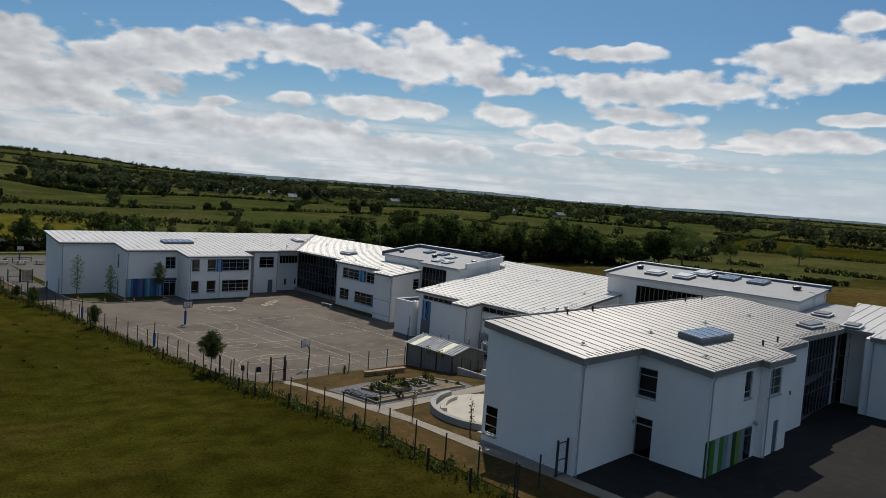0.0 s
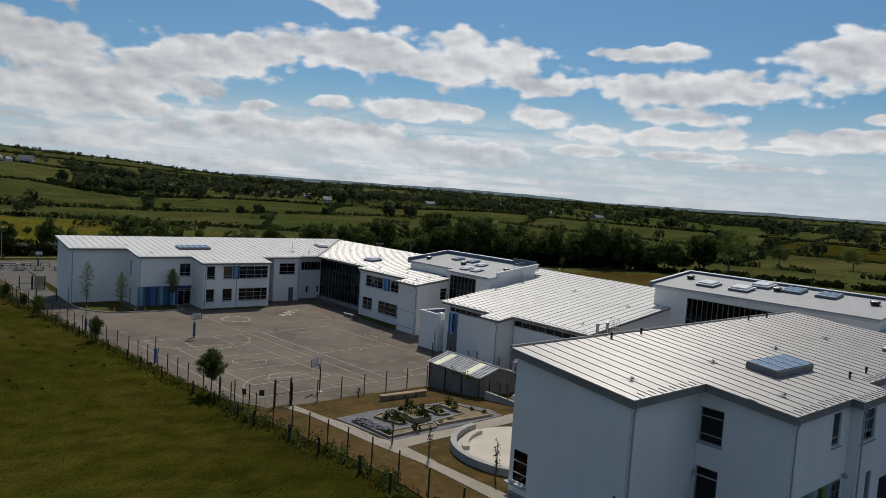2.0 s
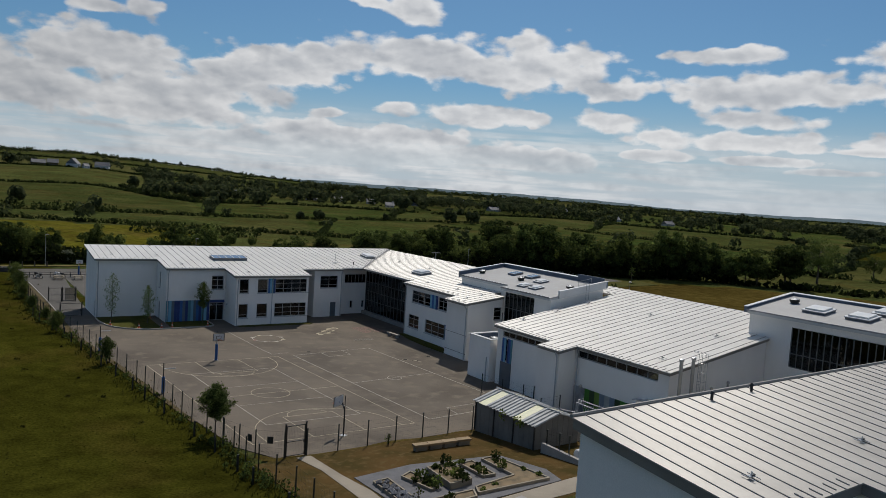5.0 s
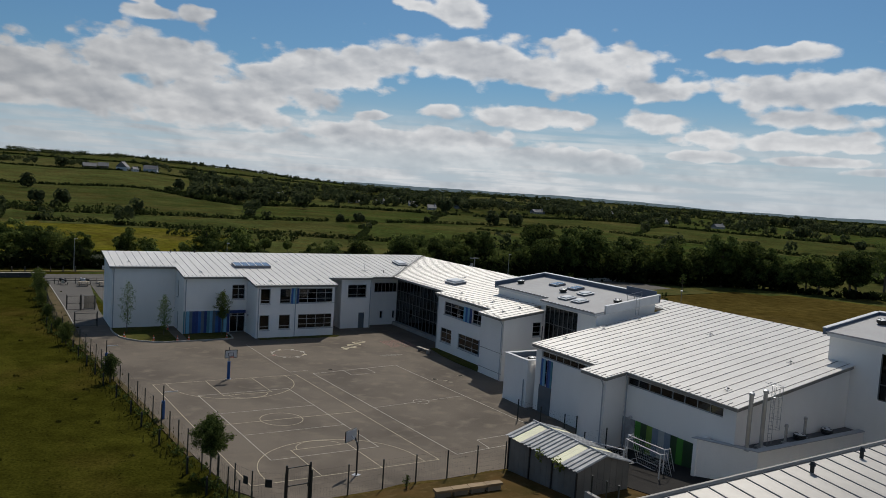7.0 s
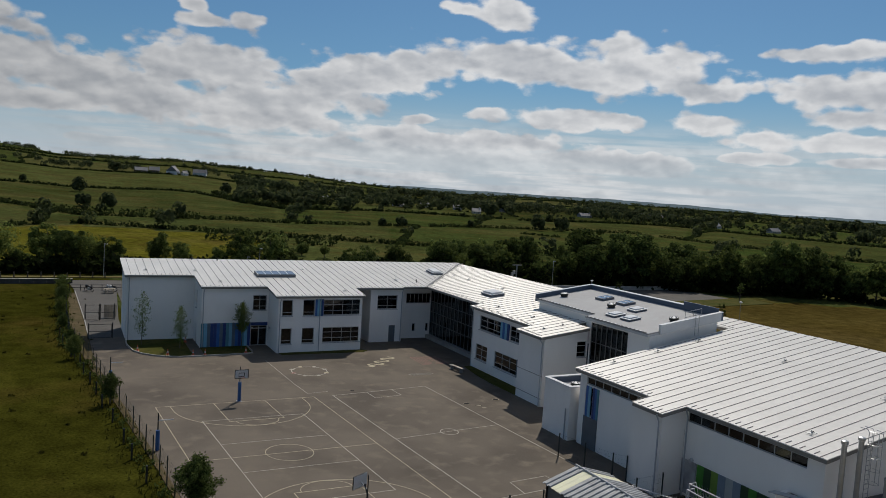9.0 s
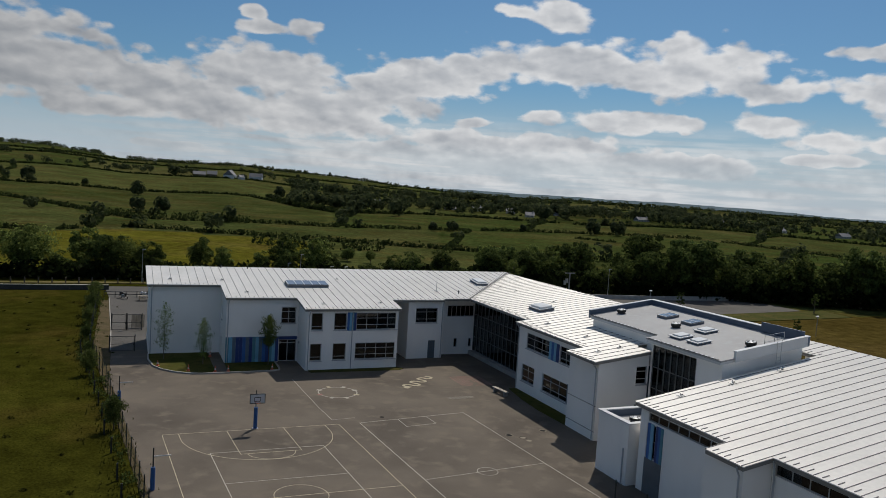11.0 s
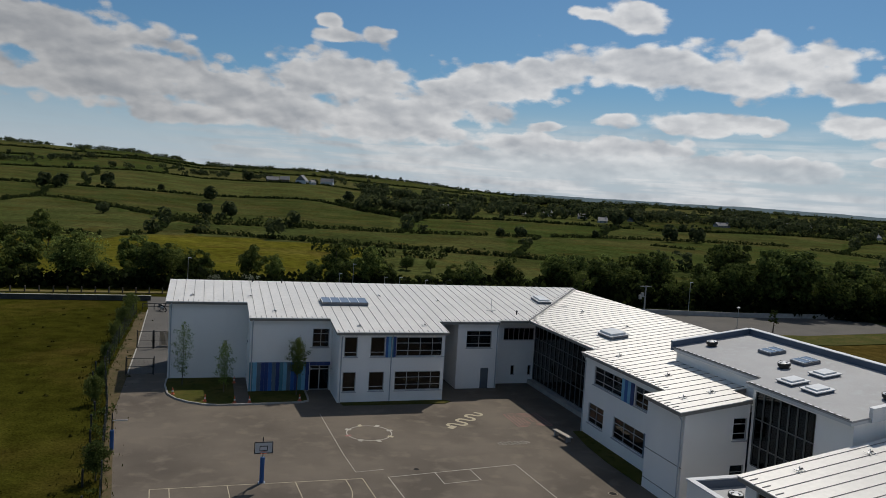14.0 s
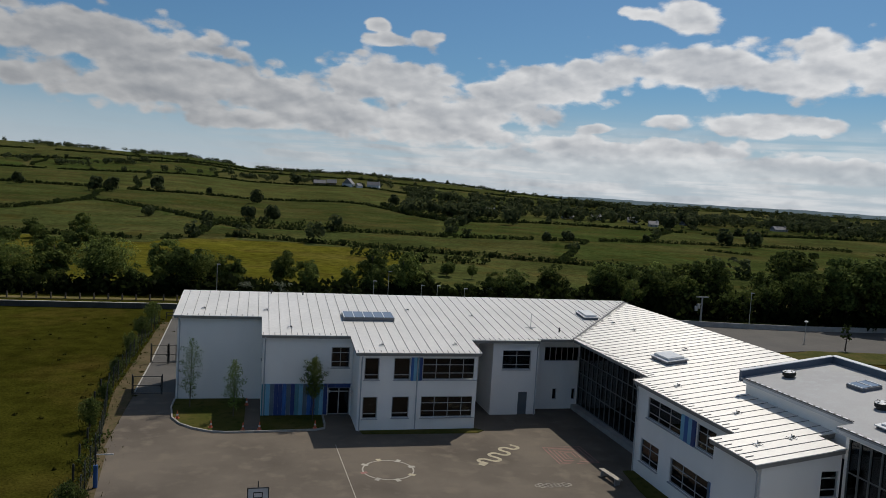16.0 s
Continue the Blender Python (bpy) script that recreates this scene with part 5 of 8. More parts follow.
def dome(vs, fs, x, y, z, w, h, n, size, r, lobes=6):
    """A tree seen from far: leaf clumps on the outer side of several uneven lobes."""
    cs = [(0, 0, h * 0.5, w * 0.8, h * 0.45), (0, 0, h * 0.42, w * 0.9, h * 0.32)]
    for k in range(lobes):
        a, q = k * 2.4 + r.uniform(-0.5, 0.5), r.uniform(0.3, 0.56)
        cs.append((w * q * math.cos(a), w * q * math.sin(a), h * r.uniform(0.3, 0.72), w * r.uniform(0.34, 0.5), h * r.uniform(0.2, 0.28)))
    for k in range(n):
        cx, cy, cz, cw, ch = cs[k % len(cs)]
        u = Vector((r.gauss(0, 1), r.gauss(0, 1), r.gauss(0.15, 1))).normalized()
        q = r.uniform(0.86, 1.04)
        p = Vector((x + cx + u.x * cw * q, y + cy + u.y * cw * q, z + max(0.02 * h, cz + u.z * ch * q)))
        nn = (u + Vector((r.gauss(0, 0.2), r.gauss(0, 0.2), r.gauss(0.1, 0.2)))).normalized()
        w2 = nn.orthogonal().normalized()
        w3 = nn.cross(w2)
        s = size * r.uniform(0.6, 1.4)
        i = len(vs)
        for c, d in ((-1, -0.6), (0.8, -1), (1, 0.7), (-0.6, 1)):
            vs.append(tuple(p + w2 * (c * s) + w3 * (d * s)))
        fs.append((i, i + 1, i + 2, i + 3))


# single trees of the far fields: bearing, distance, height
FIELD_TREES = [(-11.4, 545, 12.5), (-10.4, 556, 11.9), (-7.4, 605, 14), (-0.4, 572, 13), (-1.0, 352, 9.7), (0.7, 361, 10.4), (2.4, 950, 17), (9.9, 650, 13), (-3.8, 625, 6.8), (-16.1, 560, 10),
               (-8.0, 347, 6.6), (15.6, 470, 11.8), (19, 490, 13.7), (14.2, 330, 5.1), (21.7, 339, 5.7), (23.3, 350, 7.2), (29.1, 404, 5.5), (34.6, 427, 12)]
FIELD_TREES += [(36.5, 442, 13), (30.7, 562, 13), (32.3, 597, 11.4), (31.6, 1000, 15), (27.1, 868, 14), (57.2, 900, 19), (66, 420, 8), (70, 380, 9), (73, 460, 8), (62, 500, 9)]


def far_country():
    r = random.Random(11)
    vs, fs, tv, tf = [], [], [], []

    def at(a, d):
        return HX + d * math.sin(radians(a)), HY + d * math.cos(radians(a))

    def bush(x, y, d, h):
        if d < 480:
            clump(vs, fs, x, y, land(x, y) - 0.3, 1.1, h, 18, 0.32, r)
        else:
            clump(vs, fs, x, y, land(x, y) - 0.3, 0.8 + d * 0.0008, h, 9, 0.4 + d * 0.0005, r)

    def tree(x, y, d, h, n=70, wide=0.5):
        dome(tv, tf, x, y, land(x, y) - 0.3, h * wide * r.uniform(0.85, 1.15), h, int(n * 1.5), h * 0.075 + d * 0.00012, r)

    def hedge(pts, h=1.6, trees=0.01, gaps=0.012):
        """A hedge along (bearing, distance) points, with gaps and a tree here and there."""
        on = True
        for (a0, d0), (a1, d1) in zip(pts[:-1], pts[1:]):
            x0, y0 = at(a0, d0)
            x1, y1 = at(a1, d1)
            L = math.hypot(x1 - x0, y1 - y0)
            s = 0.0
            while s < L:
                x, y = line(x0, x1, s / L), line(y0, y1, s / L)
                d = math.hypot(x - HX, y - HY)
                if r.random() < gaps:
                    on = not on
                elif not on and r.random() < 0.12:
                    on = True
                x, y = x + math.sin(s * 0.03) * 3 + r.gauss(0, 0.4), y + math.cos(s * 0.021) * 3
                if on:
                    bush(x, y, d, h * r.uniform(0.7, 1.3))
                    if r.random() < trees:
                        tree(x, y, d, r.uniform(4, 9), 50)
                s += 0.95 + d * 0.0012

    for i in range(1, 8):
        step = [(float(a), float(border(a, i))) for a in range(-34, 92, 2)]
        hedge(step, 2.2 if i < 5 else 2.8, 0.012 if i < 4 else 0.03)
        for c in CUTS[i]:
            if -34 < c < 90:
                d0, d1 = float(border(c, i)), float(border(c + 1.5, i + 1))
                hedge([(c, d0), (c + 0.6, line(d0, d1, 0.5)), (c + 1.5, d1)], 1.8, 0.02)
    hedge([(-4.5, 338), (0.5, 330)], 3.2, 0.05, 0.0)
    hedge([(1.5, 320), (6.5, 302)], 4.0, 0.05, 0.01)
    hedge([(7, 215), (12, 205), (17, 212)], 3.4, 0.0, 0.02)
    hedge([(33.6, 371), (36.8, 364), (41.7, 352), (50, 340)], 1.6, 0.0, 0.03)
    hedge([(9, 640), (11, 540), (13.7, 480), (17, 500)], 4.0, 0.02, 0.0)
    for a, d, h in FIELD_TREES:
        tree(*at(a, d), d, h * 0.92, 130)
    # woods: the settled band among the hedges, and the ridge
    for k in range(6):
        f, a, on = (k + 0.5) / 6, 11.0, True
        while a < 80:
            d = line(float(border(a, 3)) + 15, float(border(a, 4)) + 170, f) + 22 * math.sin(a * 0.5 + k * 1.7) + 9 * math.sin(a * 1.7 + k)
            if r.random() < 0.09:
                on = not on
            if on or r.random() < 0.08:
                x, y = at(a, d)
                h = r.choice((3.0, 4.5, 6.0, 7.0, 9.5, 12)) * r.uniform(0.85, 1.15)
                tree(x, y + r.gauss(0, 3), d, h, 60, 0.55)
                if r.random() < 0.4:
                    bush(x + 3, y, d, 2.2)
            a += math.degrees(r.uniform(3.5, 8.5) / d)
    # copses
    for _ in range(34):
        a = r.uniform(12, 78)
        d = line(float(border(a, 3)) + 20, float(border(a, 4)) + 180, r.random() ** 1.2)
        x, y = at(a, d)
        ca, sa, big = math.cos(radians(a)), math.sin(radians(a)), r.uniform(0.5, 1.6)
        for _k in range(int(13 * big)):
            u, w = r.gauss(0, 15) * big, r.gauss(0, 6)
            tree(x + u * ca + w * sa, y - u * sa + w * ca, d, r.uniform(6, 11.5) * (0.8 + 0.25 * big), 60, 0.56)
    for _ in range(20):
        a = r.uniform(-34, 12)
        d = r.uniform(float(border(a, 4)) + 10, float(border(a, 4)) + 260)
        x, y = at(a, d)
        for _k in range(r.randint(3, 11)):
            tree(x + r.gauss(0, 17), y + r.gauss(0, 6), d, r.uniform(5, 10), 50, 0.65)
    for a0, a1, n in ((-34, 92, 1000), (-34, 14, 500)):
        for _ in range(n):
            a, d = r.uniform(a0, a1), r.uniform(1400, 1640)
            if math.sin(a * 0.8) + math.sin(a * 2.1 + 1) + r.gauss(0, 0.5) < -0.75:
                continue
            x, y = at(a, d)
            tree(x, y, d, r.uniform(4.5, 9) * (0.75 if a > 45 else 1), 26, 0.7)
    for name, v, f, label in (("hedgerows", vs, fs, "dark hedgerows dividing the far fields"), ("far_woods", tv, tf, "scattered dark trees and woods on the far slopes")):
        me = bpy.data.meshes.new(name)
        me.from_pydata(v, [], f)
        me.materials.append(M_HEDGE if name == "hedgerows" else M_LEAF_HAZE)
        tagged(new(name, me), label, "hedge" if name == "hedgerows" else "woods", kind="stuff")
    # blue hills at the end of the view, self-lit in place of haze
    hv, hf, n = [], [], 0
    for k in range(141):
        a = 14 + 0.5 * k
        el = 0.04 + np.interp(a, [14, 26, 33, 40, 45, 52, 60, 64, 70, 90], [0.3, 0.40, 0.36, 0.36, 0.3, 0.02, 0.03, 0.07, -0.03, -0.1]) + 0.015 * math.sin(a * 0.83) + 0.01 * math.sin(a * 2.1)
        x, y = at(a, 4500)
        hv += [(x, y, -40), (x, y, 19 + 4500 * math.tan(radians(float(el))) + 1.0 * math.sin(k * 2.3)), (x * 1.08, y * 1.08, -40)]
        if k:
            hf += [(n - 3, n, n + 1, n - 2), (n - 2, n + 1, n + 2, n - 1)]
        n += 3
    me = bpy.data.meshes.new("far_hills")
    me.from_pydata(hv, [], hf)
    me.materials.append(M_HILLS_GLOW)
    tagged(new("far_hills", me), "blue-grey hills on the horizon, glowing in place of haze", "hills", kind="structure")


far_country()


def tree_kind(seed, height, spread, leaves, leaf, size, bare=0.25, clusters=46, tuft=1.0):
    """A broad-leaved tree at the origin: tapered trunk with limbs, and a crown of leaves in uneven clusters."""
    r = random.Random(seed)
    root = thing("tree", "", "tree")
    t = Build()
    lean = (r.uniform(-0.3, 0.3), r.uniform(-0.3, 0.3))
    tr = height * 0.018 + 0.02
    top = height * 0.8
    t.tube([(lean[0] * k * k, lean[1] * k * k, top * k) for k in (0, 0.25, 0.5, 0.75, 1)], tr, 7, [tr * 1.3, tr, tr * 0.75, tr * 0.5, tr * 0.2])
    tips = []
    for i in range(9):
        a = i * 2.4 + r.uniform(-0.4, 0.4)
        z = height * r.uniform(bare + 0.02, 0.68)
        ln = spread * r.uniform(0.5, 0.95)
        e = (math.cos(a) * ln, math.sin(a) * ln, z + height * r.uniform(0.08, 0.25))
        m = (e[0] * 0.5, e[1] * 0.5, z + (e[2] - z) * 0.35)
        t.tube([(lean[0] * (z / top) ** 2, lean[1] * (z / top) ** 2, z), m, e], 0.05, 5, [tr * 0.45, tr * 0.28, tr * 0.1])
        tips.append(e)
    part("trunk", t, M_BARK, root)
    vs, fs = [], []
    mid, half = height * (bare + (1 - bare) * 0.5), height * (1 - bare) * 0.5
    for k in range(clusters):
        # rounded tufts over an uneven egg-shaped crown, the first ones at the limbs' tips
        rad = spread * r.uniform(0.2, 0.42) * tuft
        if k < 9:
            c = Vector(tips[k]) * r.uniform(0.8, 1.0)
            c.z = tips[k][2] + r.uniform(-0.1, 0.3)
        else:
            u = Vector((r.gauss(0, 1), r.gauss(0, 1), r.gauss(0, 1))).normalized()
            q = r.uniform(0.35, 0.86)
            c = Vector((u.x * spread * q, u.y * spread * q, mid + u.z * half * q * (1.05 if u.z > 0 else 0.95)))
        for _ in range(leaves):
            o = Vector((r.gauss(0, 1), r.gauss(0, 1), r.gauss(0.25, 1))).normalized()
            q = r.uniform(0.55, 1.08)
            p = c + Vector((o.x * rad, o.y * rad, o.z * rad * 0.72)) * q
            s = size * r.uniform(0.6, 1.35)
            u = (o + Vector((r.gauss(0, 0.4), r.gauss(0, 0.4), r.gauss(0.1, 0.4)))).normalized()
            w2 = u.orthogonal().normalized()
            w3 = u.cross(w2)
            i = len(vs)
            vs += [tuple(p - w2 * s), tuple(p + w3 * s * 0.6), tuple(p + w2 * s), tuple(p - w3 * s * 0.6)]
            fs.append((i, i + 1, i + 2, i + 3))
    me = bpy.data.meshes.new("crown")
    me.from_pydata(vs, [], fs)
    part("crown", me, leaf, root)
    return root


def belt():
    """The tree belt along the road behind the school, with an understorey coloured dark for shade."""
    r = random.Random(21)
    kinds = [tree_kind(1, 11, 4.3, 74, M_LEAF, 0.31, 0.12, 60, 0.86), tree_kind(2, 9, 4.2, 76, M_LEAF_D, 0.29, 0.06, 54, 0.86), tree_kind(3, 13, 5.0, 80, M_LEAF_D, 0.33, 0.12, 68, 0.84), tree_kind(4, 8, 3.3, 60, M_LEAF_L, 0.26, 0.16, 46, 0.84), tree_kind(5, 5, 3.4, 66, M_LEAF_D, 0.25, 0.0, 40, 0.86)]
    names = ["broad mid-green tree in the roadside belt", "dark green bushy tree in the roadside belt", "tall dark green tree in the roadside belt", "light green young tree in the roadside belt", "low rounded dark bush in the roadside belt"]
    for k, n in zip(kinds, names):
        tagged(k, n, "tree", "trees of the roadside belt")
    line_pts = [(-85, 92), (-45, 91), (-12, 92), (30, 91), (62, 84), (100, 74), (128, 61), (152, 48), (172, 22), (190, -12)]
    cum = [0]
    for a, b in zip(line_pts[:-1], line_pts[1:]):
        cum.append(cum[-1] + math.hypot(b[0] - a[0], b[1] - a[1]))
    s, first = 0.0, set()
    hv, hf = [], []
    while s < cum[-1]:
        i = max(j for j in range(len(cum) - 1) if cum[j] <= s)
        t = (s - cum[i]) / (cum[i + 1] - cum[i])
        x, y = line(line_pts[i][0], line_pts[i + 1][0], t), line(line_pts[i][1], line_pts[i + 1][1], t)
        for row in range(2 if x < 150 else (1 if x < 166 else 0)):
            if r.random() < (0.25 if x < 55 else 0.04):
                continue
            px, py = x + r.uniform(-1.5, 1.5), y + row * 7 + r.uniform(-1.5, 2) + (3 if x < 40 else 0)
            k = r.choices(range(5), (3, 4, 2, 2, 3) if x < 62 else (3, 4, 4, 2, 1))[0]
            sc = (r.choice((0.55, 0.7, 0.85, 1.0)) * 0.9 if x < 55 else r.choice((0.72, 0.8, 0.9)) * (1.0 if x < 100 else 1.2)) * r.uniform(0.85, 1.1)
            z = full_level(px, py) - 0.1
            m = Matrix.LocRotScale((px, py, z), Euler((0, 0, r.uniform(0, 6.28))), (sc, sc, sc * r.uniform(0.9, 1.1)))
            if k not in first:
                first.add(k)
                kinds[k].matrix_basis = m
            else:
                o = copy_thing(kinds[k], m)
                o.matrix_basis = m
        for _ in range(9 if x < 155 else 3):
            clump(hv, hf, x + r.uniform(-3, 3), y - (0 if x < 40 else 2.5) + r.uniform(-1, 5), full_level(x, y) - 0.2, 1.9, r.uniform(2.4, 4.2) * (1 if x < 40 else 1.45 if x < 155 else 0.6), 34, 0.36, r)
        s += r.uniform(4.2, 6.5) if x < 55 else r.uniform(3.4, 5.0)
    # scrubby trees in the meadow behind
    for k in range(26):
        a, d = radians(r.uniform(-24, -11) if k < 18 else r.uniform(2, 16)), r.uniform(188, 250) if k < 18 else r.uniform(165, 190)
        px, py = HX + d * math.sin(a), HY + d * math.cos(a)
        sc = r.uniform(0.4, 0.9) * (1 if k < 18 else 0.6)
        m = Matrix.LocRotScale((px, py, full_level(px, py) - 0.2), Euler((0, 0, r.uniform(0, 6.28))), (sc, sc, sc * r.uniform(0.8, 1.1)))
        copy_thing(kinds[(1, 4, 0, 1, 3)[k % 5]], m).matrix_basis = m
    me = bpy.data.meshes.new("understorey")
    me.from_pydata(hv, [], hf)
    me.materials.append(M_UNDER_SHADE)
    tagged(new("understorey", me), "dense hedge under the roadside trees, shade in its leaf colour", "hedge", kind="stuff")


belt()

# ---------------------------------------------------------------- painted lines on the playground
def stroke(b, pts, w, z=0.006, closed=False):
    """A flat painted stroke along points."""
    pts = [Vector((p[0], p[1])) for p in pts]
    if closed:
        pts = pts + [pts[0]]
    for p, q in zip(pts[:-1], pts[1:]):
        d = (q - p).normalized()
        n = Vector((-d.y, d.x)) * w / 2
        e = d * w * 0.25
        vs = [p - n - e, q - n + e, q + n + e, p + n - e]
        b.add([(v.x, v.y, z) for v in vs] + [(v.x, v.y, z - 0.005) for v in vs], [(0, 1, 2, 3), (7, 6, 5, 4), (0, 4, 5, 1), (1, 5, 6, 2), (2, 6, 7, 3), (3, 7, 4, 0)])


def ring(cx, cy, rx, ry=None, a0=0, a1=360, n=40):
    ry = ry or rx
    return [(cx + rx * math.cos(radians(line(a0, a1, k / n))), cy + ry * math.sin(radians(line(a0, a1, k / n)))) for k in range(n + 1)]


def court(u, v):
    """Court metres (14 wide, 26 long) to the plan."""
    return (-6.98 + 0.984 * u + 0.0645 * v, -0.05 - 0.0186 * u - 1.0 * v)


def cpath(pts):
    return [court(*p) for p in pts]


LW = 0.055
b = Build()
stroke(b, cpath([(0, 0), (14, 0), (14, 26), (0, 26)]), LW, closed=True)
stroke(b, cpath([(0, 13.45), (14, 13.45)]), LW)
for s in (0, 1):
    f = (lambda p: (p[0], 26 - p[1])) if s else (lambda p: p)
    stroke(b, cpath([f(p) for p in [(4.85, 0), (4.85, 5.35), (9.35, 5.35), (9.35, 0)]]), LW)
    stroke(b, cpath([f(p) for p in ring(7.1, 5.35, 1.75, 1.4, 0, 180, 24)]), LW)
    stroke(b, cpath([f(p) for p in [(1.2, 0), *ring(7.0, 1.3, 5.8, 5.5, 180, 0, 36), (12.8, 0)]]), LW)
stroke(b, cpath(ring(7.05, 13.45, 1.72)), LW)
piece("court_lines", b, M_LINE_Y, "faded yellow basketball court lines on tarmac", "court lines", kind="structure")
b = Build()
stroke(b, cpath([(2.8, 4.75), (11.2, 4.75), (11.2, 22.1), (2.8, 22.1)]), LW * 1.15, 0.010, True)
stroke(b, cpath([(2.8, 10.55), (11.2, 10.55)]), LW, 0.010)
stroke(b, cpath([(2.8, 16.4), (11.2, 16.4)]), LW, 0.010)
stroke(b, [(8.62, -0.35), (18.65, 0.6), (20.25, -25.2), (10.28, -25.9)], LW * 1.25, 0.010, True)
stroke(b, [(12.13, -0.02), (12.2, -2.1), (15.0, -1.8), (14.85, 0.24)], LW, 0.010)
stroke(b, [(13.4, -25.7), (13.5, -23.7), (16.6, -23.5), (16.7, -25.4)], LW, 0.010)
stroke(b, [(9.45, -13.2), (19.4, -12.4)], LW, 0.010)
stroke(b, ring(14.45, -12.85, 0.75, n=24), LW, 0.010, True)
stroke(b, [(5.93, 14.58), (6.29, 4.41), (6.55, 0.9), (8.6, 1.1)], LW, 0.010)
stroke(b, ring(9.2, 9.05, 1.85), 0.11, 0.010, True)
piece("pitch_lines", b, M_LINE, "worn white pitch lines and playground circle", "court lines", kind="structure")
for k in range(8):
    a = radians(k * 45 + 12)
    bb = Build().box((9.2 + 1.85 * math.cos(a), 9.05 + 2.0 * math.sin(a), 0.012), (0.5, 0.34, 0.006), a)
    piece("painted_spot", bb, (M_LINE, M_LINE, M_LINE_Y, M_LINE, M_LINE_R)[k % 5], "small painted square round the play circle", "playground marking", "spots of the play circle")
b = Build()
sn = []
for k in range(81):
    t = k / 80
    o = 0.68 * math.sin(t * 6.28 * 3.1) * (1 - 0.25 * t)
    t -= 0.026 * math.sin(t * 6.28 * 6.2)
    sn.append((16.7 + 3.7 * t - o * 0.72, 9.75 + 3.7 * t + o * 0.7))
for k in range(0, 80, 1):
    stroke(b, sn[k:k + 2], 0.29, 0.012 + 0.0006 * (k % 2))
b.box((16.6, 9.65, 0.012), (0.8, 0.55, 0.006), 0.8)
piece("painted_snake", b, M_LINE_Y, "faded cream painted snake on the playground", "playground marking")
b = Build()
for k in range(5):
    i = 0.33 * k
    x0, x1, y0, y1 = 22.6 + i, 25.85 - i, 9.1 + i, 12.75 - i
    gapx = line(x0, x1, 0.35 + 0.1 * k)
    stroke(b, [(gapx + 0.3, y0), (x1, y0), (x1, y1), (x0, y1), (x0, y0), (gapx - 0.3, y0)], 0.085, 0.010)
piece("painted_maze", b, M_LINE_R, "faded red painted square maze on the playground", "playground marking")
b = Build()
for k in range(9):
    x = 19.1 + 0.3 * k
    for y in ((4.85, 5.2) if k % 2 else (5.02,)):
        stroke(b, [(x, y), (x + 0.28, y), (x + 0.28, y + 0.33), (x, y + 0.33)], 0.055, 0.010, True)
piece("painted_hopscotch", b, M_LINE, "pale painted hopscotch grid on the playground", "playground marking")


# ---------------------------------------------------------------- sports posts
def hoop(x, y, turn, pad=True, label="basketball post with white backboard and blue padding"):
    h = thing("basketball_hoop", label, "basketball hoop", (0, 0, 0), "basketball posts")
    part("pole", Build().tube([(0, 0, 0), (0, 0, 2.0), (0, -0.25, 2.55)], 0.06, 10), M_STEEL if pad else M_BLACK, h)
    part("antenna", Build().tube([(0, 0, 2.0), (0, 0, 3.15)], 0.035, 6), M_BLACK, h)
    if pad:
        part("padding", Build().tube([(0, 0, 0.05), (0, 0, 1.75)], 0.15, 14), M_BLUE, h, "blue foam post padding")
    part("base_plate", Build().box((0, 0, 0.015), (0.45, 0.45, 0.03)), M_STEEL, h)
    bd = part("backboard", Build().box((0, -0.6, 2.62), (1.15, 0.04, 0.72)), M_BOARD, h, "white backboard with black border")
    fr = Build()
    for z in (2.25, 2.99):
        fr.box((0, -0.625, z), (1.19, 0.05, 0.05))
    for s in (-0.58, 0.58):
        fr.box((s, -0.625, 2.62), (0.05, 0.05, 0.7))
    for z in (2.42, 2.72):
        fr.box((0, -0.628, z), (0.5, 0.02, 0.045))
    for s in (-0.24, 0.24):
        fr.box((s, -0.628, 2.57), (0.045, 0.02, 0.3))
    part("border", fr, M_BLACK, bd)
    rg = [(0.22 * math.cos(k * 0.5236), -0.88 + 0.22 * math.sin(k * 0.5236), 2.38) for k in range(13)]
    part("rim", Build().tube(rg, 0.014, 6, cap=False), M_RED, bd, "orange rim")
    part("arm", Build().tube([(0, -0.1, 2.3), (0, -0.58, 2.6)], 0.04, 6), M_STEEL, h)
    h.matrix_basis = pose(x, y, 0, 0, 0, turn)
    return h


hoop(0, 0, 0)
hoop(1.65, -26.8, 208, False, "basketball post on a dark pole with white backboard")
b = Build()
for x, y, tn in ((-7.95, -10.6, 0.0), (-10.1, 7.6, 0.0)):
    g = thing("netball_post", "tall grey netball post with blue padded foot at the playground edge", "netball post", (x, y, 0), "netball posts")
    part("pole", Build().tube([(x, y, 0), (x, y, 2.75)], 0.045, 8), M_BLACK, g)
    part("padding", Build().tube([(x, y, 0.05), (x, y, 1.5)], 0.14, 12), M_BLUE, g, "blue foam padding")
    part("arm", Build().tube([(x, y, 2.2), (x + 1.05, y, 2.2)], 0.035, 6), M_BOARD, g)
hoop(-3.4, 70.5, 0, True, "distant basketball post with white backboard")


# ---------------------------------------------------------------- fences
def post(x, y, z, h, w=0.07):
    return Build().box((x, y, z + h / 2), (w, w, h)).box((x, y, z + h + 0.012), (w + 0.02, w + 0.02, 0.024))


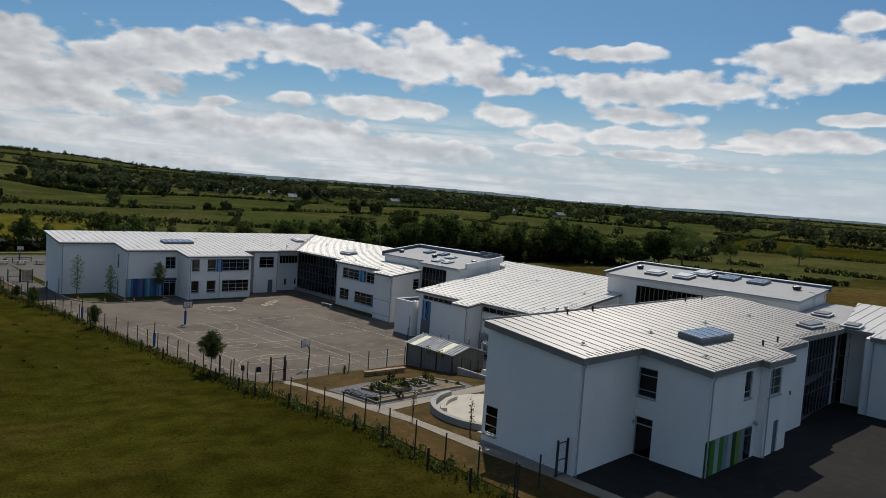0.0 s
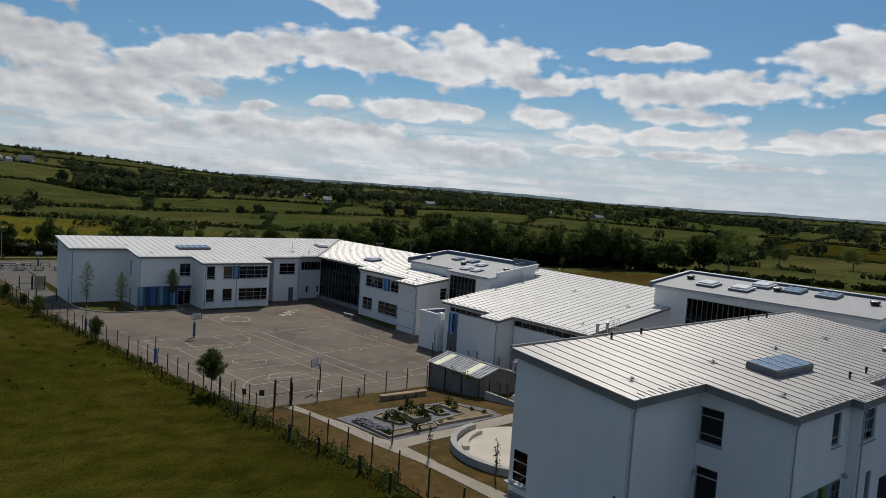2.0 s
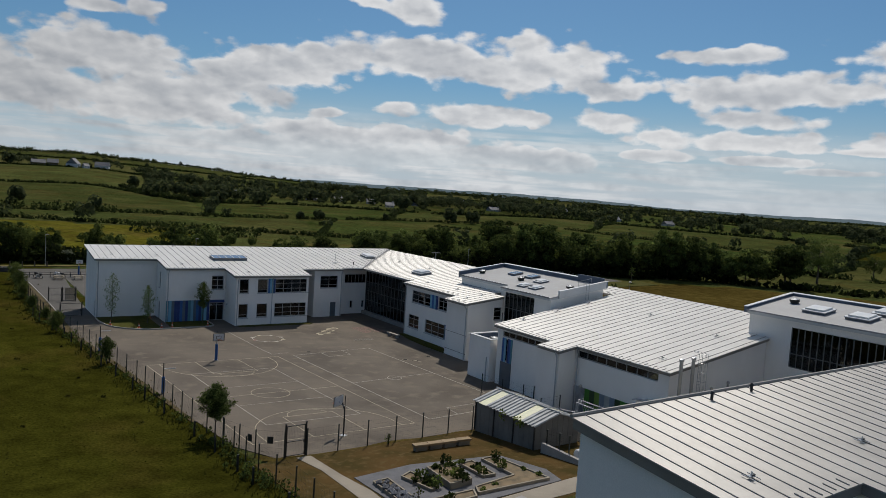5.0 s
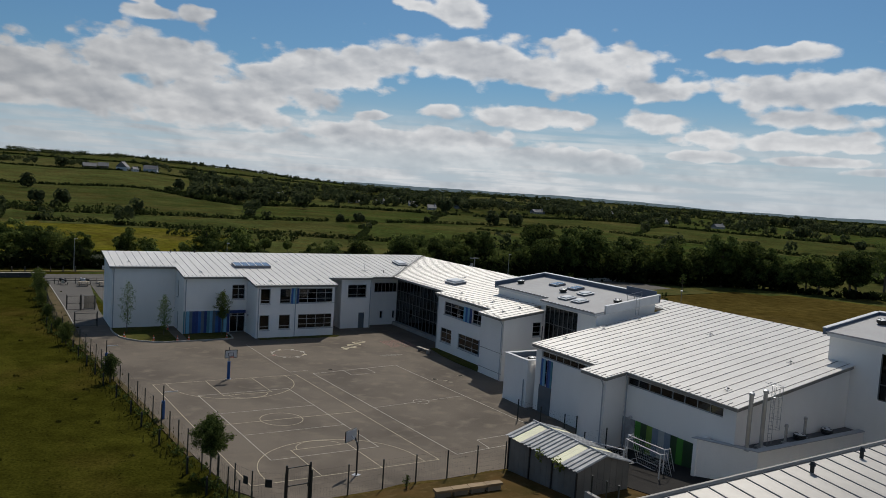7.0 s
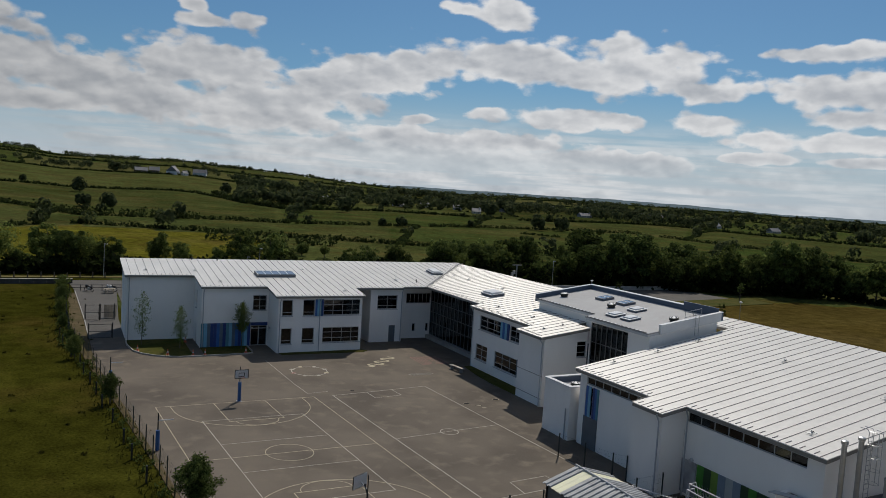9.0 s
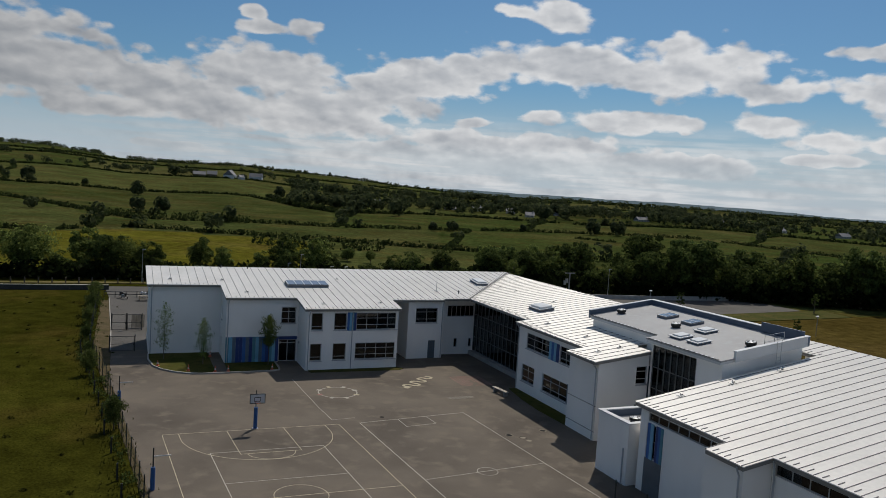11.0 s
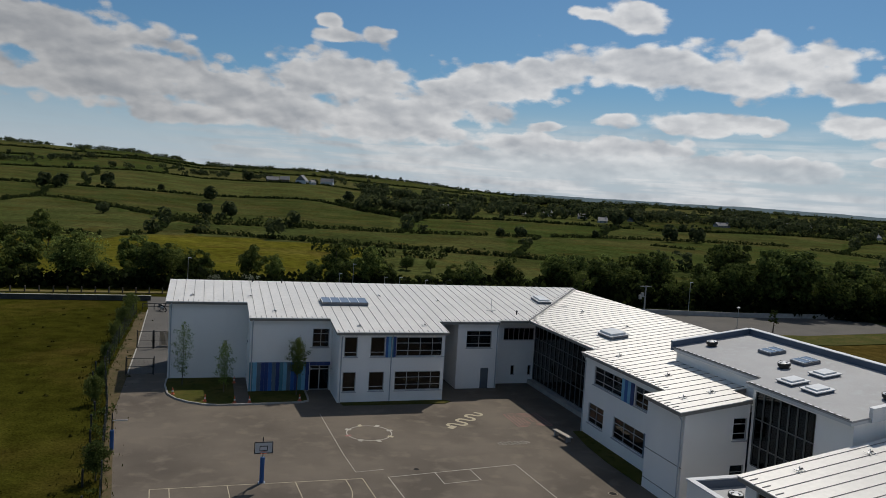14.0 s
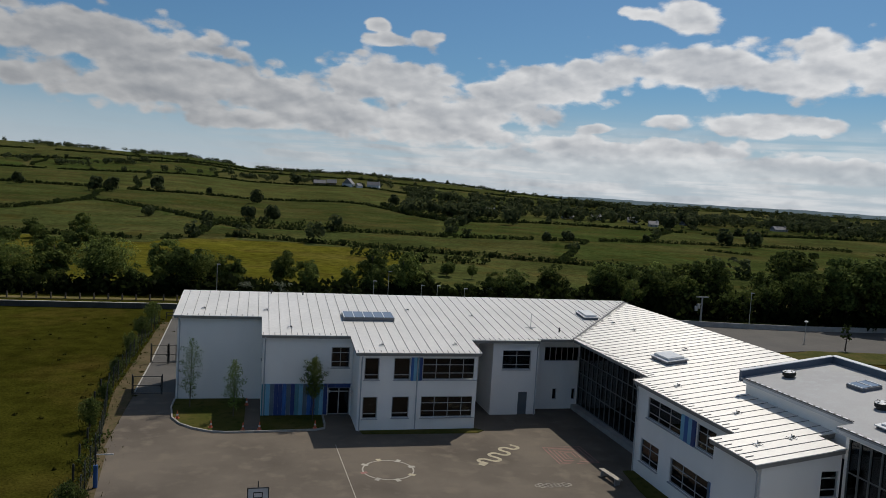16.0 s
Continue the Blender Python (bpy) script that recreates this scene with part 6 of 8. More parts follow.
def fence(name, label, pts, h, spacing, wires=7, group=""):
    """Posts with a welded-wire panel in each bay."""
    f = thing(name, label, "fence", (pts[0][0], pts[0][1], level(*pts[0])), group)
    for (x0, y0), (x1, y1) in zip(pts[:-1], pts[1:]):
        L = math.hypot(x1 - x0, y1 - y0)
        n = max(1, round(L / spacing))
        for k in range(n):
            a = (line(x0, x1, k / n), line(y0, y1, k / n))
            c = (line(x0, x1, (k + 1) / n), line(y0, y1, (k + 1) / n))
            za, zc = level(*a), level(*c)
            part("post", post(a[0], a[1], za - 0.05, h), M_GREENPOST, f)
            wb = Build()
            for j in range(wires):
                zz = 0.1 + (h - 0.2) * j / (wires - 1)
                wb.tube([(a[0], a[1], za + zz), (c[0], c[1], zc + zz)], 0.003, 3, cap=False)
            m = max(2, int(L / n / 0.2))
            for j in range(1, m):
                t = j / m
                px, py = line(a[0], c[0], t), line(a[1], c[1], t)
                pz = line(za, zc, t)
                wb.add([(px - 0.002, py, pz + 0.08), (px + 0.002, py, pz + 0.08), (px + 0.002, py, pz + h - 0.08), (px - 0.002, py, pz + h - 0.08)], [(0, 1, 2, 3)])
            part("wire_panel", wb, M_GREENPOST, f)
    x, y = pts[-1]
    part("post", post(x, y, level(x, y) - 0.05, h), M_GREENPOST, f)
    return f


BOUND = [(-13.6, 66), (-13.6, 42), (-13.3, 29), (-12.4, 23), (-11.3, 15), (-10.6, 7), (-9.8, 0), (-9.2, -6), (-8.5, -13), (-7.9, -19.5), (-7.2, -25), (-7.1, -32), (-7.1, -38), (-7.4, -46), (-7.9, -55), (-8.2, -64)]
fence("boundary_fence", "dark green welded-wire fence between field and school", BOUND, 2.05, 2.6)
fence("playground_fence", "dark wire fence between playground and garden", [(-2.65, -29.6), (12.1, -29.5)], 2.0, 2.4)
fence("playground_fence", "dark wire fence beside the garden gate", [(-7.2, -25.2), (-6.0, -28.4), (-4.3, -29.5)], 2.0, 1.6)
fence("side_fence", "dark wire fence from boundary to the near block", [(-8.2, -64.2), (-6.0, -63.9), (-3.95, -63.48)], 2.0, 2.1)
fence("yard_fence", "dark wire yard fence beside the hall", [(16.6, -30.2), (21.5, -29.8)], 2.0, 2.4)
fence("yard_fence", "dark fence panel behind the low wall", [(12.5, -38.0), (12.5, -39.3), (12.5, -40.3)], 1.7, 1.2)
fence("lobby_fence", "dark wire fence before the hall lobby", [(19.8, -20.6), (21.0, -25.4), (21.6, -26.2)], 1.9, 2.4)


def gate(x, y, w, h, turn, label, leaf_open=0.0, bars=0):
    """Two posts and a framed wire leaf."""
    g = thing("gate", label, "gate", (0, 0, 0), "site gates")
    part("post", Build().box((0, 0, h / 2 + 0.1), (0.1, 0.1, h + 0.2)), M_BLACK, g)
    part("post", Build().box((w, 0, h / 2 + 0.1), (0.1, 0.1, h + 0.2)), M_BLACK, g)
    fr = Build()
    for z in (0.12, h * 0.5, h):
        fr.box((w / 2, 0, z), (w - 0.14, 0.05, 0.05))
    for s in (0.09, w - 0.09):
        fr.box((s, 0, h / 2 + 0.05), (0.05, 0.05, h - 0.1))
    lf = part("leaf", fr, M_BLACK, g)
    wr = Build()
    for k in range(1, int(w / 0.12)):
        wr.box((k * 0.12 + 0.05, 0, h / 2), (0.004, 0.004, h - 0.2))
    part("mesh_infill", wr, M_BLACK, lf)
    part("latch", Build().box((w - 0.15, -0.05, h * 0.48), (0.08, 0.06, 0.22)), M_BLACK, lf)
    g.matrix_basis = pose(x, y, level(x, y), 0, 0, turn)
    return g


gate(-4.25, -29.5, 1.55, 2.25, 2, "black framed mesh garden gate")
gate(-11.35, 29.3, 2.6, 1.7, 0, "black framed lane gate, closed")
gate(-11.4, 41.5, 1.75, 2.0, 0, "black framed lane gate with mesh")
gate(-9.6, 41.5, 1.75, 2.0, 0, "black framed lane gate with mesh")
gate(-3.9, -63.45, 0.95, 2.1, 0, "black narrow side gate beside the near block")
for x, y, a in ((-6.25, -27.9, -68), (-5.15, -28.95, -33)):
    s = thing("fence_sign", "small dark notice plate on the playground fence", "sign", (x, y, 1.2), "notice plates")
    part("plate", Build().box((x, y, 1.25), (0.42, 0.03, 0.5), radians(a)), M_BLACK, s)
# short older posts along the field side
r_ = random.Random(4)
for i in range(len(BOUND) - 1):
    (x0, y0), (x1, y1) = BOUND[i], BOUND[i + 1]
    n = int(math.hypot(x1 - x0, y1 - y0) / 3.4)
    for k in range(n):
        t = (k + r_.uniform(0.3, 0.7)) / max(n, 1)
        x, y = line(x0, x1, t) - r_.uniform(0.9, 1.15), line(y0, y1, t)
        if y < 32:
            bb = Build().box((x, y, level(x, y) + 0.5), (0.12, 0.12, 1.15)).box((x, y, level(x, y) + 1.09), (0.09, 0.09, 0.05))
            piece("timber_post", bb, M_BLACK, "short dark timber stake beside the boundary fence", "post", "stakes along the field")

# ---------------------------------------------------------------- garden
shed = thing("storage_shed", "grey corrugated shed with cream translucent roof strips and creeper", "shed", (14, -33.5, 0.3))
for i in range(12):
    y0, y1 = -37.2 + 0.6 * i, -37.2 + 0.6 * (i + 1)
    part("wall_sheet", Build().span((11.98, y0 + 0.01, level(0, y0) - 0.1), (12.03 + 0.012 * (i % 2), y1 - 0.01, 2.6)), M_SHEDWALL, shed)
    part("wall_sheet", Build().span((16.4, y0 + 0.01, level(0, y0) - 0.1), (16.45, y1 - 0.01, 2.6)), M_SHEDWALL, shed)
for y in (-37.2, -30.0):
    for i in range(8):
        x0, x1 = 12.0 + 0.55 * i, 12.0 + 0.55 * (i + 1)
        zt = 2.6 + 0.7 * (1 - abs((x0 + x1) / 2 - 14.2) / 2.2)
        part("wall_sheet", Build().span((x0 + 0.01, y - 0.03, level(0, y) - 0.1), (x1 - 0.01, y + 0.02 + 0.01 * (i % 2), zt)), M_SHEDWALL, shed)
for i in range(9):
    y0 = -37.4 + 0.85 * i
    for side, xe in ((0, 11.75), (1, 16.65)):
        bb = Build()
        ze, zr = 2.56, 3.3
        amp = 0.02 if i in (2, 7) else 0.075
        prof = [(y0 + 0.85 * q, u * amp) for q, u in ((0, 0), (0.06, 1), (0.25, 1), (0.31, 0), (0.5, 0), (0.56, 1), (0.75, 1), (0.81, 0), (1, 0))]
        for low in (0, 0.03):
            for x, z in ((xe, ze), (14.2, zr)):
                bb.v += [(x, py, z + up - low) for py, up in prof]
        for j in range(8):
            bb.f += [(j, 9 + j, 10 + j, 1 + j), (18 + j, 19 + j, 28 + j, 27 + j), (j, j + 1, 19 + j, 18 + j), (9 + j, 27 + j, 28 + j, 10 + j)]
        bb.f += [(0, 18, 27, 9), (8, 17, 35, 26)]
        part("roof_sheet", bb, M_SHEET_Y if i in (2, 7) else M_SHEET, shed)
part("ridge", Build().tube([(14.2, -37.45, 3.36), (14.2, -29.75, 3.36)], 0.07, 6), M_SHEET, shed)
for y in (-37.2, -34.8, -32.4, -30.0):
    part("post", Build().box((11.93, y, 1.4), (0.09, 0.09, 2.5)), M_BLACK, shed)
piece("retaining_wall", Build().span((11.95, -43.0, 0.5), (12.2, -38.0, 1.6)), M_CONC, "low pale concrete wall beside the shed", "wall", kind="structure")
for k, (y, n) in enumerate(((-33.6, 40), (-35.6, 70))):
    vs, fs, rc = [], [], random.Random(50 + k)
    for q in range(5):
        clump(vs, fs, 11.75 - 0.05 * q, y + rc.gauss(0, 0.25), 2.0 + 0.15 * q, 0.25, 0.5, n // 5, 0.06, rc)
    me = bpy.data.meshes.new("creeper")
    me.from_pydata(vs, [], fs)
    part("creeper", me, M_LEAF_L, shed, "green creeper hanging from the eaves")
butt = thing("water_butt", "white plastic barrel lying behind the low wall", "barrel", (12.9, -41.1, 1.2))
part("drum", Build().tube([(12.5, -41.1, 1.62), (12.58, -41.1, 1.62), (13.4, -41.1, 1.62), (13.48, -41.1, 1.62)], 0.4, 16, [0.34, 0.4, 0.4, 0.34]), M_BOARD, butt)
for x in (12.75, 13.2):
    part("hoop", Build().tube([(x, -41.1, 1.62), (x + 0.06, -41.1, 1.62)], 0.415, 16), M_BOARD, butt)
part("cradle", Build().span((12.6, -41.4, 1.1), (13.4, -40.8, 1.28)), M_SLEEPER, butt)

bench = thing("sleeper_bench", "long pale timber log bench on the grass bank", "bench", (6.7, -33, 0.3))
ba_, bb_ = Vector((4.3, -32.75)), Vector((9.1, -33.2))
for k in range(4):
    a, c = ba_.lerp(bb_, k / 4), ba_.lerp(bb_, (k + 1) / 4)
    m = (a + c) / 2
    ang = math.atan2(c.y - a.y, c.x - a.x)
    zl = level(m.x, m.y)
    part("beam", Build().box((m.x, m.y, zl + 0.42), ((c - a).length - 0.02, 0.55, 0.16), ang), M_WOOD, bench)
    part("support", Build().box((m.x, m.y, zl + 0.16), ((c - a).length - 0.25, 0.4, 0.4), ang), M_SLEEPER, bench)

strips("service_yard", [(16.6, -30.0), (24.2, -30.0), (24.2, -36.8), (22.2, -41), (17, -41), (16.6, -37.4)], 0.05, M_NEWTAR, "dark tarmac yard between shed and hall", "yard")
strips("gravel_bed", [(-2.3, -36.2), (2.3, -35.6), (8.9, -37.0), (9.4, -41.4), (8.6, -43.7), (2.5, -44.2), (-2.9, -44.5), (-2.6, -41)], 0.045, M_GRAVEL, "grey gravel round the planting beds", "gravel")


def planter(pts, h, label, fill, plants, seed):
    """A raised bed: timber boards along its outline, soil and plants in it."""
    p = thing("raised_bed", label, "planter", (pts[0][0], pts[0][1], level(*pts[0])), "raised planting beds")
    n = len(pts)
    for i in range(n):
        a, c = Vector(pts[i]), Vector(pts[(i + 1) % n])
        m = (a + c) / 2
        ang = math.atan2(c.y - a.y, c.x - a.x)
        z = level(m.x, m.y)
        za, zc = level(*a), level(*c)
        d = (c - a).normalized()
        nn = Vector((-d.y, d.x)) * 0.055
        vs = [(a - nn, za), (c - nn, zc), (c + nn, zc), (a + nn, za)]
        low = [(v.x, v.y, zz - 0.1) for v, zz in vs]
        top = [(v.x, v.y, zz + h) for v, zz in vs]
        part("board", Build().add(low + top, [(3, 2, 1, 0), (4, 5, 6, 7), (0, 1, 5, 4), (1, 2, 6, 5), (2, 3, 7, 6), (3, 0, 4, 7)]), M_SLEEPER, p)
    part("soil", Build().slab(pts, lambda x, y: level(x, y) + h - 0.08, 0.2), fill, p)
    r = random.Random(seed)
    xs, ys = [q[0] for q in pts], [q[1] for q in pts]
    tries = 0
    while tries < plants:
        x, y = r.uniform(min(xs), max(xs)), r.uniform(min(ys), max(ys))
        tries += 1
        if any(a - 0.02 <= y <= c + 0.02 for a, c in clips(pts, 0, x)):
            vs, fs = [], []
            big = r.random() < 0.13
            clump(vs, fs, x, y, level(x, y) + h - 0.1, 0.36 if big else 0.2, r.uniform(0.5, 0.85) if big else r.uniform(0.12, 0.4), 60 if big else 24, 0.07, r)
            me = bpy.data.meshes.new("plant")
            me.from_pydata(vs, [], fs)
            part("plant", me, (M_HEDGE, M_LEAF_D, M_HEDGE, M_LEAF)[tries % 4], p, "low green herb" if not big else "bushy green shrub")
    return p


planter([(-1.9, -38.0), (-0.8, -37.9), (-1.5, -42.7), (2.4, -42.6), (1.85, -43.65), (-2.6, -43.9)], 0.24, "L-shaped timber raised bed with stones and low plants", M_SOIL, 9, 2)
planter([(0.15, -38.0), (1.15, -37.4), (1.1, -40.8), (0.3, -41.2)], 0.24, "narrow timber raised bed with flowering plants", M_SOIL, 15, 3)
planter([(2.2, -37.8), (4.3, -37.6), (3.2, -41.3), (1.5, -41.5)], 0.46, "tall timber raised bed with bushy plants", M_SOIL, 22, 5)
planter([(5.0, -37.6), (6.1, -37.5), (5.5, -40.8), (4.6, -40.7)], 0.24, "narrow timber raised bed with dry plants", M_SOIL, 12, 4)
planter([(6.95, -37.5), (8.1, -37.45), (7.9, -43.3), (2.35, -43.2), (2.9, -42.2), (6.4, -41.6)], 0.24, "L-shaped timber raised bed with sandy soil", M_SOIL, 12, 7)
r_ = random.Random(9)
for k in range(70):
    x, y = r_.uniform(-1.85, -1.1), r_.uniform(-42.6, -38.4)
    x -= (y + 38) * -0.11
    s = r_.uniform(0.2, 0.42)
    bb = Build()
    q = [(r_.uniform(0.8, 1.2), r_.uniform(0.7, 1.1)) for _ in range(6)]
    low = [(x + s * 0.5 * a * math.cos(i * 1.047), y + s * 0.5 * a * math.sin(i * 1.047), level(x, y) + 0.12) for i, (a, c) in enumerate(q)]
    mid = [(x + s * 0.55 * c * math.cos(i * 1.047 + 0.3), y + s * 0.55 * c * math.sin(i * 1.047 + 0.3), level(x, y) + 0.18 + s * 0.4) for i, (a, c) in enumerate(q)]
    bb.add(low + mid + [(x, y, level(x, y) + 0.2 + s * 0.7)], [(i, (i + 1) % 6, 6 + (i + 1) % 6, 6 + i) for i in range(6)] + [(6 + i, 6 + (i + 1) % 6, 12) for i in range(6)])
    piece("stone", bb, M_STONE, "rough grey stone in the raised bed", "stone", "stones in the bed")

# round seating with pale paving
CXR, CYR, RR = 3.3, -51.8, 5.35
seat = thing("curved_seat_wall", "curved pale concrete seating wall with a stepped bench", "seat wall", (CXR, CYR, 2))
for a0, a1, ra, rb, hh in ((95, 262, RR - 0.42, RR, 0.62), (98, 150, RR - 1.25, RR - 0.8, 0.42)):
    n = 14
    for k in range(n):
        t0, t1 = radians(line(a0, a1, k / n)), radians(line(a0, a1, (k + 1) / n) - 0.15)
        q = [(CXR + rr * math.cos(t), CYR + rr * math.sin(t)) for rr, t in ((ra, t0), (rb, t0), (rb, t1), (ra, t1))]
        part("block", Build().slab(q, 1.95 + hh, hh + 0.7), M_CONC if hh > 0.5 else M_SAND, seat)
b = Build().slab([(CXR + (RR - 0.45) * math.cos(radians(a)), CYR + (RR - 0.45) * math.sin(radians(a))) for a in range(0, 360, 8)], 2.13, 0.3)
piece("round_paving", b, M_SAND, "pale sand-coloured round paving inside the seat wall", "paving", kind="structure")
strips("garden_lawn", [(3.2, -46.7), (9.5, -46.2), (10.5, -48.5), (6.5, -47.0)], 0.06, M_LAWN, "small green lawn beside the round seat", "lawn")

# white steel goals and yard clutter beside the hall


def goal(x, y, turn, h=1.95):
    g = thing("goal", "white tubular steel football goal with net frame", "goal", (0, 0, 0), "goals in the yard")
    w, d = 3.4, 1.3
    for s in (-w / 2, w / 2):
        part("post", Build().tube([(s, 0, 0), (s, 0, h)], 0.045, 8), M_BOARD, g)
        part("stay", Build().tube([(s, 0, h), (s, d * 0.45, h), (s, d, 0.04), (s, 0, 0.04)], 0.028, 6), M_BOARD, g)
    part("crossbar", Build().tube([(-w / 2, 0, h), (w / 2, 0, h)], 0.045, 8), M_BOARD, g)
    part("ground_bar", Build().tube([(-w / 2, d, 0.04), (w / 2, d, 0.04)], 0.028, 6), M_BOARD, g)
    nb = Build()
    for k in range(1, 15):
        s = -w / 2 + w * k / 15
        nb.tube([(s, d * 0.45, h), (s, d, 0.05)], 0.006, 3, cap=False)
    for k in range(1, 8):
        t = k / 8
        nb.tube([(-w / 2, line(d * 0.45, d, t), line(h, 0.05, t)), (w / 2, line(d * 0.45, d, t), line(h, 0.05, t))], 0.006, 3, cap=False)
    part("net", nb, M_BOARD, g)
    g.matrix_basis = pose(x, y, level(x, y), 0, 0, turn)


goal(19.75, -35.2, -92)
goal(20.9, -34.4, -88)
goal(19.4, -31.5, -64, 1.3)

# ---------------------------------------------------------------- kerbed lawns before the north wing
LAWN1 = [(-7.3, 27.5), (-7.35, 25.0), (-6.95, 22.0), (-6.2, 20.4), (-5.1, 19.2), (-3.9, 18.4), (-2.6, 18.0), (-1.15, 18.0), (-1.15, 27.5)]
LAWN2 = [(0.15, 22.1), (0.15, 18.05), (2.3, 18.1), (4.6, 18.2), (5.3, 18.5), (5.4, 22.1)]
for pts in (LAWN1, LAWN2):
    piece("lawn_bed", Build().slab(pts, 0.09, 0.2), M_LAWN, "kerbed patch of green lawn before the wing", "lawn", kind="structure")
kerb = thing("kerb", "pale kerb stones round the lawn beds", "kerb", (-3, 18, 0), kind="structure")
KL = [(-7.42, 27.4), (-7.45, 25.0), (-7.05, 21.95), (-6.28, 20.32), (-5.16, 19.1), (-3.94, 18.3), (-2.62, 17.9), (-1.15, 17.9), (2.3, 18.0), (4.62, 18.1), (5.38, 18.45), (5.5, 19.6), (5.5, 22.1)]
for (x0, y0), (x1, y1) in zip(KL[:-1], KL[1:]):
    L = math.hypot(x1 - x0, y1 - y0)
    n = max(1, round(L / 0.9))
    for k in range(n):
        cx, cy = line(x0, x1, (k + 0.5) / n), line(y0, y1, (k + 0.5) / n)
        part("kerb_stone", Build().box((cx, cy, 0.03), (L / n - 0.012, 0.13, 0.24), math.atan2(y1 - y0, x1 - x0)), M_KERB, kerb)
piece("grass_strip", Build().slab([(26.9, 7.2), (27.75, 7.2), (27.75, -4.5), (26.15, -4.5), (26.05, 0.0), (26.3, 3.5)], 0.07, 0.2), M_LAWN, "narrow grass strip along the east wing", "lawn", kind="structure")
piece("grass_strip", Build().slab([(8.2, 17.75), (18.3, 17.75), (18.9, 17.2), (18.2, 16.6), (8.4, 16.9)], 0.06, 0.2), M_LAWN, "narrow grass strip before the north wing", "lawn", kind="structure")
for x, y in ((-6.6, 21.7), (-3.75, 19.1), (-1.2, 18.35), (0.1, 18.35), (4.6, 18.5), (-1.05, 25.3)):
    cn = thing("traffic_cone", "small orange cone with white band on the kerb", "cone", (x, y, 0.09), "cones along the lawn")
    part("base", Build().box((x, y, 0.11), (0.34, 0.34, 0.04)), M_RED, cn)
    part("body", Build().tube([(x, y, 0.13), (x, y, 0.72)], 0.1, 10, [0.12, 0.03]), M_RED, cn)
    part("band", Build().tube([(x, y, 0.34), (x, y, 0.46)], 0.1, 10, [0.095, 0.075]), M_BOARD, cn)
sb = thing("playground_bench", "pale slatted bench at the playground edge", "bench", (25.05, 5.6, 0))
for k in range(3):
    part("slat", Build().box((24.91 + 0.14 * k, 5.6, 0.47), (0.11, 2.4, 0.05), 0.14), M_SAND, sb)
for y in (4.75, 6.45):
    part("leg", Build().box((25.05 - (y - 5.6) * 0.14, y, 0.22), (0.46, 0.1, 0.44), 0.14), M_CONC, sb)

# ---------------------------------------------------------------- covers let into the playground
def manhole(x, y, r, label, lid, rim):
    c = thing("manhole_cover", label, "manhole cover", (x, y, 0), "covers in the playground")
    part("lid", Build().tube([(x, y, -0.03), (x, y, 0.012)], r, 20, [r * 0.8, r * 0.8]), lid, c)
    ring = Build()
    stroke(ring, [(x + r * 0.9 * math.cos(k * math.tau / 20), y + r * 0.9 * math.sin(k * math.tau / 20)) for k in range(20)], r * 0.2, 0.014, True)
    part("rim", ring, rim, c)


manhole(10.96, 0.79, 0.2, "dark iron drain cover in the playground tarmac", M_NEWTAR, M_NEWTAR)
manhole(19.84, -6.06, 0.34, "worn dark iron cover in the playground tarmac", M_NEWTAR, M_SLEEPER)
manhole(23.33, -5.58, 0.34, "worn dark iron cover in the playground tarmac", M_NEWTAR, M_SLEEPER)
manhole(20.69, -6.86, 0.31, "round cover with a pale lid and dark rim", M_SLEEPER, M_NEWTAR)
manhole(20.84, -7.63, 0.22, "small pale cover in the playground tarmac", M_SLEEPER, M_SLEEPER)

# ---------------------------------------------------------------- things on the roofs
def on_roof(zf, x, y, sx, sy):
    """Tilt of a roof as a matrix at x, y."""
    e = 0.01
    gx, gy = (zf(x + e, y) - zf(x, y)) / e, (zf(x, y + e) - zf(x, y)) / e
    nz = Vector((-gx, -gy, 1)).normalized()
    ux = Vector((1, 0, gx)).normalized()
    uy = nz.cross(ux)
    m = Matrix((ux, uy, nz)).transposed().to_4x4()
    m.translation = (x, y, zf(x, y))
    return m


M_SKYGLASS = bpy.data.materials.new("skylight_glass")
M_SKYGLASS.use_nodes = True
_p = M_SKYGLASS.node_tree.nodes["Principled BSDF"]
_p.inputs["Base Color"].default_value, _p.inputs["Roughness"].default_value = (0.22, 0.245, 0.28, 1), 0.08
_p.inputs["Coat Weight"].default_value = 0.6
M_SKYKERB = mat("skylight_kerb", (0.15, 0.158, 0.175), (0.12, 0.127, 0.14), 1.0, 0.5)
M_DOME = mat("opal_skylight", (0.66, 0.67, 0.67), (0.58, 0.59, 0.60), 1.0, 0.35)


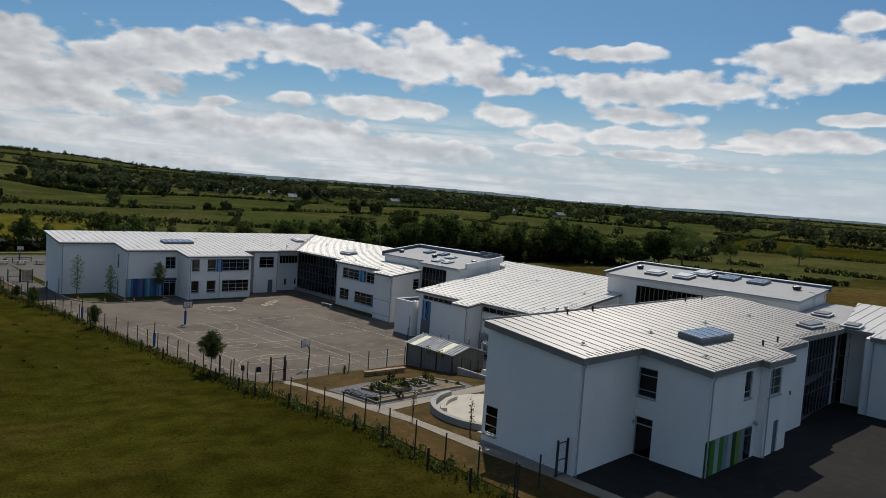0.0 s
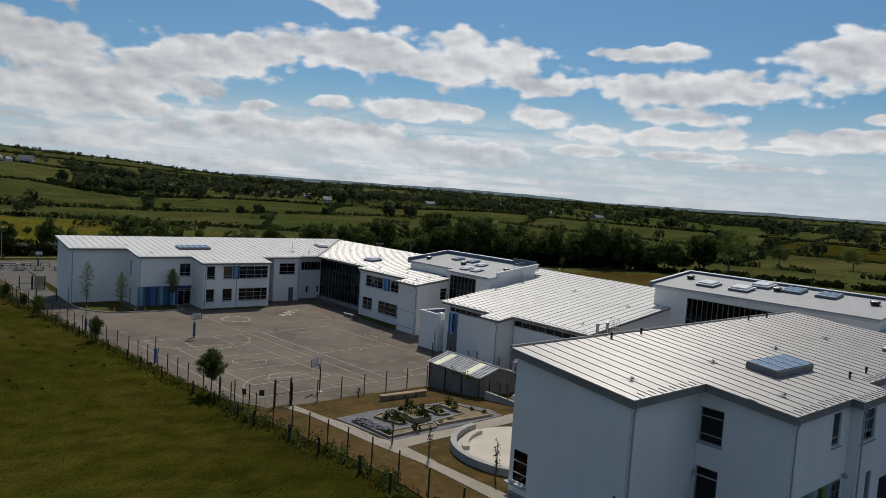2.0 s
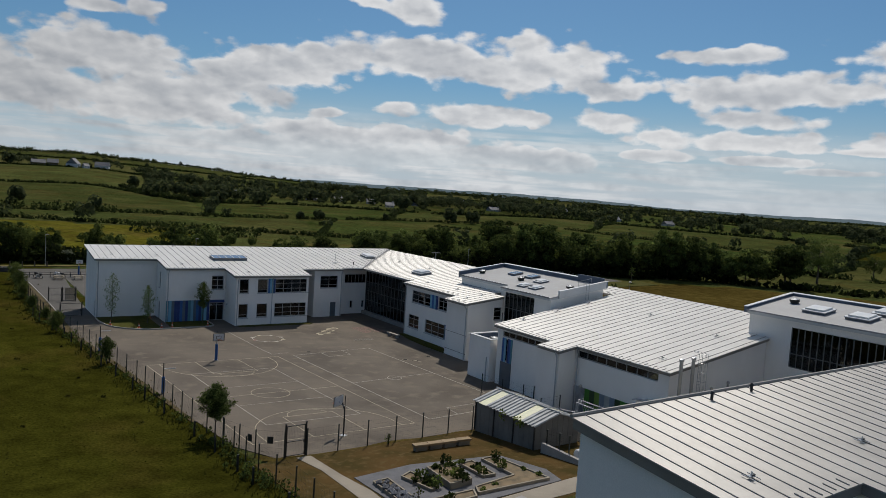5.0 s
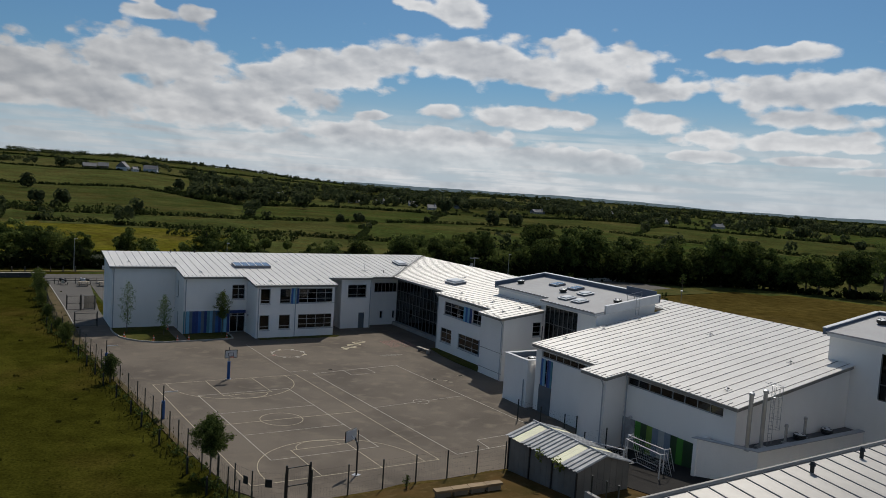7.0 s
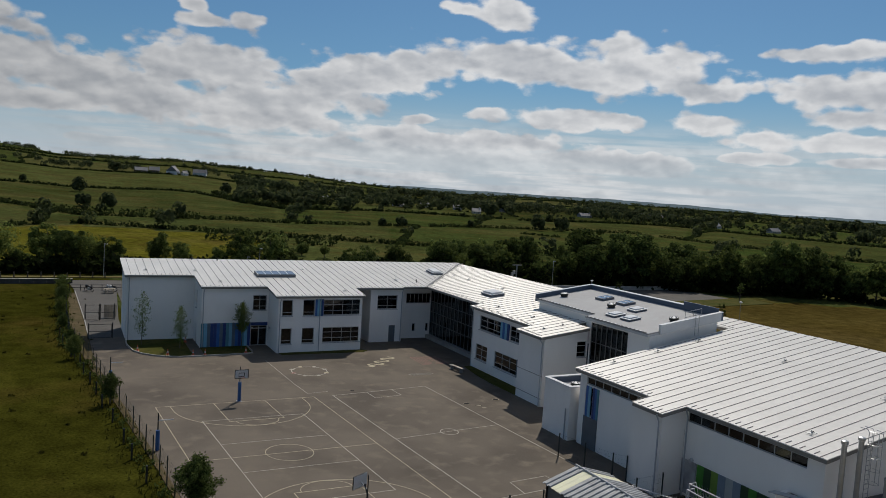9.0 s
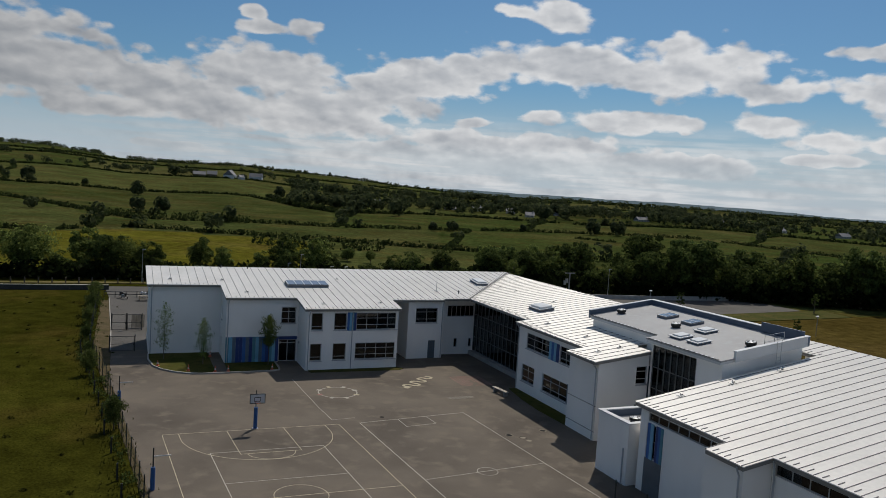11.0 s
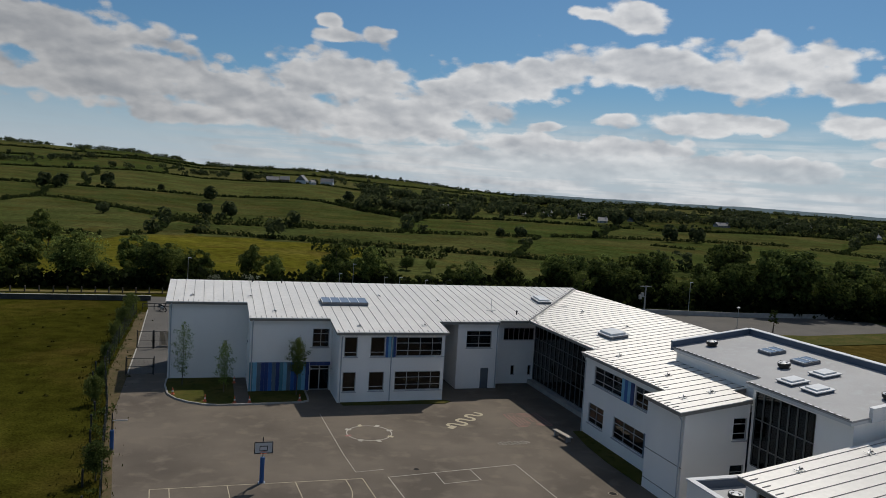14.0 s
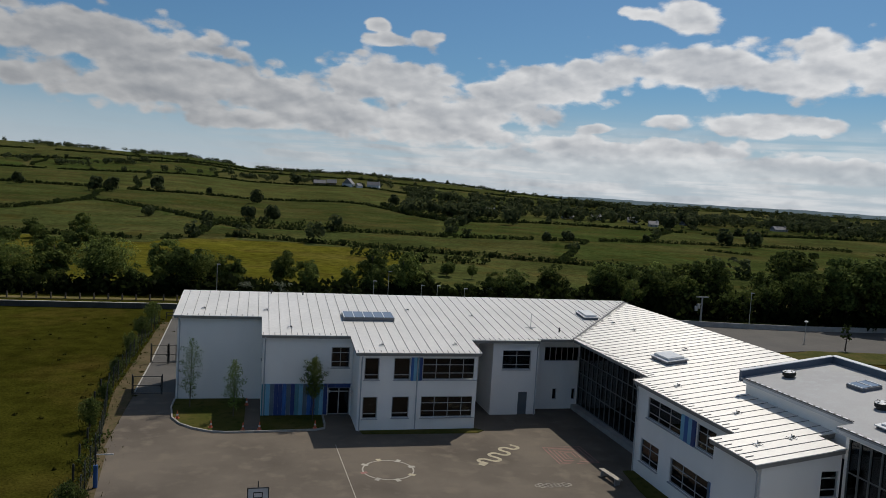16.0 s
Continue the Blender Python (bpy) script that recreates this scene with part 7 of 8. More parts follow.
def skylight(zf, x, y, sx, sy, h, glazed, bars=3, label="", lid=None):
    s = thing("skylight", label or ("blue glazed skylight in a grey kerb" if glazed else "pale opal skylight on a grey kerb"), "skylight", (0, 0, 0), "roof skylights")
    k = Build()
    for a, c, w, d in ((-sx / 2, 0, 0.09, sy), (sx / 2, 0, 0.09, sy), (0, -sy / 2, sx, 0.09), (0, sy / 2, sx, 0.09)):
        k.box((a, c, h * 0.4 - 0.05), (w + (0.09 if d != sy else 0), d - (0.09 if d == sy else -0.0), h * 0.8 + 0.1))
    part("kerb_frame", k, M_SKYKERB, s, "grey kerb")
    if glazed:
        n = bars + 1
        for i in range(n):
            part("pane", Build().box((-sx / 2 + sx * (i + 0.5) / n, 0, h * 0.86), (sx / n - 0.05, sy - 0.04, 0.05)), M_SKYGLASS, s)
        for i in range(n + 1):
            part("glazing_bar", Build().box((-sx / 2 + sx * i / n, 0, h * 0.9), (0.07, sy, 0.08)), M_COPING, s, "white glazing bar")
    else:
        part("flange", Build().box((0, 0, h * 0.86), (sx + 0.24, sy + 0.24, 0.06)), M_COPING, s, "pale flange")
        d = Build()
        a, c = sx / 2 - 0.12, sy / 2 - 0.12
        lo = [(-a, -c, h * 0.8), (a, -c, h * 0.8), (a, c, h * 0.8), (-a, c, h * 0.8)]
        mid = [(px, py, h * 1.42) for px, py, _ in lo]
        hi = [(px * 0.97, py * 0.97, h * 1.5) for px, py, _ in lo]
        d.add(lo + mid + hi, [(3, 2, 1, 0)] + [(i, (i + 1) % 4, 4 + (i + 1) % 4, 4 + i) for i in range(4)] + [(4 + i, 4 + (i + 1) % 4, 8 + (i + 1) % 4, 8 + i) for i in range(4)] + [(8, 9, 10, 11)])
        part("lid", d, lid or M_DOME, s, "pale flat lid" if not lid else "grey lid")
    s.matrix_basis = on_roof(zf, x, y, sx, sy)
    return s


skylight(ZA, 9.85, 27.35, 4.75, 1.9, 0.4, True, 4, "long glazed skylight in a grey kerb on the north wing")
skylight(ZA, 33.5, 29.3, 1.5, 2.2, 0.3, False)
skylight(ZB, 32.45, 11.1, 1.7, 2.4, 0.34, False)
skylight(ZN, 11.5, -64.15, 4.5, 1.85, 0.5, True, 3, "large blue glazed skylight on the near wing")
skylight(ZN, 27.7, -65.2, 3.0, 1.2, 0.26, False, label="low grey skylight on the near wing", lid=M_SKYKERB)
skylight(ZM, 32.7, -66.9, 1.3, 1.4, 0.24, False, label="grey skylight at the glazed corner", lid=M_SKYKERB)
skylight(lambda a, c: 8.95 + 0.1 * (a - 32), 37.3, -62.6, 1.4, 1.5, 0.24, False, label="grey skylight on the link roof", lid=M_SKYKERB)
for x, y in ((37.2, -3.9), (37.2, -7.2)):
    skylight(ZF, x, y, 1.4, 1.25, 0.26, True, 1)
for x, y in ((36.1, -10.1), (33.3, -10.3), (33.3, -12.4)):
    skylight(ZF, x, y, 1.3, 1.2, 0.2, False)
for x, y, g in ((39.7, -42.4, 0), (39.8, -46.1, 0), (42.4, -47.0, 0), (42.2, -50.4, 1), (42.2, -53.8, 1)):
    skylight(ZG, x, y, 1.75, 1.9, 0.28, bool(g), 1)


def cowl(zf, x, y):
    c = thing("roof_cowl", "black round ventilation cowl with pale cap", "roof vent", (0, 0, 0), "roof cowls")
    part("upstand", Build().tube([(0, 0, -0.05), (0, 0, 0.22)], 0.42, 16), M_BLACK, c)
    rb = Build()
    for z in (0.2, 0.3, 0.4):
        rb.tube([(0, 0, z), (0, 0, z + 0.06)], 0.52, 18)
    part("louvre", rb, M_BLACK, c)
    part("cap", Build().tube([(0, 0, 0.46), (0, 0, 0.52)], 0.4, 16, [0.45, 0.3]), M_COPING, c, "pale domed cap")
    for k in range(4):
        part("bracket", Build().box((0.3 * math.cos(k * 1.57), 0.3 * math.sin(k * 1.57), 0.53), (0.25, 0.05, 0.04), k * 1.57), M_BLACK, c)
    c.matrix_basis = on_roof(zf, x, y, 1, 1) @ Matrix.Scale(0.84, 4)


for x, y in ((34.9, 0.1), (35.2, -7.4), (35.6, -15.6)):
    cowl(ZF, x, y)
for x, y in ((41.3, -39.2), (41.5, -49.0), (41.6, -58.2)):
    cowl(ZG, x, y)


cowl(lambda a, c: 3.95, 24.55, -16.1)


def anchor(zf, x, y):
    """Fall-arrest anchor: four feet, a plate and a post."""
    a = thing("roof_anchor", "small steel fall-arrest anchor on the roof", "roof anchor", (0, 0, 0), "roof anchors")
    part("plate", Build().box((0, 0, 0.13), (0.42, 0.2, 0.03)), M_STEEL, a)
    for s in (-0.42, 0.42):
        part("foot", Build().box((s * 0.55, 0, 0.1), (0.05, 0.7, 0.035)), M_STEEL, a)
    part("post", Build().tube([(0, 0, 0.12), (0, 0, 0.36)], 0.04, 8), M_BOARD, a, "white post")
    part("eye", Build().box((0.12, 0, 0.17), (0.24, 0.1, 0.07)), M_BLACK, a, "black clamp")
    a.matrix_basis = on_roof(zf, x, y, 1, 1) @ Matrix.Scale(0.78, 4)


for zf, pts in ((ZA, ((-5.3, 29.5), (0.35, 29.3), (2.45, 24.0), (10.0, 19.4), (16.5, 19.6), (20.5, 28.5), (14.2, 30.2))),
                (ZB, ((35.3, 13.4), (34.9, 26.0), (35.2, 22.2), (29.3, 4.6), (29.5, -2.0), (27.4, -6.9), (29.7, -6.8))),
                (ZH, ((26.0, -18.95), (30.6, -19.0), (35.4, -18.9), (35.9, -27.2), (25.8, -37.1), (34.0, -36.4))),
                (ZN, ((-0.7, -62.25), (7.7, -61.9), (16.2, -61.5), (6.2, -67.0), (24.3, -61.3)))):
    for x, y in pts:
        anchor(zf, x, y)
for zf, x, y, h in ((ZN, 5.1, -56.4, 0.42), (ZN, 8.5, -56.2, 0.42), (ZN, 14.9, -66.85, 0.42), (ZN, 17.6, -66.75, 0.42), (ZN, 22.9, -55.95, 0.42), (ZN, 26.0, -55.85, 0.42), (ZA, 0.9, 35.5, 0.4), (ZA, 4.1, 35.3, 0.4), (ZA, 28.1, 23.8, 0.45)):
    v = thing("roof_vent", "small black vent pipe on the roof", "roof vent", (0, 0, 0), "vent pipes")
    part("pipe", Build().tube([(0, 0, -0.05), (0, 0, h - 0.12)], 0.07, 10), M_BLACK, v)
    part("cap", Build().tube([(0, 0, h - 0.14), (0, 0, h)], 0.1, 10, [0.12, 0.05]), M_BLACK, v)
    v.matrix_basis = Matrix.Translation((x, y, zf(x, y)))
ma = thing("aerial", "thin roof aerial mast with cross arms", "aerial", (25.5, 24.8, ZA(25.5, 24.8)))
z0 = ZA(25.5, 24.8)
part("mast", Build().tube([(25.5, 24.8, z0), (25.5, 24.8, z0 + 1.5)], 0.03, 6), M_STEEL, ma)
part("foot", Build().box((25.5, 24.8, z0 + 0.12), (1.1, 0.08, 0.04)).box((25.5, 24.8, z0 + 0.1), (0.08, 1.0, 0.04)), M_STEEL, ma)


def flue(x, y, z0, z1, r):
    f = thing("flue", "shiny steel flue with a capped top on the plant room", "flue", (x, y, z0), "plant room flues")
    part("pipe", Build().tube([(x, y, z0 - 0.1), (x, y, z1 - 0.25)], r, 14), M_STEEL, f)
    for z in (z0 + 0.6, (z0 + z1) / 2, z1 - 0.6):
        part("band", Build().tube([(x, y, z), (x, y, z + 0.05)], r + 0.012, 14), M_STEEL, f)
    part("cap", Build().tube([(x, y, z1 - 0.22), (x, y, z1 - 0.05), (x, y, z1)], r, 14, [r * 1.35, r * 1.35, r * 0.6]), M_STEEL, f)
    part("base", Build().box((x, y, z0 + 0.05), (r * 4, r * 4, 0.1)), M_STEEL, f)


flue(24.25, -40.2, 3.4, 7.4, 0.145)
flue(25.75, -40.2, 3.4, 7.45, 0.145)
flue(28.3, -40.3, 3.4, 4.8, 0.1)
flue(30.8, -40.1, 3.4, 5.0, 0.1)
for x, y in ((30.2, -40.15), (33.6, -40.1)):
    cowl(lambda a, c: 3.4, x, y)


def ladder(x, y, z0, z1, facing, cage=True, label="steel cat ladder with safety hoops"):
    """A wall ladder that runs up facing -y (or the given turn)."""
    l = thing("ladder", label, "ladder", (0, 0, 0), "roof ladders")
    for s in (-0.22, 0.22):
        part("stile", Build().tube([(s, 0, z0), (s, 0, z1), (s, 0.1, z1 + 0.15), (s, 0.55, z1 + 0.15)], 0.022, 6), M_STEEL, l)
    for k in range(int((z1 - z0) / 0.28)):
        part("rung", Build().tube([(-0.22, 0, z0 + 0.2 + 0.28 * k), (0.22, 0, z0 + 0.2 + 0.28 * k)], 0.014, 5), M_STEEL, l)
    if cage:
        n = max(2, int((z1 - z0) / 0.8))
        for k in range(n):
            z = line(z0 + 1.2, z1 + 0.1, k / (n - 1))
            arc = [(0.36 * math.cos(radians(a)), -0.05 + 0.62 * math.sin(radians(a)), z) for a in range(180, 361, 20)]
            part("hoop", Build().tube(arc, 0.016, 5), M_STEEL, l)
        for a in (200, 235, 270, 305, 340):
            px, py = 0.36 * math.cos(radians(a)), -0.05 + 0.62 * math.sin(radians(a))
            part("bar", Build().tube([(px, py, z0 + 1.2), (px, py, z1 + 0.1)], 0.012, 5), M_STEEL, l)
    l.matrix_basis = pose(x, y, 0, 0, 0, facing)


ladder(27.0, -39.95, 3.4, 7.5, 0)
ladder(36.4, -17.62, 8.3, 10.1, 0, False, "short steel roof ladder at the parapet")
ladder(40.0, 1.9, 8.7, 9.7, 180, False, "short steel roof ladder on the east wing")
ladder(42.3, -60.85, 9.4, 11.6, 0, False, "short steel roof ladder at the end of the tall block")
ladder(39.6, -60.8, 9.2, 11.2, 0, False, "short steel roof ladder at the end of the tall block")
rail = thing("guard_rail", "steel guard rail beside the parapet ladder", "railing", (37, -16.5, 9.5))
for x in (35.6, 36.6, 37.6):
    part("post", Build().tube([(x, -16.9, ZF(x, 0)), (x, -16.9, ZF(x, 0) + 1.1)], 0.022, 6), M_STEEL, rail)
for h in (0.6, 1.1):
    part("rail", Build().tube([(35.6, -16.9, ZF(35.6, 0) + h), (37.6, -16.9, ZF(37.6, 0) + h)], 0.022, 6), M_STEEL, rail)

# ---------------------------------------------------------------- planted trees, shrubs and rough grass
def sapling(seed, x, y, z, h, spread, leaf, label, clusters=26, leaves=34, size=0.085, bare=0.25):
    t = tree_kind(seed, h, spread, leaves, leaf, size, bare, clusters, 0.62)
    tagged(t, label, "tree", "young planted trees")
    t.matrix_basis = Matrix.Translation((x, y, z))
    return t


def birch(seed, x, y, h, w, n, leaf, label, low=0.2, z0=0.0):
    """A slim young tree: straight stem, rising twigs, and small leaves in hanging sprays that narrow to the tip."""
    r = random.Random(seed)
    root = thing("tree", label, "tree", (x, y, z0 + 0.08), "young planted trees")
    t = Build()
    t.tube([(x, y, z0), (x + 0.04, y, z0 + h * 0.5), (x, y + 0.03, z0 + h)], 0.04, 6, [0.06, 0.035, 0.008])
    vs, fs = [], []
    for k in range(46):
        u = low + (1 - low) * (k + r.random()) / 46
        z, a = z0 + h * u, k * 2.4
        ln = w * (0.22 + 0.78 * math.sin(math.pi * min(1, 0.12 + 0.88 * (u - low) / (1 - low))) ** 0.8) * r.uniform(0.4, 1.0)
        tip = Vector((x + ln * math.cos(a), y + ln * math.sin(a), z + ln * r.uniform(0.1, 0.5)))
        t.tube([(x, y, z), tuple(tip)], 0.01, 3, [0.014, 0.004], cap=False)
        for _ in range(int(n * (0.35 + ln))):
            q = r.random() ** 0.7
            p = Vector((x, y, z)).lerp(tip, q) + Vector((r.gauss(0, 0.09), r.gauss(0, 0.09), r.gauss(-0.12, 0.14)))
            s_ = r.uniform(0.045, 0.085)
            w2 = Vector((r.gauss(0, 1), r.gauss(0, 1), r.gauss(0, 1))).normalized()
            w3 = w2.orthogonal().normalized()
            i = len(vs)
            vs += [tuple(p - w2 * s_), tuple(p + w3 * s_ * 0.6), tuple(p + w2 * s_), tuple(p - w3 * s_ * 0.6)]
            fs.append((i, i + 1, i + 2, i + 3))
    part("trunk", t, M_BARK, root)
    me = bpy.data.meshes.new("crown")
    me.from_pydata(vs, [], fs)
    part("crown", me, leaf, root)


birch(31, -5.9, 24.9, 6.2, 1.4, 24, M_LEAF_Y, "slender wispy yellow-green birch on the kerbed lawn")
birch(32, -2.1, 22.0, 5.0, 1.05, 36, M_LEAF_Y, "slender young light green tree on the kerbed lawn")
birch(33, 4.5, 20.5, 5.5, 1.25, 74, M_LEAF, "leafy young green tree before the blue panels", 0.4)
birch(34, -7.25, -23.3, 3.9, 1.5, 170, M_LEAF_D, "small leafy green tree at the playground fence", 0.4)
for i, (x, y, h) in enumerate(((-10.4, 2.0, 2.6), (-12.9, 19.5, 2.4), (-13.9, 36, 1.8), (-14.1, 46, 2.4), (-14.0, 53, 3.0), (-14.1, 62, 3.4), (-13.2, 27, 1.6))):
    birch(40 + i, x, y, h, h * 0.42, 80, (M_LEAF_D, M_LEAF)[i % 2], "young bushy tree along the boundary fence", 0.3)
for i, (x, y, h) in enumerate(((-3.3, -45.2, 2.1), (-3.6, -49.6, 2.3), (-2.3, -54.4, 2.4), (3.7, -30.2, 0.9))):
    birch(60 + i, x, y, h, 0.22, 5, (M_LEAF, M_LEAF_D)[i % 2], "thin staked sapling beside the garden path", 0.35, level(x, y))
for i, (x, y, h) in enumerate(((87, 51, 4.4), (128, 67, 5.0), (87.7, 24.9, 4.0), (120, 49, 4.5))):
    sapling(70 + i, x, y, 0, h, h * 0.2, M_LEAF_D, "slim young tree on the grass beyond the wings", 26, 34, 0.12, 0.2)
# the bare-limbed tree in the far meadow
big = tree_kind(80, 14, 7.0, 110, M_LEAF_D, 0.21, 0.2, 52, 0.85)
tagged(big, "tall open-crowned tree in the meadow", "tree", "meadow trees")
big.matrix_basis = Matrix.Translation((189, 39, full_level(189, 39)))
for i, (x, y, s) in enumerate(((235, 45, 0.7), (262, 30, 0.75), (150, 95, 0.8), (-80, 150, 1.0), (-110, 190, 1.0))):
    m = Matrix.LocRotScale((x, y, full_level(x, y) - 0.2), Euler((0, 0, i * 1.3)), (s, s, s * 0.85))
    o = copy_thing(big, m)
    o.matrix_basis = m


def shrubs():
    """Scrub and long grass along the boundary fence, mostly on its field side."""
    r = random.Random(17)
    vs, fs = [], []
    gv, gf = [], []
    for (x0, y0), (x1, y1) in zip(BOUND[:-1], BOUND[1:]):
        L = math.hypot(x1 - x0, y1 - y0)
        thick = 0.65 if y0 < -22 else (0.24 if y0 < 20 else 0.35)
        for _ in range(int(L * 4.6 * thick)):
            t = r.random()
            x, y = line(x0, x1, t) + r.gauss(-0.45, 0.42), line(y0, y1, t)
            h = r.choice((0.35, 0.5, 0.6, 0.8, 1.3 if y0 < -22 else 0.7))
            clump(vs, fs, x, y, level(x, y) - 0.05, r.uniform(0.18, 0.42), h, 30, 0.055, r)
        for _ in range(int(L * 20)):
            t = r.random()
            x, y = line(x0, x1, t) + r.gauss(-0.55, 0.7), line(y0, y1, t)
            z, h, a = level(x, y) - 0.05, r.uniform(0.12, 0.42), r.uniform(0, 6.28)
            w, l = r.uniform(0.03, 0.08), r.uniform(-0.12, 0.12)
            i = len(gv)
            gv += [(x - w * math.cos(a), y - w * math.sin(a), z), (x + w * math.cos(a), y + w * math.sin(a), z), (x + l, y + l * 0.7, z + h)]
            gf.append((i, i + 1, i + 2))
    for name, v, f, m, label, cat in (("fence_scrub", vs, fs, M_LEAF_D, "low dark scrub growing through the boundary fence", "shrubs"), ("long_grass", gv, gf, M_GRASSBLADE, "long grass along the foot of the fence", "grass")):
        me = bpy.data.meshes.new(name)
        me.from_pydata(v, [], f)
        me.materials.append(m)
        tagged(new(name, me), label, cat, kind="stuff")
    # tufts over the mown field
    gv, gf = [], []
    for _ in range(7000):
        x = -9 - abs(r.gauss(0, 1)) * 22
        y = r.uniform(-85, 70)
        z, h, a = full_level(x, y) - 0.07, r.uniform(0.04, 0.12), r.uniform(0, 6.28)
        w, l = r.uniform(0.04, 0.11), r.uniform(-0.08, 0.08)
        i = len(gv)
        gv += [(x - w * math.cos(a), y - w * math.sin(a), z), (x + w * math.cos(a), y + w * math.sin(a), z), (x + l, y - l, z + h)]
        gf.append((i, i + 1, i + 2))
    for _ in range(60):
        x, y = r.uniform(-26, -11), r.uniform(-20, 72)
        clump(gv, gf, x, y, full_level(x, y) - 0.08, r.uniform(0.12, 0.3), 0.2, 16, 0.06, r)
    me = bpy.data.meshes.new("field_tufts")
    me.from_pydata(gv, [], gf)
    me.materials.append(M_GRASSBLADE)
    tagged(new("field_tufts", me), "grass tufts over the school field", "grass", kind="stuff")


shrubs()

# ---------------------------------------------------------------- behind the school
rw = thing("rear_wall", "long low concrete wall at the end of the field", "wall", (-37, 77.3, 0), kind="structure")
for k in range(24):
    x0 = -60.5 + 2.0 * k
    part("panel", Build().span((x0 + 0.01, 77.2, -0.2), (x0 + 1.99, 77.42, 0.75)), M_DARKWALL, rw)
part("coping", Build().span((-60.5, 77.12, 0.75), (-12.5, 77.5, 0.83)), M_SAND, rw)
pw = thing("car_park_wall", "long pale concrete wall behind the car park", "wall", (90, 66, 0), kind="structure")
PW = [(55, 74.5), (70, 70.8), (80, 68.6), (93, 66.6), (120, 65.6), (150, 60)]
for (x0, y0), (x1, y1) in zip(PW[:-1], PW[1:]):
    n = round(math.hypot(x1 - x0, y1 - y0) / 2.5)
    for k in range(n):
        cx, cy = line(x0, x1, (k + 0.5) / n), line(y0, y1, (k + 0.5) / n)
        part("panel", Build().box((cx, cy, 0.35), (math.hypot(x1 - x0, y1 - y0) / n - 0.012, 0.25, 1.0), math.atan2(y1 - y0, x1 - x0)), M_CONC, pw)
piece("verge", Build().slab([(-60, 84), (-60, 86.5), (-12, 87), (30, 86), (62, 78), (62, 77), (30, 84), (-12, 85)], 0.08, 0.3), M_VERGE, "dry grass verge below the roadside trees", "verge", kind="structure")
piece("verge", Build().slab([(79.8, 50.2), (92.3, 48.6), (125, 52), (125, 44), (90, 41), (62, 44)], 0.06, 0.3), M_LAWN, "green verge beside the car park", "verge", kind="structure")
for k in range(26):
    x, y = -59.5 + 2.1 * k, 84.8
    bb = Build().box((x, y, 0.5), (0.2, 0.2, 1.0)).box((x, y, 1.02), (0.16, 0.16, 0.06))
    piece("timber_bollard", bb, M_BARK, "dark timber bollard along the verge", "bollard", "bollards along the road")
for x, y, h in ((-7.2, 86, 6.2), (22, 86.5, 5.9), (19.0, 84, 4.4), (27.5, 84, 3.9), (30.4, 84, 3.9), (35.4, 84, 3.5), (104, 72, 6.4), (84, 70, 6.0), (140, 55, 6.4)):
    l = thing("street_lamp", "slim grey street lamp by the access road", "street lamp", (x, y, 0), "street lamps")
    part("pole", Build().tube([(x, y, 0), (x, y, h)], 0.06, 8, [0.075, 0.045]), M_STEEL, l)
    part("head", Build().box((x + 0.22, y, h + 0.02), (0.6, 0.22, 0.1)), M_LAMP, l)
for x, y in ((84.7, 57), (95.4, 27.8)):
    l = thing("path_light", "low white-capped light bollard on the grass", "bollard light", (x, y, 0), "path lights")
    part("pole", Build().tube([(x, y, 0), (x, y, 3.2)], 0.05, 8), M_STEEL, l)
    part("head", Build().tube([(x, y, 3.2), (x, y, 3.35), (x, y, 3.5)], 0.2, 12, [0.2, 0.32, 0.1]), M_BOARD, l)
for x, y in ((-7.2, 65.5), (-4.2, 65.2), (-1.0, 65.4)):
    t = thing("picnic_table", "weathered timber picnic table by the rear yard", "picnic table", (x, y, 0), "picnic tables")
    part("tabletop", Build().box((x, y, 0.74), (1.7, 0.75, 0.05)), M_SLEEPER, t)
    for s in (-0.7, 0.7):
        part("seat", Build().box((x, y + s, 0.45), (1.7, 0.26, 0.05)), M_SLEEPER, t)
    for s in (-0.6, 0.6):
        part("frame", Build().box((x + s, y, 0.4), (0.08, 1.5, 0.08)).box((x + s, y - 0.3, 0.36), (0.08, 0.08, 0.72)).box((x + s, y + 0.3, 0.36), (0.08, 0.08, 0.72)), M_SLEEPER, t)
sc = thing("bin_screen", "slatted timber bin screen by the lane gate", "screen", (-8.3, 43, 0))
for k in range(12):
    part("slat", Build().box((-9.0 + 0.13 * k, 43.0, 0.9), (0.1, 0.04, 1.7)), M_SLEEPER, sc)


# ---------------------------------------------------------------- the rear yard: mast, railing, motorbikes
mp = thing("service_mast", "grey timber service pole with a short crossarm and boxes", "utility pole", (75.2, 71.4, 0))
part("pole", Build().tube([(75.2, 71.4, 0), (75.2, 71.4, 5.0)], 0.16, 8, [0.18, 0.13]), M_CONC, mp)
part("crossarm", Build().box((75.2, 71.4, 4.9), (2.4, 0.16, 0.18)), M_CONC, mp)
for dx, z in ((-0.75, 3.3), (-1.2, 2.9)):
    part("box", Build().box((75.2 + dx, 71.3, z), (0.5, 0.4, 0.8)), M_STEEL, mp, "grey metal equipment box")
part("bracket", Build().tube([(75.2, 71.4, 3.0), (73.9, 71.3, 3.0)], 0.05, 6), M_STEEL, mp)
rl = thing("yard_railing", "low dark railing along the rear yard", "railing", (-7.5, 68.6, 0))
for k in range(8):
    x = -13 + 1.6 * k
    part("post", Build().box((x, 68.6, 0.5), (0.1, 0.1, 1.0)), M_BLACK, rl)
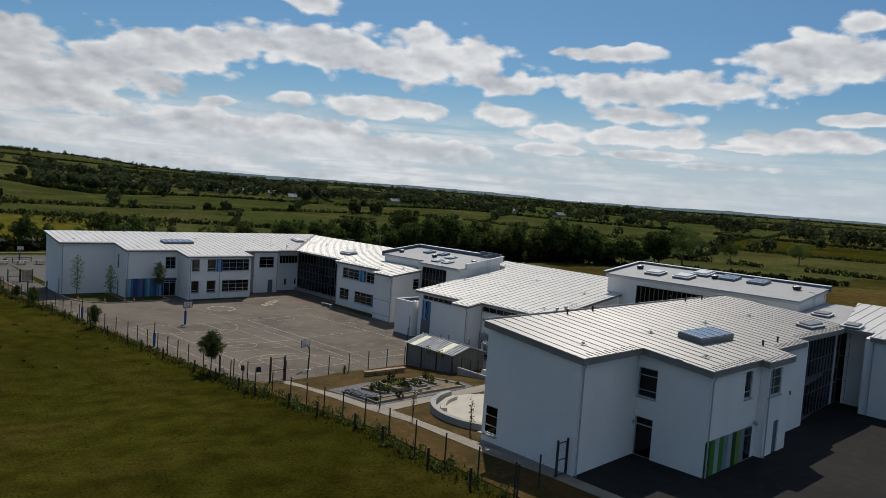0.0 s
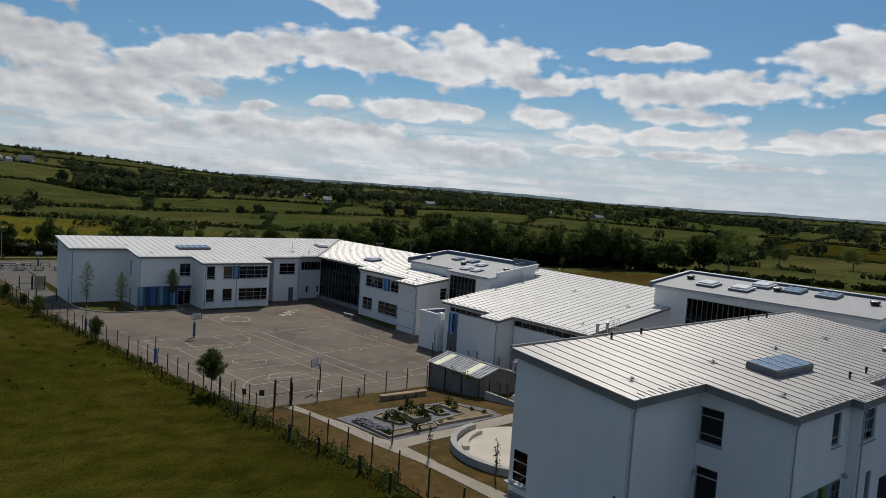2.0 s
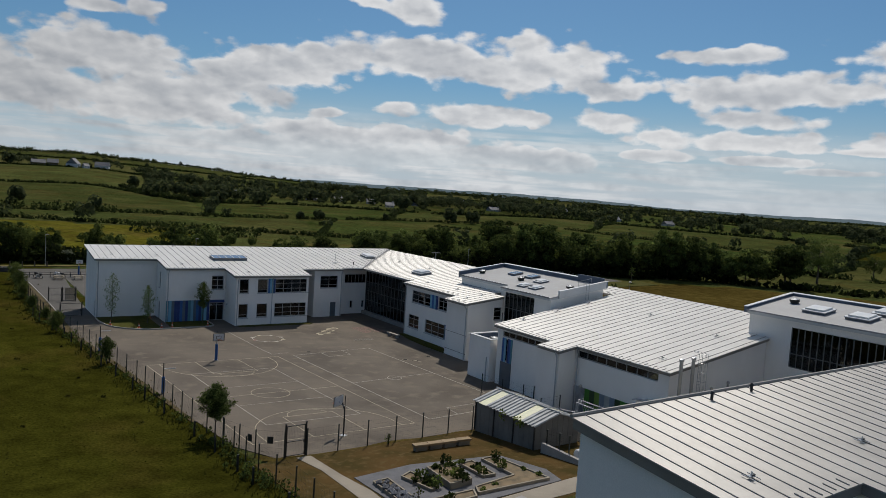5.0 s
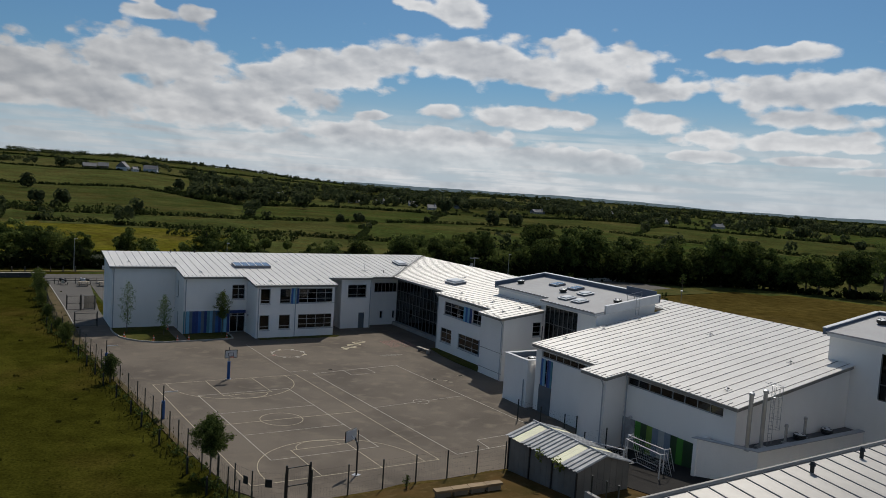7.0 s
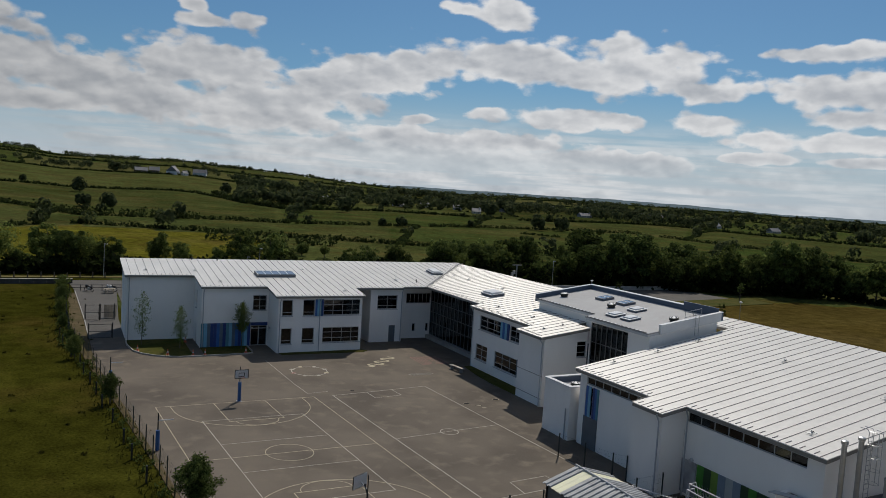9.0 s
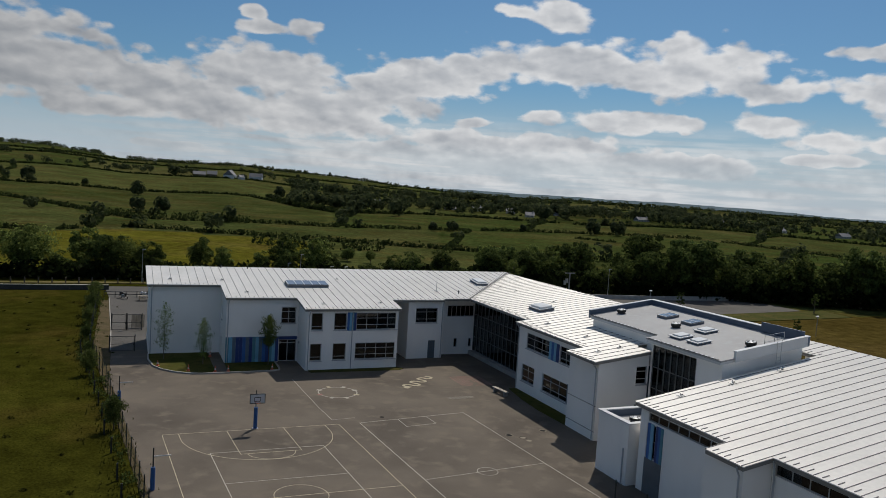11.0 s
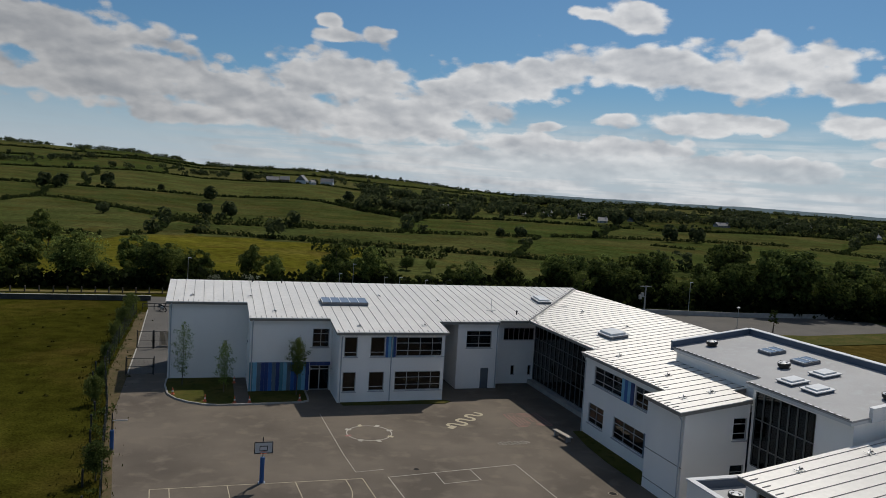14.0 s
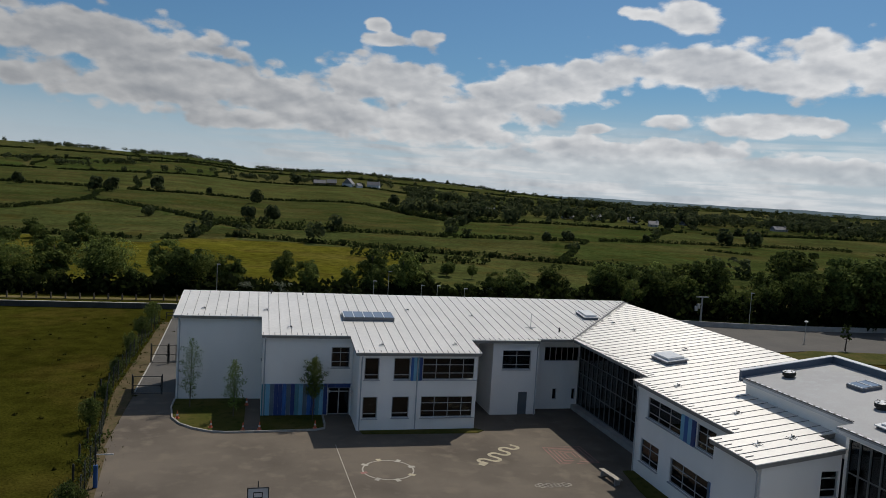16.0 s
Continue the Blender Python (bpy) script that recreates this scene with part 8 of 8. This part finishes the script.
for z in (0.5, 0.92):
    part("rail", Build().box((-7.4, 68.6, z), (11.2, 0.06, 0.08)), M_BLACK, rl)


def motorbike(x, y, turn, fairing, label):
    b = thing("motorbike", label, "motorbike", (0, 0, 0), "motorbikes in the rear yard")
    for s in (-0.68, 0.68):
        w = [(s + 0.3 * math.cos(radians(a)), 0, 0.32 + 0.3 * math.sin(radians(a))) for a in range(0, 361, 24)]
        part("wheel", Build().tube(w, 0.06, 6, cap=False), M_BLACK, b)
    part("engine", Build().box((0, 0, 0.45), (0.55, 0.32, 0.4)), M_STEEL, b)
    part("tank", Build().tube([(-0.1, 0, 0.82), (0.15, 0, 0.92), (0.4, 0, 0.85)], 0.16, 10, [0.1, 0.19, 0.1]), fairing, b)
    part("seat", Build().tube([(-0.75, 0, 0.85), (-0.4, 0, 0.78), (-0.1, 0, 0.8)], 0.13, 8, [0.09, 0.14, 0.1]), M_BLACK, b)
    part("fairing", Build().tube([(0.42, 0, 0.55), (0.6, 0, 0.85), (0.55, 0, 1.12)], 0.2, 10, [0.16, 0.24, 0.1]), fairing, b)
    part("fork", Build().tube([(0.68, 0, 0.32), (0.48, 0, 1.0)], 0.04, 6), M_STEEL, b)
    part("handlebar", Build().tube([(0.4, -0.36, 1.02), (0.48, 0, 1.05), (0.4, 0.36, 1.02)], 0.02, 6), M_BLACK, b)
    b.matrix_basis = pose(x, y, 0, 0, 0, turn)


motorbike(-6.9, 67.5, 160, M_BOARD, "white and black motorbike parked in the rear yard")
motorbike(-10.2, 67.3, 130, M_BLACK, "black motorbike parked in the rear yard")

# ---------------------------------------------------------------- far houses
M_SLATE = mat("slate_roof", (0.16, 0.16, 0.17), (0.12, 0.12, 0.13), 0.3, 0.7)
M_WHITEWALL = mat("weathered_house_render", (0.40, 0.385, 0.355), (0.33, 0.315, 0.29), 0.2, 0.9)


def house(x, y, w, d, h, turn, label, pitch=0.42, wall=None):
    z = land(x, y) - 0.5
    o = thing("farmhouse", label, "house", (0, 0, 0), "far houses")
    part("wall", Build().box((0, 0, h / 2), (w, d, h)), wall or M_WHITEWALL, o)
    e = 0.35
    rb = Build().add([(-w / 2 - e, -d / 2 - e, h - 0.1), (w / 2 + e, -d / 2 - e, h - 0.1), (w / 2 + e, d / 2 + e, h - 0.1), (-w / 2 - e, d / 2 + e, h - 0.1), (-w / 2 - e, 0, h + d * pitch), (w / 2 + e, 0, h + d * pitch)],
                     [(0, 1, 5, 4), (2, 3, 4, 5), (0, 4, 3), (1, 2, 5), (3, 2, 1, 0)])
    part("roof", rb, M_SLATE, o)
    part("chimney", Build().box((w / 2 - 0.8, 0, h + d * pitch + 0.3), (0.8, 0.6, 1.4)), M_WHITEWALL, o)
    for k in range(max(2, int(w / 3))):
        part("window", Build().box((-w / 2 + (k + 0.5) * w / max(2, int(w / 3)), -d / 2 - 0.02, h * 0.55), (1.1, 0.08, 1.3)), M_DARKFRAME, o)
    o.matrix_basis = pose(x, y, z, 0, 0, turn)


rh = random.Random(3)
for a, d, w, h in ((16.0, 620, 5, 2.6), (23.3, 649, 9, 2.2), (28.1, 654, 8, 2.4), (32.0, 675, 14, 2.0), (35.3, 930, 16, 2.6), (42.3, 910, 22, 2.4), (43.5, 930, 20, 2.2), (17.4, 660, 8, 2.2), (48, 760, 12, 2.6), (25.4, 660, 10, 2.4), (29.6, 600, 7, 2.2), (38.2, 720, 14, 2.2), (26.8, 780, 16, 2.4), (52, 740, 12, 2.4)):
    house(HX + d * math.sin(radians(a)), HY + d * math.cos(radians(a)), w, rh.uniform(5, 7), h, rh.uniform(-25, 25), "pale far farmhouse with a slate roof among hedges")

# the farm below the ridge: brown and white houses, some gable on
for a, d, w, dp, h, turn, wall, label in ((4.2, 962, 15, 8, 3.6, 4, M_EARTH, "long brown far farm building with a pale roof"), (5.1, 966, 12, 9, 4.2, -8, M_EARTH, "brown far farmhouse with a pale roof"), (6.4, 960, 11, 13, 4.6, 62, M_BOARD, "white far house with a steep slate roof"),
                                           (7.2, 955, 7, 6, 3.0, 20, M_BOARD, "small white far outbuilding"), (8.3, 968, 16, 9, 5.0, -20, M_BOARD, "large white far house with a slate roof")):
    house(HX + d * math.sin(radians(a)), HY + d * math.cos(radians(a)), w, dp, h, turn, label, 0.5, wall)

# blossoming thorn bushes and two broad trees in the roadside belt
M_BLOSSOM = leaf_mat("may_blossom", (0.05, 0.075, 0.025), (0.30, 0.31, 0.24))
thorn = tree_kind(90, 3.6, 1.7, 46, M_BLOSSOM, 0.12, 0.1, 34)
tagged(thorn, "thorn bush in white blossom in the roadside belt", "bush", "blossoming bushes")
spots = ((-2.5, 91.2, 0.85), (3.7, 91.4, 0.9), (42.0, 89.5, 1.0))
for i, (x, y, s) in enumerate(spots):
    m = Matrix.LocRotScale((x, y, -0.1), Euler((0, 0, i * 1.9)), (s, s, s))
    o = thorn if i == 0 else copy_thing(thorn, m)
    o.matrix_basis = m
broad = tree_kind(91, 9.6, 5.2, 64, M_LEAF, 0.2, 0.14, 90)
tagged(broad, "broad open-crowned green tree in the roadside belt", "tree", "trees of the roadside belt")
for i, (x, y, s) in enumerate(((-26.5, 95, 1.0), (-10.5, 97, 0.82), (-42, 96, 0.9))):
    m = Matrix.LocRotScale((x, y, -0.1), Euler((0, 0, i * 2.2)), (s, s, s))
    o = broad if i == 0 else copy_thing(broad, m)
    o.matrix_basis = m
